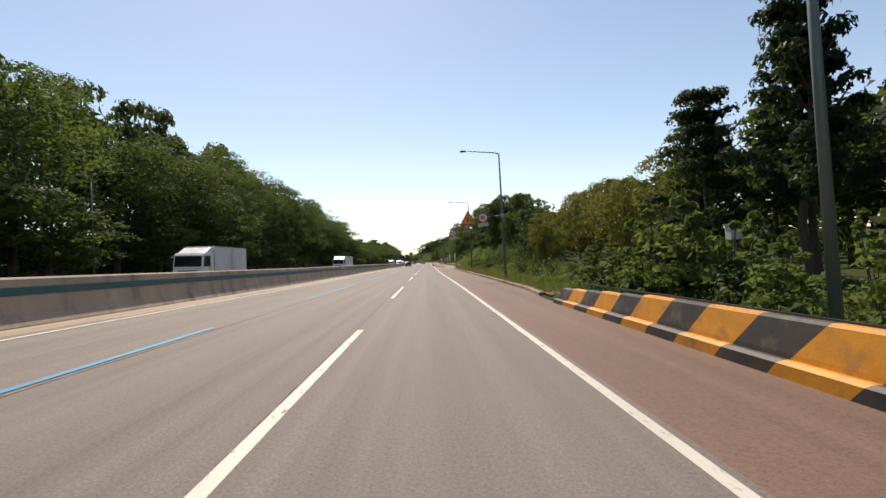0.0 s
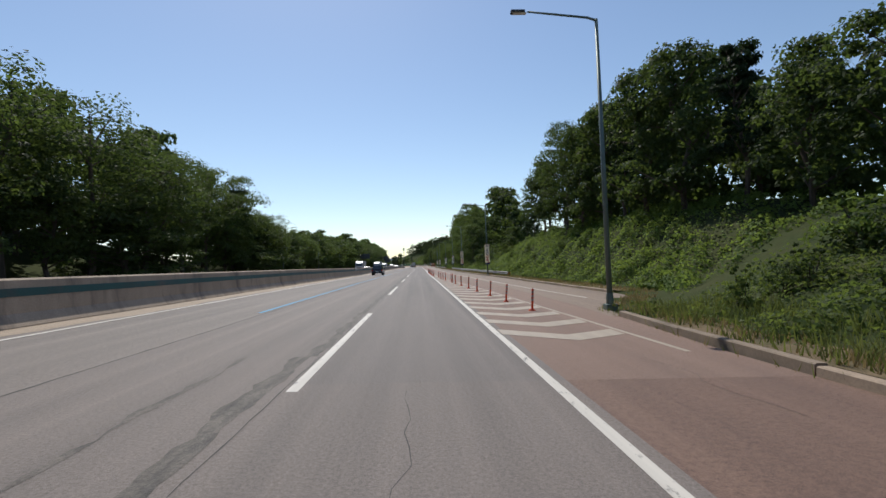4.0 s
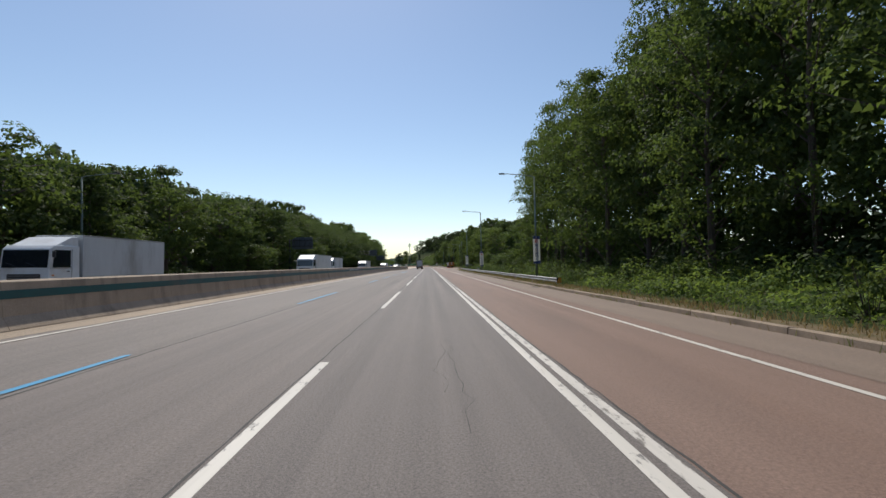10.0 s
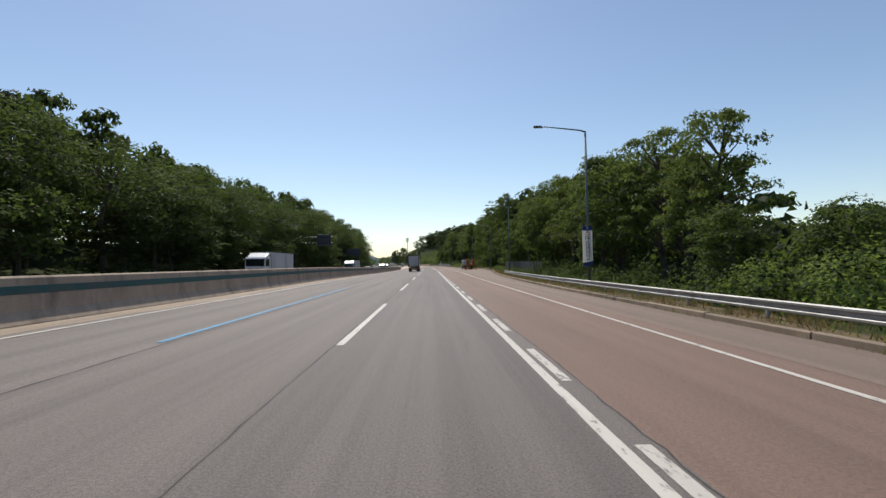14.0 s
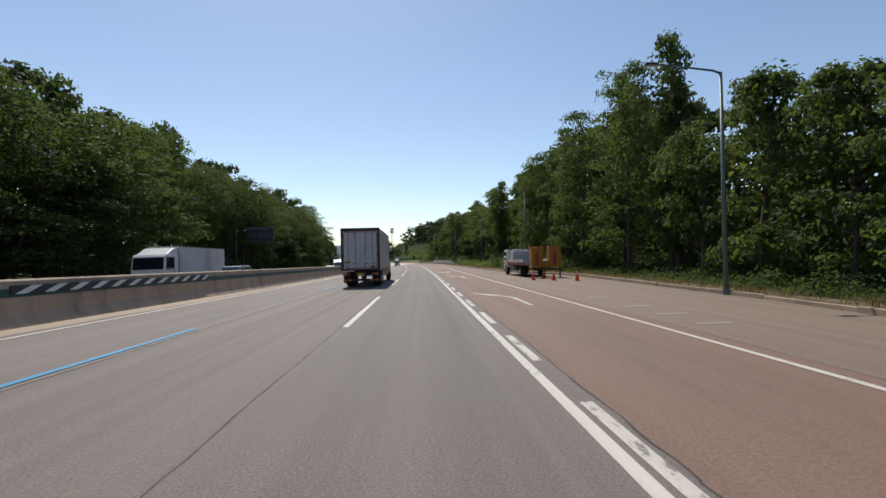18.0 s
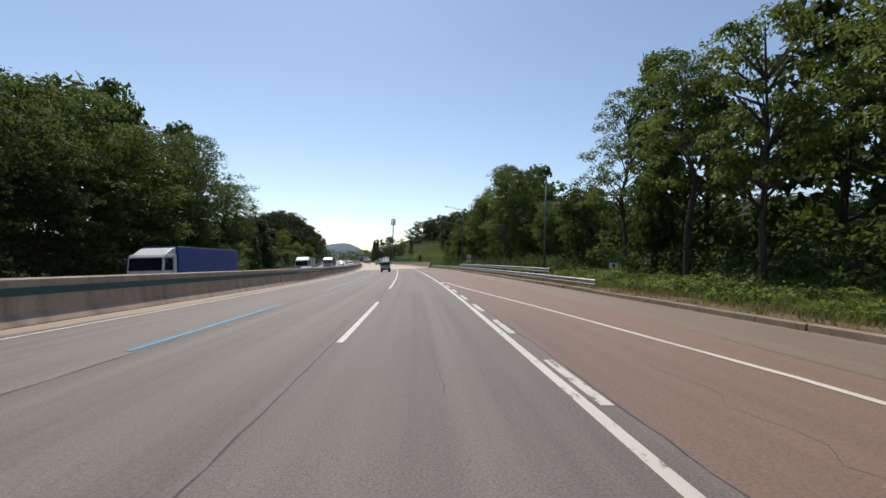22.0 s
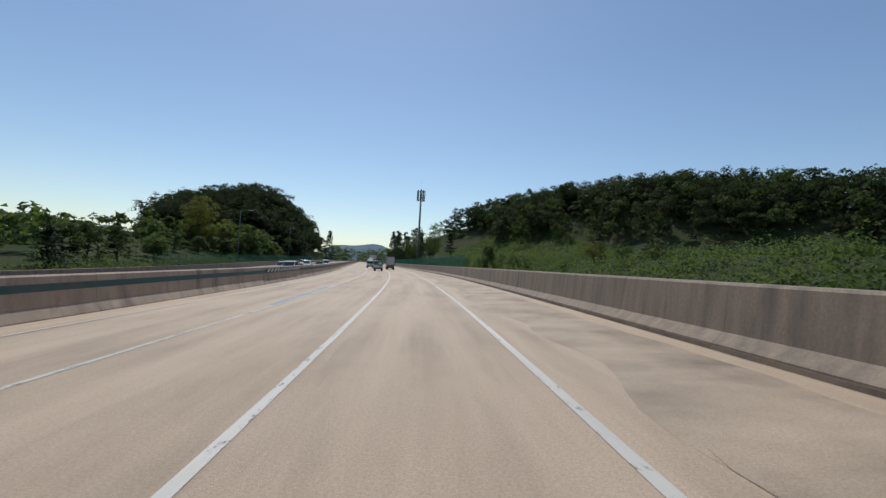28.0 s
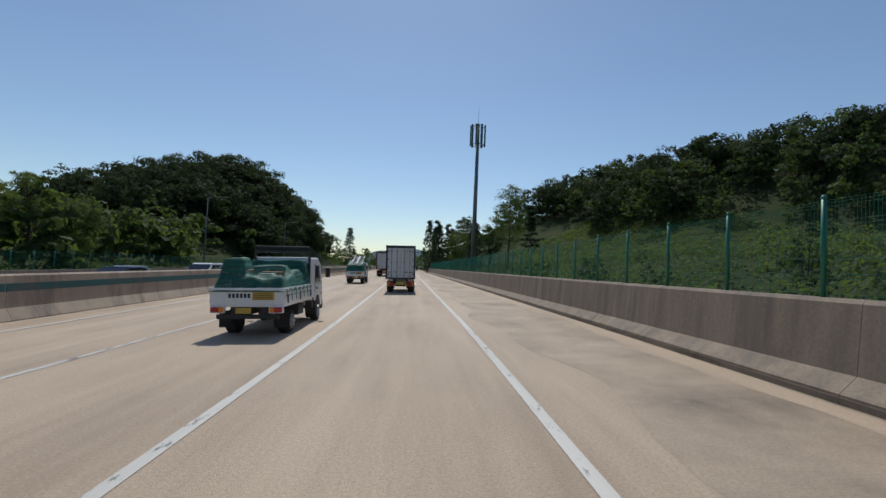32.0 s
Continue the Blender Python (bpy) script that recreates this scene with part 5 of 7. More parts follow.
def tree_proto(name, shape, seed, n_clumps, per, leaf, material, label, category="tree", big=False):
    """One tree 10 m high, or 20 m if big: a bent tapered trunk with limbs and a crown of leaf clumps."""
    rng = np.random.default_rng(seed)
    t = thing(name, pose(0, 0, -200), label, category)
    clumps = []
    if shape == "round":
        for _ in range(n_clumps):
            v = rng.normal(size=3)
            v /= np.linalg.norm(v)
            r = rng.uniform(0.35, 1.0) ** 0.5
            x, y, z = v[0] * 3.1 * r, v[1] * 3.1 * r, 5.6 + v[2] * 3.7 * r
            clumps.append((x, y, z, rng.uniform(0.7, 1.25)))
    elif shape == "skirt":
        for _ in range(n_clumps):
            z = 10 * rng.uniform(0.06, 1.0) ** 0.8
            w = 3.2 * (1 - (z / 10.6) ** 2.2) ** 0.5 * (0.8 + 0.4 * rng.random())
            a = rng.uniform(0, 6.283)
            r = w * rng.uniform(0.4, 1.0)
            clumps.append((r * math.cos(a), r * math.sin(a), min(z, 9.5), rng.uniform(0.6, 1.15)))
    elif shape == "tall":
        for _ in range(n_clumps):
            z = rng.uniform(1.2, 9.6)
            w = 1.75 * math.sin(math.pi * min(1, (z + 0.8) / 10.6)) ** 0.7
            a = rng.uniform(0, 6.283)
            r = w * rng.uniform(0.3, 1.0)
            clumps.append((r * math.cos(a), r * math.sin(a), z, rng.uniform(0.5, 0.85)))
    elif shape == "airy":
        for _ in range(n_clumps):
            a, lev = rng.uniform(0, 6.283), rng.uniform(0, 1)
            z = 3.6 + 6.0 * lev
            r = (3.6 - 1.6 * lev) * rng.uniform(0.25, 1.0)
            clumps.append((r * math.cos(a), r * math.sin(a), z, rng.uniform(0.45, 0.8)))
    elif shape == "pine":
        for _ in range(n_clumps):
            lev = rng.integers(0, 8)
            z = 3.0 + lev * 0.92
            a = rng.uniform(0, 6.283)
            r = (3.0 - lev * 0.3) * rng.uniform(0.35, 1.0)
            clumps.append((r * math.cos(a), r * math.sin(a), z + 0.18 * r, rng.uniform(0.4, 0.7)))
    else:
        for _ in range(n_clumps):
            z = 0.5 + 9.2 * rng.random() ** 1.25
            a = rng.uniform(0, 6.283)
            r = 2.9 * (1 - z / 10.6) ** 0.8 * rng.uniform(0.2, 1.0) ** 0.6
            clumps.append((r * math.cos(a), r * math.sin(a), z, rng.uniform(0.4, 0.75)))
    up, out = (2.0, 1.4) if big else (1.0, 1.0)
    clumps = [(x * out, y * out, z * up, r * (out * 0.95)) for x, y, z, r in clumps]
    bm = shell()
    pts = [Vector((0, 0, -0.6))]
    for k in range(1, 5):
        pts.append(Vector((rng.normal() * 0.16 * k ** 0.5, rng.normal() * 0.16 * k ** 0.5, k * 2.05 * up)))
    for k in range(4):
        tube(bm, pts[k], pts[k + 1], (0.2 - 0.042 * k) * out, (0.2 - 0.042 * (k + 1)) * out, 7)
    for c in clumps[: 40 if shape == "airy" else 16]:
        z0 = max(1.2, min(7.4 * up, c[2] - rng.uniform(0.8, 1.8) * up))
        k = min(3, int(z0 / 2.05 / up))
        f = z0 / 2.05 / up - k
        start = pts[k].lerp(pts[k + 1], min(1, f))
        tube(bm, start, Vector(c[:3]), 0.075, 0.02, 5)
    part("trunk", bm, BARK, t)
    v, f = clump_leaves(clumps, per, leaf, rng)
    core = np.asarray(clumps)[rng.integers(0, len(clumps), 0 if shape == "airy" else per * 8)]
    pts = core[:, :3] * np.array([0.6, 0.6, 0.9]) + rng.normal(size=(len(core), 3)) * (core[:, 3:4] * 0.4)
    v2, f2 = leaf_quads(pts, leaf * 1.5 if leaf < 0.4 else leaf * 1.4, rng)
    v, f = np.concatenate([v, v2]), np.concatenate([f, f2 + len(v)])
    cr = new("crown", mesh_of("crown", v, f, material))
    cr.parent = t
    return t


PROTOS = {
    "skirt_dark": tree_proto("broadleaf_tree", "skirt", 11, 95, 66, 0.27, LEAF_DARK, "dense dark green broadleaf tree leafy to the ground"),
    "skirt_mid": tree_proto("broadleaf_tree", "skirt", 12, 90, 66, 0.27, LEAF_MID, "dense mid green broadleaf tree leafy to the ground"),
    "round_dark": tree_proto("broadleaf_tree", "round", 13, 80, 76, 0.26, LEAF_DARK, "dark green round-crowned broadleaf tree"),
    "round_mid": tree_proto("broadleaf_tree", "round", 14, 72, 76, 0.26, LEAF_MID, "mid green round-crowned broadleaf tree"),
    "round_gold": tree_proto("roadside_tree", "round", 15, 70, 84, 0.23, LEAF_GOLD, "yellowish green roadside tree with a bare trunk"),
    "tall": tree_proto("poplar_tree", "tall", 16, 75, 72, 0.23, LEAF_MID, "tall narrow green poplar-like tree"),
    "airy": tree_proto("acacia_tree", "airy", 17, 74, 80, 0.2, LEAF_BRIGHT, "light open acacia tree with gaps in its crown"),
    "pine": tree_proto("pine_tree", "pine", 18, 70, 84, 0.24, NEEDLES, "dark pine tree with layered boughs"),
    "cone": tree_proto("conifer_tree", "cone", 19, 110, 56, 0.22, NEEDLES, "dark conical conifer tree"),
    "skirt_dark_big": tree_proto("broadleaf_tree", "skirt", 111, 135, 72, 0.28, LEAF_DARK, "tall dense dark green broadleaf tree leafy to the ground", big=True),
    "skirt_mid_big": tree_proto("broadleaf_tree", "skirt", 112, 125, 70, 0.28, LEAF_MID, "tall dense mid green broadleaf tree leafy to the ground", big=True),
    "round_dark_big": tree_proto("broadleaf_tree", "round", 113, 120, 76, 0.28, LEAF_DARK, "tall dark green round-crowned broadleaf tree", big=True),
    "round_mid_big": tree_proto("broadleaf_tree", "round", 114, 105, 74, 0.28, LEAF_MID, "tall mid green round-crowned broadleaf tree", big=True),
    "airy_big": tree_proto("acacia_tree", "airy", 117, 125, 84, 0.24, LEAF_BRIGHT, "tall open acacia tree with gaps in its crown", big=True),
    "edge_dark": tree_proto("woodland_tree", "skirt", 121, 84, 66, 0.27, LEAF_DARK, "dark green tree at the forest edge"),
    "edge_mid": tree_proto("woodland_tree", "round", 122, 78, 66, 0.27, LEAF_MID, "mid green round tree at the forest edge"),
    "edge_dark_big": tree_proto("woodland_tree", "round", 123, 110, 66, 0.29, LEAF_DARK, "tall dark green tree at the forest edge", big=True),
    "edge_mid_big": tree_proto("woodland_tree", "skirt", 124, 110, 66, 0.29, LEAF_MID, "tall mid green tree at the forest edge", big=True),
    "far_dark": tree_proto("woodland_tree", "skirt", 21, 60, 28, 0.5, LEAF_DARK, "dark green woodland tree on the slope"),
    "far_mid": tree_proto("woodland_tree", "round", 22, 55, 30, 0.5, LEAF_MID, "mid green woodland tree on the slope"),
}
used = set()


def plant(kind, s, d, height, width, rng, group):
    z = float(ground_z(np.array(s), np.array(d)))
    tall_one = height > 13.5 and kind + "_big" in PROTOS
    kind, wide, high = (kind + "_big", width / 1.4, height / 20) if tall_one else (kind, width, height / 10)
    m = on_road(s, d, z - 0.05, turn=rng.uniform(0, 360), upright=True) @ Matrix.Diagonal((wide, wide * rng.uniform(0.9, 1.1), high, 1))
    if kind in used:
        ob = copy_thing(PROTOS[kind], m)
        ob.matrix_basis = m
    else:
        ob = PROTOS[kind]
        ob.matrix_world = m
        used.add(kind)
    ob["group"] = group
    return ob


LEFT_TOP = lambda s: tab(s, -40, 18, 36, 19.3, 55, 18.6, 84, 20.6, 130, 20.2, 160, 17.8, 178, 18.5, 184, 15.5, 195, 12.2, 215, 10.4, 240, 12, 290, 12.6, 310, 14, 330, 14.6, 360, 15.8, 395, 17.2, 430, 17.8, 470, 19, 500, 17.6,
                         520, 17.5, 540, 21.5, 556, 19, 563, 9, 573, 6.8, 600, 5, 640, 4.5, 730, 4.5)
RIGHT_TOP = lambda s: tab(s, -30, 11, 20, 10.4, 28, 8.8, 57, 9.6, 66, 8.3, 76, 7.6, 86, 7.4, 97, 8.6, 104, 9.8, 112, 11.2, 124, 14.2, 140, 15.5, 158, 16.5, 166, 15.5, 171, 13.5, 175, 9.5, 181, 7.2, 187, 6.6, 191, 4.5, 199, 4.0, 203, 4.0, 210, 4.6, 214, 9, 218, 11.5, 224, 13.2, 233, 16.5, 245, 19, 256, 20.5, 280, 22, 291, 20.5, 299, 19.5,
                          302.5, 7, 310, 4.6, 330, 4.2, 333, 5.5, 335, 8, 341, 10, 350, 11.5, 366, 11.6, 385, 12.6, 396, 13, 404, 9.2, 414, 10, 424, 16.2, 440, 15, 466, 15.4, 490, 14.2, 508, 16, 516, 9, 524, 8.4, 531, 8.6, 538, 18, 546, 18, 553, 16.5, 562, 18, 574, 14.5, 590, 11, 600, 8)
rg = random.Random(7)
s = -25.0
while s < 640:
    d = -31.5 + rg.uniform(-1.8, 1.5)
    top = float(LEFT_TOP(s)) * rg.uniform(0.93, 1.07)
    h = (top - 1.7) * abs(d) / 32 + 1.7 - float(ground_z(np.array(s), np.array(d)))
    kind = rg.choice(["edge_dark", "edge_dark", "edge_mid"])
    if 560 < s < 640:
        kind = rg.choice(["round_mid", "cone", "skirt_mid", "round_gold"])
    if h > 2.5:
        plant(kind, s, d, h, max(0.7, min(1.5, h / 10)) * rg.uniform(0.95, 1.3), rg, "trees beyond the opposite carriageway")
    if s < 556 and rg.random() < 0.8:
        plant(rg.choice(["edge_dark", "edge_mid", "edge_mid"]), s + 2.5, -30.2 + rg.uniform(-0.6, 0.6), max(3.0, h * rg.uniform(0.35, 0.68)), max(0.7, min(1.3, h / 13)) * rg.uniform(0.9, 1.3), rg, "trees beyond the opposite carriageway")
    s += rg.uniform(5.6, 8.0) if s < 555 else rg.uniform(7, 12)
s = -25.0
while s < 700:
    d = -39 + rg.uniform(-4, 3)
    top = float(LEFT_TOP(s)) * rg.uniform(0.96, 1.1)
    h = (top - 1.7) * abs(d) / 32 * 0.97 + 1.7 - float(ground_z(np.array(s), np.array(d)))
    if h > 2.5:
        plant(rg.choice(["far_dark", "far_dark", "far_mid"]), s, d, h, max(0.7, min(1.3, h / 11)), rg, "woodland behind the opposite carriageway")
    s += rg.uniform(6.5, 9)


def right_kind(s):
    if s < 26:
        return ["pine", "pine", "skirt_dark"]
    if s < 66:
        return ["round_gold"]
    if s < 112:
        return ["skirt_mid", "round_dark", "skirt_dark"]
    if s < 182:
        return ["round_dark", "skirt_dark", "pine"]
    if s < 212:
        return ["skirt_mid", "skirt_dark"]
    if s < 306:
        return ["skirt_dark", "skirt_mid", "skirt_mid", "round_mid"]
    if s < 372:
        return ["airy", "round_mid", "skirt_mid"]
    if s < 420:
        return ["round_mid", "airy", "skirt_mid"]
    if s < 466:
        return ["skirt_mid", "tall", "round_mid"]
    if s < 512:
        return ["airy", "tall", "airy", "round_mid"]
    # dark-leaved kinds mixed in to stand for the taller canopy's shade
    return ["skirt_dark", "round_dark", "airy", "skirt_mid"]


s = -20.0
while s < 600:
    base = float(tab(s, -20, 15, 26, 16, 66, 16, 80, 22, 110, 24, 125, 20, 178, 19, 195, 16, 240, 16.5, 300, 17, 320, 16, 380, 17, 430, 17.5, 470, 16, 560, 15.5, 600, 14))
    d = base + rg.uniform(-1.4, 1.6)
    top = min(float(RIGHT_TOP(s + e)) for e in (-2.5 - max(0, d - 17), 0, 2.5)) * rg.uniform(0.92, 1.06)
    h = (top - 1.7) * d / 16 + 1.7 - float(ground_z(np.array(s), np.array(d)))
    if h > 2.2:
        plant(rg.choice(right_kind(s)), s, d, h, max(0.6, min(1.1, h / 11.5)) * rg.uniform(0.92, 1.15), rg, "trees along the right verge")
    s += rg.uniform(4.2, 6.0)
s = -20.0
while s < 600:
    d = float(tab(s, -20, 22, 66, 24, 80, 30, 110, 32, 125, 27, 178, 26, 195, 23, 600, 23)) + rg.uniform(-2, 3)
    top = min(float(RIGHT_TOP(s + e)) for e in (-16, -11, -6, 0, 4)) * rg.uniform(0.85, 1.0)
    h = (top - 1.7) * d / 16 * 0.95 + 1.7 - float(ground_z(np.array(s), np.array(d)))
    if h > 3 and not 305 < s < 330:
        plant(rg.choice(["far_dark", "far_mid", "far_dark"]), s, d, h, max(0.7, min(1.4, h / 11)), rg, "woodland behind the right verge")
    s += rg.uniform(6, 8.5)
for kind, s, d, h, w in (("cone", 576.5, -31.5, 11.5, 1.6), ("cone", 586, -31.5, 10, 1.5), ("round_dark", 181.2, 21.6, 13.6, 0.72), ("skirt_dark", 187.5, 19.5, 6.6, 0.7), ("airy", 338.5, 17, 11.2, 0.95), ("pine", 63.5, 14.5, 7.2, 0.7), ("tall", 423, 19, 18, 1.2), ("skirt_dark", 641.2, 9.7, 3.5, 0.34), ("round_mid", 731, 15.2, 14.5, 0.85), ("round_gold", 628, 17, 2.2, 0.35),
                         ("round_mid", 712, -34, 8, 0.8), ("round_gold", 707, -46, 14.0, 1.3), ("round_gold", 706, -40, 9.5, 0.9), ("pine", 22.5, 14.0, 9.6, 1.0), ("pine", 17.5, 15.0, 12.5, 1.0), ("pine", 178, -31.5, 15.5, 1.2), ("airy", 707, -35, 9, 0.8), ("round_mid", 613, -34, 5.5, 0.6), ("cone", 758, 13, 9, 0.7), ("cone", 764, 15, 11, 0.8), ("cone", 800, 6, 16, 1.1), ("cone", 812, 9, 17, 1.2),
                         ("cone", 828, 11, 17, 1.3), ("cone", 836, 14.5, 18, 1.4), ("cone", 845, 10, 16, 1.3), ("cone", 822, 15, 15, 1.2), ("cone", 898, -30, 20, 1.7), ("round_mid", 790, 14, 12, 1.1), ("round_dark", 775, 20, 11, 1.1), ("round_dark", 830, 20, 13, 1.2), ("pine", 752, 24, 12, 0.9)):
    plant(kind, s, d, h, w, rg, "single trees near the bridge")


def woods(name, label, spots, per, leaf, material, seed):
    """Far woods: crowns of leaf clumps in one mesh."""
    rng = np.random.default_rng(seed)
    clumps = []
    for s, d, h, w in spots:
        p = road_xyz(s, d, float(ground_z(np.array(s), np.array(d))))
        for _ in range(max(8, int(h * 0.85))):
            z = h * rng.uniform(0.06, 0.95)
            r = w * math.sqrt(max(0.05, 1 - (z / h - 0.45) ** 2 * 2.6)) * rng.uniform(0.3, 0.9)
            a = rng.uniform(0, 6.283)
            clumps.append((p[0] + r * math.cos(a), p[1] + r * math.sin(a), p[2] + z, w * rng.uniform(0.36, 0.55)))
    v, f = clump_leaves(clumps, per, leaf, rng)
    return tagged(new(name, mesh_of(name, v, f, material)), label, "woods", kind="stuff")


rg = random.Random(8)
spots, spots2 = [], []
s = -40.0
while s < 640:
    d = -47 + rg.uniform(-3, 3)
    if s < 560:
        spots.append((s, d, max(5, (float(LEFT_TOP(s)) - 1.7) * 1.32 - float(ground_z(np.array(s), np.array(d)))), rg.uniform(4.5, 6)))
    if s < 585:
        d = 33 + rg.uniform(-3, 3)
        spots2.append((s, d, max(3, (min(float(RIGHT_TOP(s + e)) for e in (-24, -18, -12, -6, 0)) - 1.7) * (1.75 if s < 500 else 1.2) - float(ground_z(np.array(s), np.array(d)))), rg.uniform(4, 5.5)))
    s += 3.4
woods("forest_behind_left_trees", "dark forest behind the trees of the opposite side", spots, 36, 1.2, LEAF_DARK, 35)
woods("forest_behind_right_trees", "dark forest behind the trees of the verge", spots2, 36, 1.2, LEAF_DARK, 36)
rg = random.Random(9)
spots, spots2 = [], []
for _ in range(1500):
    k = rg.random()
    s, d = 850 - 230 * k + rg.gauss(0, 26), 55 + 160 * k + rg.gauss(0, 24)
    if d > 38 and float(ground_z(np.array(s), np.array(d))) > 13:
        (spots if rg.random() < 0.7 else spots2).append((s, d, rg.uniform(8, 14), rg.uniform(3.2, 5)))
# ridge and hill crowns get their shade from the darkened leaf colour
woods("hill_woods_right", "green wood covering the ridge, darkened as if backlit", spots, 32, 0.85, LEAF_SHADED, 31)
woods("hill_woods_right_light", "lighter trees among the ridge wood", spots2, 32, 0.85, LEAF_DARK, 32)
spots = [(rg.uniform(768, 850), rg.uniform(-92, -31), rg.uniform(8, 12), rg.uniform(3.2, 4.8)) for _ in range(640)]
woods("hill_woods_left", "green wood covering the round hill, darkened as if backlit", [q for q in spots if q[1] < -31], 36, 0.75, LEAF_SHADED, 33)
spots = [(rg.uniform(880, 1080), rg.uniform(-150, 110), rg.uniform(7, 14), rg.uniform(3.5, 6)) for _ in range(150)] + [(rg.uniform(580, 760), rg.uniform(-140, -45), rg.uniform(4, 7), rg.uniform(2.5, 4)) for _ in range(110)]
spots += [(rg.uniform(1046, 1110), rg.uniform(-100, 120), rg.uniform(9, 15), rg.uniform(4, 6)) for _ in range(110)]
spots += [(rg.uniform(700, 778), rg.uniform(-66, -31.5), rg.uniform(4, 8), rg.uniform(2.2, 3.4)) for _ in range(75)]
woods("distant_trees", "distant treeline at the end of the road", [q for q in spots if not -26 < q[1] < 9 or q[0] > 1040], 18, 1.2, LEAF_MID, 34)
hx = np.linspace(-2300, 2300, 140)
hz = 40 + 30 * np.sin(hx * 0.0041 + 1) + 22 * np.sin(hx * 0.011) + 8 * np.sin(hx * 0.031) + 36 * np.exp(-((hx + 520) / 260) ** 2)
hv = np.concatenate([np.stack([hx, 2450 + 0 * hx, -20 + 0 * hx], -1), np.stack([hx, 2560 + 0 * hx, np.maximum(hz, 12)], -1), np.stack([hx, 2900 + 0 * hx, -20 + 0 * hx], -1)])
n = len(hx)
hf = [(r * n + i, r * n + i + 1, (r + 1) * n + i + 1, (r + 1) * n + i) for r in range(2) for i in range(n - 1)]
# the blue haze of distance is mixed into the hill colour
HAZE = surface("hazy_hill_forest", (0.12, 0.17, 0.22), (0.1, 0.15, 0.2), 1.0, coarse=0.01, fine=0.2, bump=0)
tagged(new("distant_hills", mesh_of("distant_hills", hv, hf, HAZE, smooth=True)), "wooded hills on the horizon with bluish haze in their colour", "hills", kind="structure")


def thicket(name, label, s0, s1, d0, d1, height, density, leaf, material, seed, lumps=0.5):
    """A band of low growth: leaves over a lumpy blanket, down to the ground."""
    rng = np.random.default_rng(seed)
    n = int((s1 - s0) * (np.mean(d1(np.linspace(s0, s1, 9)) if callable(d1) else d1) - np.mean(d0(np.linspace(s0, s1, 9)) if callable(d0) else d0)) * density)
    # bushes first: domes of uneven size; a third of the leaves lie low between them
    r0 = 0.45 + 0.42 * height
    m = max(6, int(n / density * 0.55 / r0 ** 2))
    cs, cu = rng.uniform(s0, s1, m), rng.random(m) ** 0.9
    cr, ch = r0 * rng.uniform(0.5, 1.25, m), height * rng.uniform(0.3, 1.0, m) * (1 + lumps * rng.normal(size=m) * 0.5).clip(0.4, 1.7)
    pick = rng.choice(m, n, p=cr ** 2 / np.sum(cr ** 2))
    w = rng.normal(size=(n, 3))
    w /= np.linalg.norm(w, axis=1)[:, None]
    w[:, 2] = np.abs(w[:, 2])
    shell_r = rng.uniform(0.8, 1.08, n)
    low = rng.random(n) < 0.28
    s = np.where(low, rng.uniform(s0, s1, n), cs[pick] + w[:, 0] * cr[pick] * shell_r)
    lo = d0(s) if callable(d0) else d0
    hi = d1(s) if callable(d1) else d1
    d = lo + np.where(low, rng.random(n), cu[pick]) * (hi - lo) + np.where(low, 0, w[:, 1] * cr[pick] * shell_r)
    d = np.where(np.abs(d) < np.abs(lo), lo + (lo - d) * 0.3, d) if np.mean(lo) > 0 else d
    z = ground_z(s, d) + np.where(low, 0.3 * height * rng.random(n) ** 2, ch[pick] * w[:, 2] * shell_r) + 0.04
    face = np.where(low[:, None], np.array([0, 0, 0.6]), np.stack([w[:, 1], w[:, 0], w[:, 2]], -1))
    v, f = leaf_quads(road_xyz(s, d, z), leaf, rng, out=face)
    return tagged(new(name, mesh_of(name, v, f, material)), label, "undergrowth", kind="stuff")


K = kerb_d
thicket("shrubs", "bright green shrubs behind the striped barrier", 6, 25, lambda s: K(s) + 2.2, lambda s: K(s) + 7, 1.0, 80, 0.13, LEAF_BRIGHT, 41, 0.7)
thicket("verge_weeds", "low weeds and grass behind the kerb", 20, 112, lambda s: K(s) + 0.9, lambda s: K(s) + 10, 0.55, 60, 0.13, LEAF_BRIGHT, 42, 0.8)
thicket("verge_shrubs", "mid green shrubs along the verge", 26, 112, lambda s: K(s) + 3.2, lambda s: K(s) + 10, 1.0, 40, 0.16, LEAF_MID, 43, 1.0)
thicket("shrubs_slope", "dark bushes below the trees", 64, 112, lambda s: K(s) + 8, lambda s: K(s) + 15, 3.0, 46, 0.22, LEAF_DARK, 44)
thicket("ivy_slope", "bright green vines covering the slope", 117, 196, lambda s: K(s) + 1.9, lambda s: K(s) + 12, 1.1, 80, 0.21, LEAF_VINE, 45, 0.6)
thicket("slope_foot_weeds", "green weeds at the slope foot", 130, 256, lambda s: K(s) + 1.4, lambda s: K(s) + 4, 0.7, 81, 0.13, LEAF_MID, 46)
thicket("ivy_bank", "bright green vines under the trees", 200, 300, lambda s: K(s) + 2.4, lambda s: K(s) + 8, 1.0, 60, 0.18, LEAF_VINE, 47, 0.9)
thicket("rail_bushes", "bushes behind the guardrail", 256, 375, lambda s: K(s) + 1.5, lambda s: K(s) + 7, 1.4, 72, 0.15, LEAF_DARK, 48, 0.7)
thicket("round_bush", "bright green vine-covered bush behind the guardrail", 318, 330, 10.6, 14.5, 2.5, 162, 0.15, LEAF_VINE, 49, 0.3)
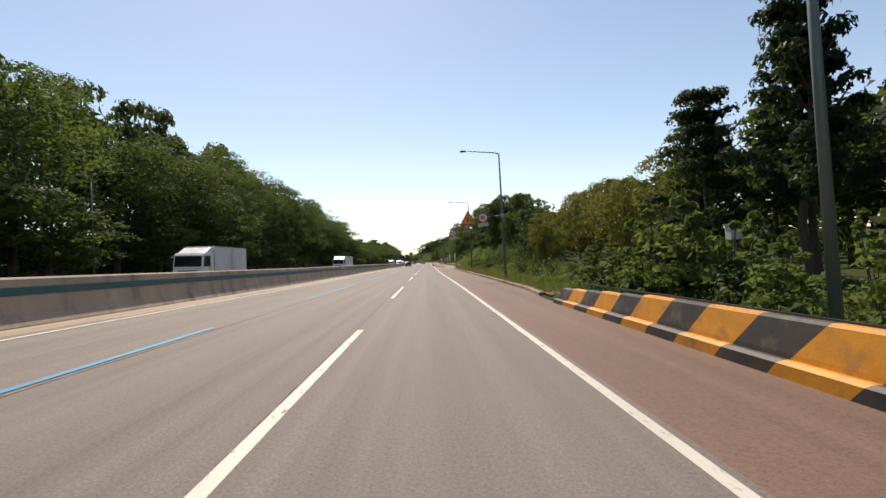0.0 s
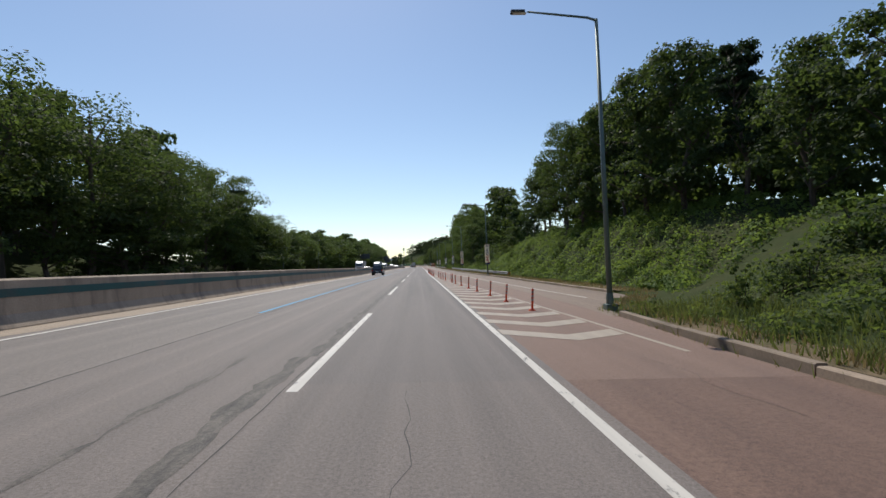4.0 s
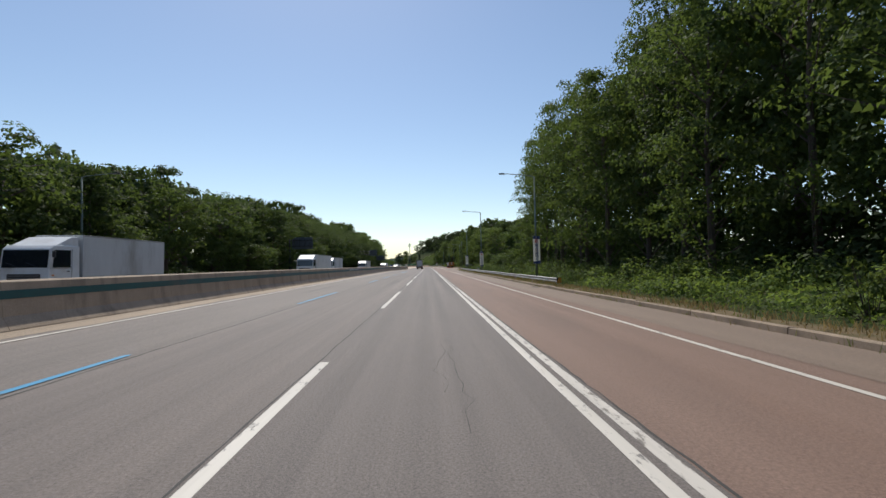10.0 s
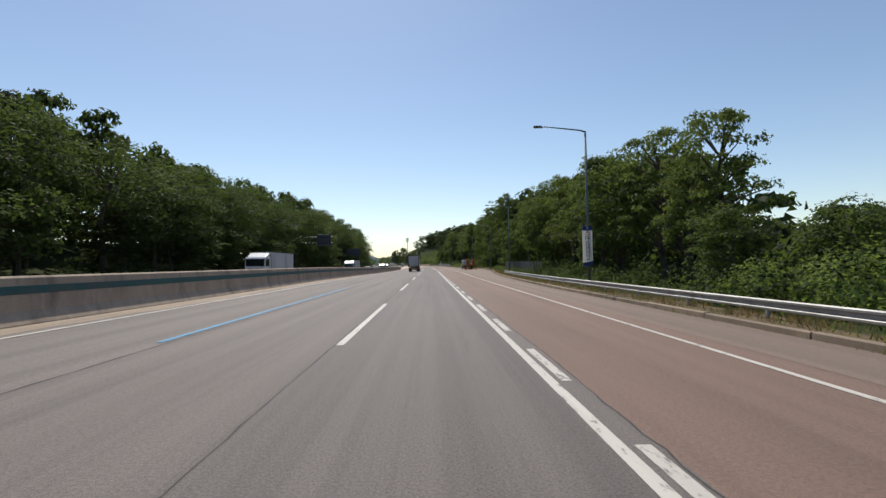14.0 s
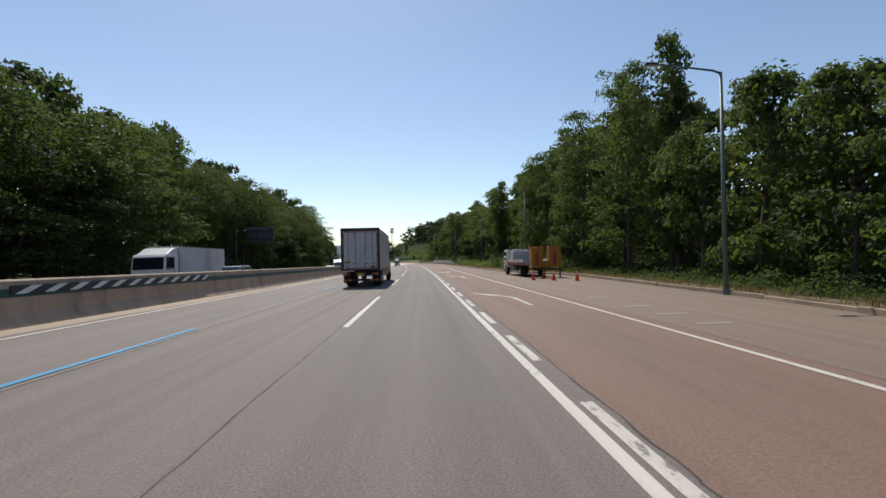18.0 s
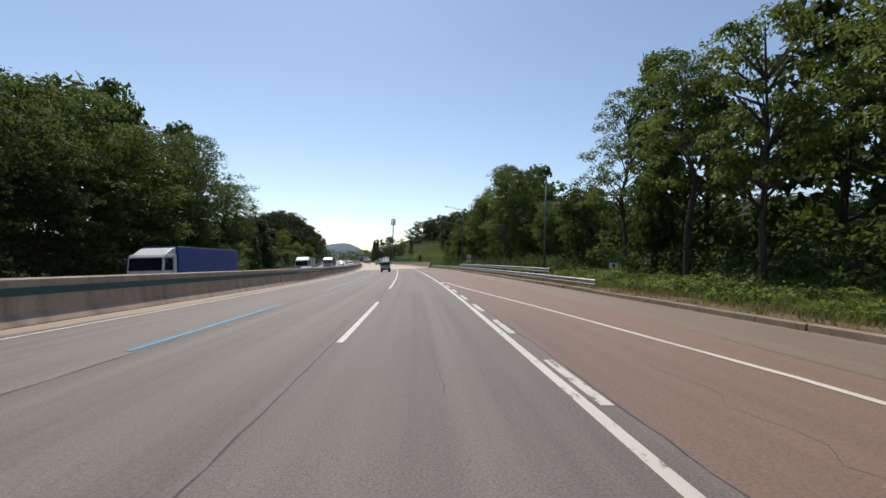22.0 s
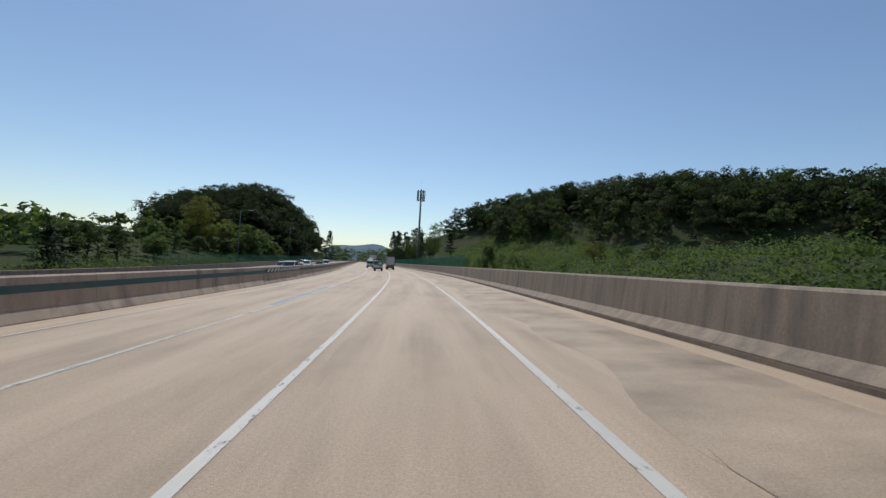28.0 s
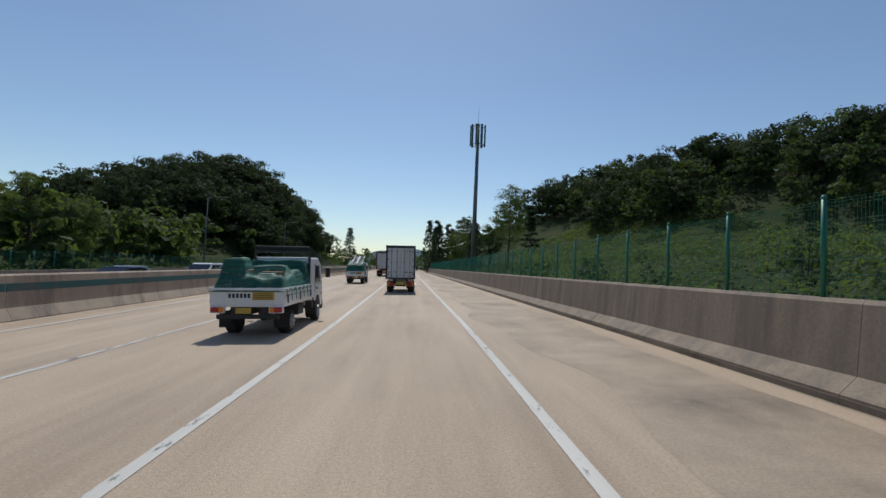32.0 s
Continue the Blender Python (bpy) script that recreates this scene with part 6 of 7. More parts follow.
thicket("lay_by_weeds", "weeds along the lay-by kerb", 376, 445, lambda s: K(s) + 1.0, lambda s: K(s) + 4.0, 0.9, 85, 0.12, LEAF_MID, 50)
thicket("forest_edge", "dark undergrowth at the forest edge", 200, 600, lambda s: K(s) + 5.5, lambda s: K(s) + 12, 2.4, 36, 0.23, LEAF_DARK, 51)
thicket("forest_floor", "dark bushes between the forest trunks", 196, 306, lambda s: K(s) + 9, lambda s: K(s) + 17, 5.5, 26, 0.42, LEAF_DARK, 58, 0.6)
thicket("forest_floor", "dark bushes between the forest trunks", 330, 585, lambda s: K(s) + 9, lambda s: K(s) + 16, 4.0, 20, 0.42, LEAF_DARK, 59, 0.6)
thicket("lay_by_shrubs", "shrubs beyond the lay-by", 438, 468, lambda s: K(s) + 2.4, lambda s: K(s) + 7, 2.1, 80, 0.18, LEAF_BRIGHT, 52, 0.9)
thicket("vine_field", "flat field of bright green vines behind the kerb", 466, 518, lambda s: K(s) + 1.6, lambda s: K(s) + 7.5, 0.55, 95, 0.17, LEAF_VINE, 68, 0.7)
thicket("rail_vines", "vines behind the double guardrail", 512, 582, lambda s: K(s) + 1.6, lambda s: K(s) + 8, 1.2, 81, 0.16, LEAF_DARK, 53, 0.8)
thicket("bridge_scrub", "scrub and low bushes beyond the parapet", 582, 760, lambda s: 7.2 + 0 * s, lambda s: 30 + 0 * s, 1.2, 30, 0.18, LEAF_MID, 54, 0.8)
thicket("slope_scrub", "pale green scrub over the open slope", 590, 800, lambda s: 30 + 0 * s, lambda s: 75 + 0 * s, 1.1, 28, 0.27, LEAF_VINE, 55, 0.9)
thicket("median_hedge", "trimmed green hedge beyond the opposite carriageway", -40, 556, -30.4, -28.2, 1.9, 75, 0.20, LEAF_MID, 56, 0.35)
thicket("left_scrub", "scrub beyond the opposite carriageway", 556, 760, -36.0, -28.4, 1.4, 25, 0.23, LEAF_MID, 57, 0.7)


def bush_proto(seed, material, leaf, label):
    """One bush 1 m high and about 1.3 m across: stems and uneven leaf clumps of several sizes."""
    rng = np.random.default_rng(seed)
    t = thing("bush", pose(0, 0, -200), label, "bush")
    clumps = []
    for _ in range(26):
        a, r = rng.uniform(0, 6.283), 0.62 * rng.random() ** 0.6
        z = rng.uniform(0.12, 0.95) * (1 - 0.55 * (r / 0.62) ** 2)
        clumps.append((r * math.cos(a), r * math.sin(a), z, rng.uniform(0.08, 0.24)))
    for _ in range(7):
        a = rng.uniform(0, 6.283)
        clumps.append((0.3 * math.cos(a), 0.3 * math.sin(a), rng.uniform(0.85, 1.15), 0.06))
    bm = shell()
    for c in clumps[::2]:
        tube(bm, (c[0] * 0.12, c[1] * 0.12, -0.1), c[:3], 0.016, 0.005, 4)
    part("stem", bm, BARK, t)
    v, f = clump_leaves(clumps, 42, leaf * 1.1, rng)
    cr = new("foliage", mesh_of("foliage", v, f, material))
    cr.parent = t
    return t


BUSHES = [bush_proto(71, LEAF_BRIGHT, 0.085, "bright green leafy bush on the verge"), bush_proto(72, LEAF_MID, 0.08, "mid green bush on the verge"),
          bush_proto(73, LEAF_VINE, 0.09, "vine-covered light green bush on the verge"), bush_proto(74, LEAF_DARK, 0.08, "dark green bush on the verge")]
rb = random.Random(77)
placed = set()


def bush(k, s, d, height, wide):
    z = float(ground_z(np.array(s), np.array(d)))
    m = on_road(s, d, z - 0.04, turn=rb.uniform(0, 360), upright=True) @ Matrix.Diagonal((wide, wide * rb.uniform(0.85, 1.15), height, 1))
    if k in placed:
        ob = copy_thing(BUSHES[k], m)
        ob.matrix_basis = m
    else:
        ob = BUSHES[k]
        ob.matrix_world = m
        placed.add(k)
    ob["group"] = "bushes along the right verge"


for s0, s1, near, far, count, tall, kinds in ((9, 25, 2.6, 6.0, 14, 2.7, (0, 0, 2, 1)), (26, 112, 2.6, 8.0, 62, 1.35, (0, 0, 1, 1, 2, 3)), (66, 114, 8.5, 12, 14, 1.9, (1, 3, 3, 2)), (120, 198, 2.2, 6, 28, 1.1, (0, 2, 2, 1)),
                                              (178, 200, 3.5, 9, 16, 2.4, (0, 1, 2, 3)), (202, 300, 2.6, 7, 40, 1.4, (0, 2, 1, 3)), (258, 372, 2.2, 6.5, 38, 1.3, (3, 3, 1, 0)),
                                              (432, 470, 1.9, 6, 28, 1.7, (0, 1, 2)), (472, 512, 3, 7, 8, 0.9, (2, 0, 1)), (512, 582, 2.2, 7, 36, 1.5, (3, 3, 1, 3)), (585, 700, 2.5, 14, 24, 1.5, (1, 3, 2))):
    for _ in range(count):
        s = rb.uniform(s0, s1)
        h = tall * rb.uniform(0.5, 1.15)
        bush(rb.choice(kinds), s, float(kerb_d(s)) + rb.uniform(near, far), h, max(0.8, h * rb.uniform(0.75, 1.25)))


def blades(name, label, s0, s1, d0, d1, n, height, material, seed):
    rng = np.random.default_rng(seed)
    s, u = rng.uniform(s0, s1, n), rng.random(n)
    d = d0(s) + u * (d1(s) - d0(s))
    keep = np.sin(s * 0.9 + seed) + np.sin(s * 2.3) + rng.normal(size=n) * 0.8 > -0.4
    s, d = s[keep], d[keep]
    n = len(s)
    z = ground_z(s, d)
    p = road_xyz(s, d, z)
    a = rng.uniform(0, 6.283, n)
    h = height * rng.uniform(0.5, 1.3, n)
    w = 0.012 + 0.01 * rng.random(n)
    lean = rng.normal(size=(n, 2)) * (0.35 * h)[:, None]
    side = np.stack([np.cos(a) * w, np.sin(a) * w, 0 * a], -1)
    tip = p + np.stack([lean[:, 0], lean[:, 1], h], -1)
    v = np.stack([p - side, p + side, tip], 1).reshape(-1, 3)
    return tagged(new(name, mesh_of(name, v, np.arange(3 * n).reshape(-1, 3), material)), label, "grass", kind="stuff")


blades("verge_grass", "green grass tufts on the verge", 20, 112, lambda s: K(s) + 0.2, lambda s: K(s) + 4, 26000, 0.4, GRASS, 61)
blades("dry_verge_grass", "dry straw-coloured grass along the kerb", 20, 580, lambda s: K(s) + 0.12, lambda s: K(s) + 1.7, 62000, 0.22, DRY_GRASS, 62)
blades("lawn", "fresh green grass behind the guardrail", 480, 520, lambda s: K(s) + 1.2, lambda s: K(s) + 8, 26000, 0.3, GRASS, 63)
blades("kerb_weeds", "green weeds leaning over the kerb", 22, 576, lambda s: K(s) - 0.1, lambda s: K(s) + 0.45, 16000, 0.3, GRASS, 64)
blades("yellow_tufts", "yellowish tufts in the kerb joints", 40, 575, lambda s: K(s) - 0.15, lambda s: K(s) + 0.1, 5000, 0.26, DRY_GRASS, 65)
fence2 = thing("mesh_fence", Matrix.Identity(4), "green steel mesh fence beyond the opposite carriageway", "fence")
for k in range(70):
    m = on_road(640 + 2 * k, -27.25, 0.9, upright=True)
    for nm, me in (("post", post0.data), ("mesh_panel", panel_mesh)):
        ob = new(nm, me)
        ob.parent = fence2
        ob.matrix_world = m


# ---- vehicles: x to the right, y ahead, origin on the road under the rear end ----
def wheel(parent, x, y, r, w, rim_r, twin=False, rim_mat=None):
    side = 1 if x > 0 else -1
    bm = tube(shell(), (x - side * w, y, r), (x, y, r), r, None, 24)
    es = [e for e in bm.edges if abs(e.verts[0].co.x - e.verts[1].co.x) < 1e-5]
    bmesh.ops.bevel(bm, geom=es, offset=r * 0.12, segments=2, affect="EDGES")
    wh = part("wheel", bm, TYRE, parent, "black tyre", smooth=False)
    bm = tube(shell(), (x - side * 0.02, y, r), (x + side * 0.012, y, r), rim_r, rim_r * 0.94, 20)
    for k in range(6):
        a = k * math.pi / 3
        tube(bm, (x + side * 0.012, y, r), (x + side * 0.018, y + rim_r * 0.85 * math.cos(a), r + rim_r * 0.85 * math.sin(a)), rim_r * 0.12, rim_r * 0.17, 5)
    part("rim", bm, rim_mat or RIM, wh)
    return wh


def bars(parent, x0, x1, y, z0, z1, n, material, name="lettering_bar"):
    for k in range(n):
        a = x0 + (x1 - x0) * k / n
        part(name, box(shell(), a, a + (x1 - x0) / n * 0.7, y - 0.004, y, z0, z1), material, parent)


def rear_doors(parent, w, z0, z1, y, frame_mat, panel_mat, trim, poles=4):
    bm = box(shell(), -w / 2, w / 2, y - 0.03, y + 0.05, z0, z0 + 0.09, 0.01)
    box(bm, -w / 2, w / 2, y - 0.03, y + 0.05, z1 - 0.16, z1, 0.01)
    for x in (-w / 2, w / 2 - 0.1):
        box(bm, x, x + 0.1, y - 0.03, y + 0.05, z0, z1, 0.01)
    part("door_frame", bm, frame_mat, parent, "grey steel door frame")
    for sx in (-1, 1):
        dr = part("rear_door", box(shell(), sx * 0.012, sx * (w / 2 - 0.11), y - 0.015, y + 0.03, z0 + 0.1, z1 - 0.17, 0.008), panel_mat, parent)
        for k in range(poles // 2):
            x = sx * (w / 2 - 0.11) * (0.28 + 0.42 * k)
            part("lock_rod", tube(shell(), (x, y - 0.04, z0 + 0.08), (x, y - 0.04, z1 - 0.17), 0.018, None, 8), GALV, dr)
            part("lock_handle", box(shell(), x - 0.03, x + sx * 0.22, y - 0.06, y - 0.045, z0 + 0.42, z0 + 0.46, 0.004), DARK_STEEL, dr)
            for z in (z0 + 0.2, (z0 + z1) / 2, z1 - 0.35):
                part("rod_bracket", box(shell(), x - 0.04, x + 0.04, y - 0.05, y - 0.014, z - 0.03, z + 0.03), DARK_STEEL, dr)
        for z in np.linspace(z0 + 0.3, z1 - 0.4, 4):
            part("hinge", box(shell(), sx * (w / 2 - 0.2), sx * (w / 2 - 0.02), y - 0.05, y - 0.03, z - 0.03, z + 0.03), frame_mat, dr)
        if trim:
            part("red_tape", box(shell(), sx * (w / 2 - 0.17), sx * (w / 2 - 0.12), y - 0.021, y - 0.016, z0 + 0.15, z1 - 0.25), RED_TRIM, dr, "red reflective tape")
            part("red_tape", box(shell(), sx * 0.05, sx * (w / 2 - 0.18), y - 0.021, y - 0.016, z1 - 0.245, z1 - 0.2), RED_TRIM, dr, "red reflective tape")


def cab(parent, y0, y1, w, z0, z1, material, nose=0.25, deflector=0.0, arch_y=None, arch_r=None):
    """A forward-control truck cab with doors, glass, mirrors and lamps."""
    L = y1 - y0
    ay, ar = arch_y or y0 + L * 0.45, arch_r or 0.52 * (z1 - z0) / 2.2
    out = [(y0, z0 + 0.25), (y0, z1), (y1 - nose * 1.5, z1), (y1 - nose * 0.6, z1 - 0.2), (y1 - 0.03, z0 + (z1 - z0) * 0.48), (y1, z0 + 0.35), (y1 - 0.04, z0), (y1 - 0.35, z0), (y0 + L * 0.2, z0 + 0.25)]
    body = part("cab", prism(shell(), out, -w / 2, w / 2, 0.05, lambda y, z: 1 - 0.05 * max(0, (z - z0) / (z1 - z0) - 0.5)), material, parent, "painted truck cab", smooth=False)
    zm = z0 + (z1 - z0) * 0.5
    ga, gb = Vector((y1 - 0.03, z0 + (z1 - z0) * 0.48)), Vector((y1 - nose * 0.6, z1 - 0.2))
    along = (gb - ga).normalized()
    out_n = Vector((along.y, -along.x)) * 0.014
    lo, hi = ga + along * 0.06, gb - along * 0.05
    bm = prism(shell(), [tuple(lo + out_n), tuple(hi + out_n), tuple(hi - out_n * 3), tuple(lo - out_n * 3)], -w * 0.455, w * 0.455)
    part("windscreen", bm, GLASS, body, "dark tinted windscreen")
    for x in (-0.28, 0.12):
        bm = tube(shell(), (x * w, lo.x + 0.03, lo.y + 0.02), (x * w + 0.25 * w, lo.x + 0.03 + along.x * 0.25, lo.y + 0.25 * along.y), 0.012, None, 5)
        part("wiper", bm, DARK_STEEL, body)
    gz = z0 + (z1 - z0) * 0.24
    part("grille", box(shell(), -w * 0.33, w * 0.33, y1 - 0.05, y1 + 0.008, gz, gz + (z1 - z0) * 0.13, 0.01), CHASSIS, body, "dark radiator grille")
    for k in range(2):
        z = gz + (z1 - z0) * (0.035 + 0.05 * k)
        part("grille_bar", box(shell(), -w * 0.32, w * 0.32, y1, y1 + 0.016, z, z + 0.02), GALV, body)
    for sx in (-1, 1):
        part("door_seam", box(shell(), sx * (w / 2 - 0.01), sx * (w / 2 + 0.003), y0 + L * 0.27, y0 + L * 0.27 + 0.014, z0 + 0.3, z1 - 0.18), DARK_STEEL, body)
        part("door_sill", box(shell(), sx * (w / 2 - 0.01), sx * (w / 2 + 0.003), y0 + L * 0.27, y1 - nose * 0.5, zm - 0.02, zm - 0.008), DARK_STEEL, body)
        part("door_step", box(shell(), sx * (w / 2 - 0.2), sx * (w / 2 - 0.01), y0 + L * 0.02, y0 + L * 0.18, z0 + 0.02, z0 + 0.22, 0.015), CHASSIS, body)
    for sx in (-1, 1):
        bm = prism(shell(), [(y0 + L * 0.32, zm + 0.02), (y1 - nose * 0.95, zm + 0.02), (y1 - nose * 1.5, z1 - 0.24), (y0 + L * 0.32, z1 - 0.24)], sx * (w / 2 - 0.045), sx * (w / 2 + 0.006))
        part("side_window", bm, GLASS, body, "dark side window")
        bm = tube(shell(), (sx * w / 2, y1 - nose * 0.8, z1 - 0.3), (sx * (w / 2 + 0.22), y1 - nose * 0.6 + 0.1, z1 - 0.32), 0.018, None, 6)
        box(bm, sx * (w / 2 + 0.12), sx * (w / 2 + 0.27), y1 - nose * 0.6 + 0.05, y1 - nose * 0.6 + 0.13, z1 - 0.62, z1 - 0.3, 0.03)
        part("mirror", bm, DARK_STEEL, body)
        part("door_handle", box(shell(), sx * (w / 2), sx * (w / 2 + 0.025), y0 + L * 0.36, y0 + L * 0.36 + 0.16, zm - 0.2, zm - 0.15), DARK_STEEL, body)
        part("headlamp", box(shell(), sx * (w / 2 - 0.42), sx * (w / 2 - 0.06), y1 - 0.02, y1 + 0.012, z0 + 0.2, z0 + 0.38, 0.02), REFLECT, body, "clear headlamp")
        part("turn_lamp", box(shell(), sx * (w / 2 - 0.005), sx * (w / 2 + 0.012), y1 - 0.3, y1 - 0.18, zm - 0.4, zm - 0.33), AMBER, body, "amber side lamp")
        part("arch", tube(shell(), (sx * (w / 2 - 0.3), ay, z0 + 0.02), (sx * (w / 2 + 0.004), ay, z0 + 0.02), ar, None, 20), CHASSIS, body)
    part("bumper", box(shell(), -w / 2, w / 2, y1 - 0.1, y1 + 0.06, z0 - 0.12, z0 + 0.18, 0.03), CHASSIS, body)
    if deflector:
        bm = prism(shell(), [(y0, z1 - 0.02), (y0, z1 + deflector), (y0 + L * 0.25, z1 + deflector * 0.9), (y1 - nose * 2, z1 - 0.02)], -w * 0.46, w * 0.46, 0.05)
        part("wind_deflector", bm, material, body)
    return body


def box_lorry(name, m, label, length, w, z_floor, z_top, box_mat, cab_mat, wheel_r=0.5, deflector=0.7, cab_len=1.9, cab_top=2.9, group="lorries on the motorway", trim=True, stripe=True, frame_mat=None):
    t = thing(name, m, label, "truck", group)
    body = part("cargo_box", box(shell(), -w / 2, w / 2, 0.03, length, z_floor, z_top, 0.02), box_mat, t, "dusty white cargo box")
    rear_doors(body, w, z_floor, z_top, 0.0, frame_mat or GALV, box_mat, trim)
    if stripe:
        for sx in (-1, 1):
            part("amber_stripe", box(shell(), sx * w / 2, sx * (w / 2 + 0.006), 0.1, length - 0.1, z_floor + 0.03, z_floor + 0.12), SIGN_YELLOW, body, "amber reflective stripe")
    for sx in (-1, 1):
        for z in (z_floor + 0.02, z_top - 0.03):
            part("edge_rail", box(shell(), sx * (w / 2 - 0.01), sx * (w / 2 + 0.02), 0.02, length, z - 0.05, z + 0.03, 0.006), GALV, body)
        part("frame_rail", box(shell(), sx * 0.35, sx * 0.45, 0.1, length + 0.4, z_floor - 0.32, z_floor - 0.02), CHASSIS, t)
        part("mudguard", box(shell(), sx * (w / 2 - 0.55), sx * (w / 2 - 0.05), 0.5, 0.53, 0.28, z_floor - 0.15), TYRE, t)
        part("side_guard", box(shell(), sx * (w / 2 - 0.08), sx * (w / 2 - 0.04), 3.2, length - 0.8, 0.62, 0.74), GALV, t)
        part("side_guard", box(shell(), sx * (w / 2 - 0.08), sx * (w / 2 - 0.04), 3.2, length - 0.8, 0.86, 0.96), GALV, t)
        lamp = part("lamp_box", box(shell(), sx * (w / 2 - 0.55), sx * (w / 2 - 0.08), -0.02, 0.08, z_floor - 0.32, z_floor - 0.16, 0.01), CHASSIS, t)
        part("tail_lamp", box(shell(), sx * (w / 2 - 0.5), sx * (w / 2 - 0.28), -0.035, -0.018, z_floor - 0.3, z_floor - 0.18), RED_LAMP, lamp)
        part("turn_lamp", box(shell(), sx * (w / 2 - 0.27), sx * (w / 2 - 0.12), -0.035, -0.018, z_floor - 0.3, z_floor - 0.18), AMBER, lamp)
    part("plate", box(shell(), -0.25, 0.25, -0.01, 0.01, z_floor - 0.36, z_floor - 0.16), PLATE, t, "yellow number plate")
    if trim:
        for x0, x1, z, n, mat in ((-w / 2 + 0.22, -w / 2 + 0.62, z_floor + 0.5, 5, PLATE), (w / 2 - 0.6, w / 2 - 0.28, z_floor + 0.16, 4, SIGN_YELLOW)):
            st = part("sticker", box(shell(), x0, x1, -0.024, -0.017, z, z + 0.14), mat, body, "yellow notice sticker")
            bars(st, x0 + 0.03, x1 - 0.02, -0.025, z + 0.05, z + 0.1, n, SIGN_BLACK)
        part("red_tape", box(shell(), -w / 2 + 0.2, w / 2 - 0.2, -0.028, -0.022, z_floor + 0.12, z_floor + 0.17), RED_TRIM, body, "red reflective tape")
        part("roof_edge", box(shell(), -w / 2 - 0.02, w / 2 + 0.02, -0.04, 0.12, z_top - 0.02, z_top + 0.05, 0.02), DARK_STEEL, body)
        for sx in (-1, 1):
            part("corner_post", box(shell(), sx * (w / 2 - 0.02), sx * (w / 2 + 0.025), -0.03, 0.16, z_floor, z_top, 0.01), DARK_STEEL, body)
    bum = part("rear_bumper", box(shell(), -w / 2 + 0.1, w / 2 - 0.1, 0.05, 0.12, 0.42, 0.55, 0.01), CHASSIS, t)
    for sx in (-1, 1):
        for k in range(3):
            a = sx * (w / 2 - 0.15 - 0.2 * k)
            part("bumper_stripe", box(shell(), a - 0.07, a + 0.07, 0.044, 0.05, 0.43, 0.54), SIGN_YELLOW if k % 2 == 0 else SIGN_RED, bum)
    for y in ((1.9, 3.1) if length > 7 else (1.3,)):
        for sx in (-1, 1):
            wheel(t, sx * (w / 2 - 0.06), y, wheel_r, 0.55 if length > 5 else 0.4, wheel_r * 0.55)
    cy = length + 0.15
    body2 = cab(t, cy, cy + cab_len, w * 0.97, 0.75 * wheel_r + 0.12, cab_top, cab_mat, 0.24, deflector)
    for sx in (-1, 1):
        wheel(t, sx * (w / 2 + 0.01), cy + cab_len * 0.45, wheel_r, 0.3, wheel_r * 0.55)
    return t


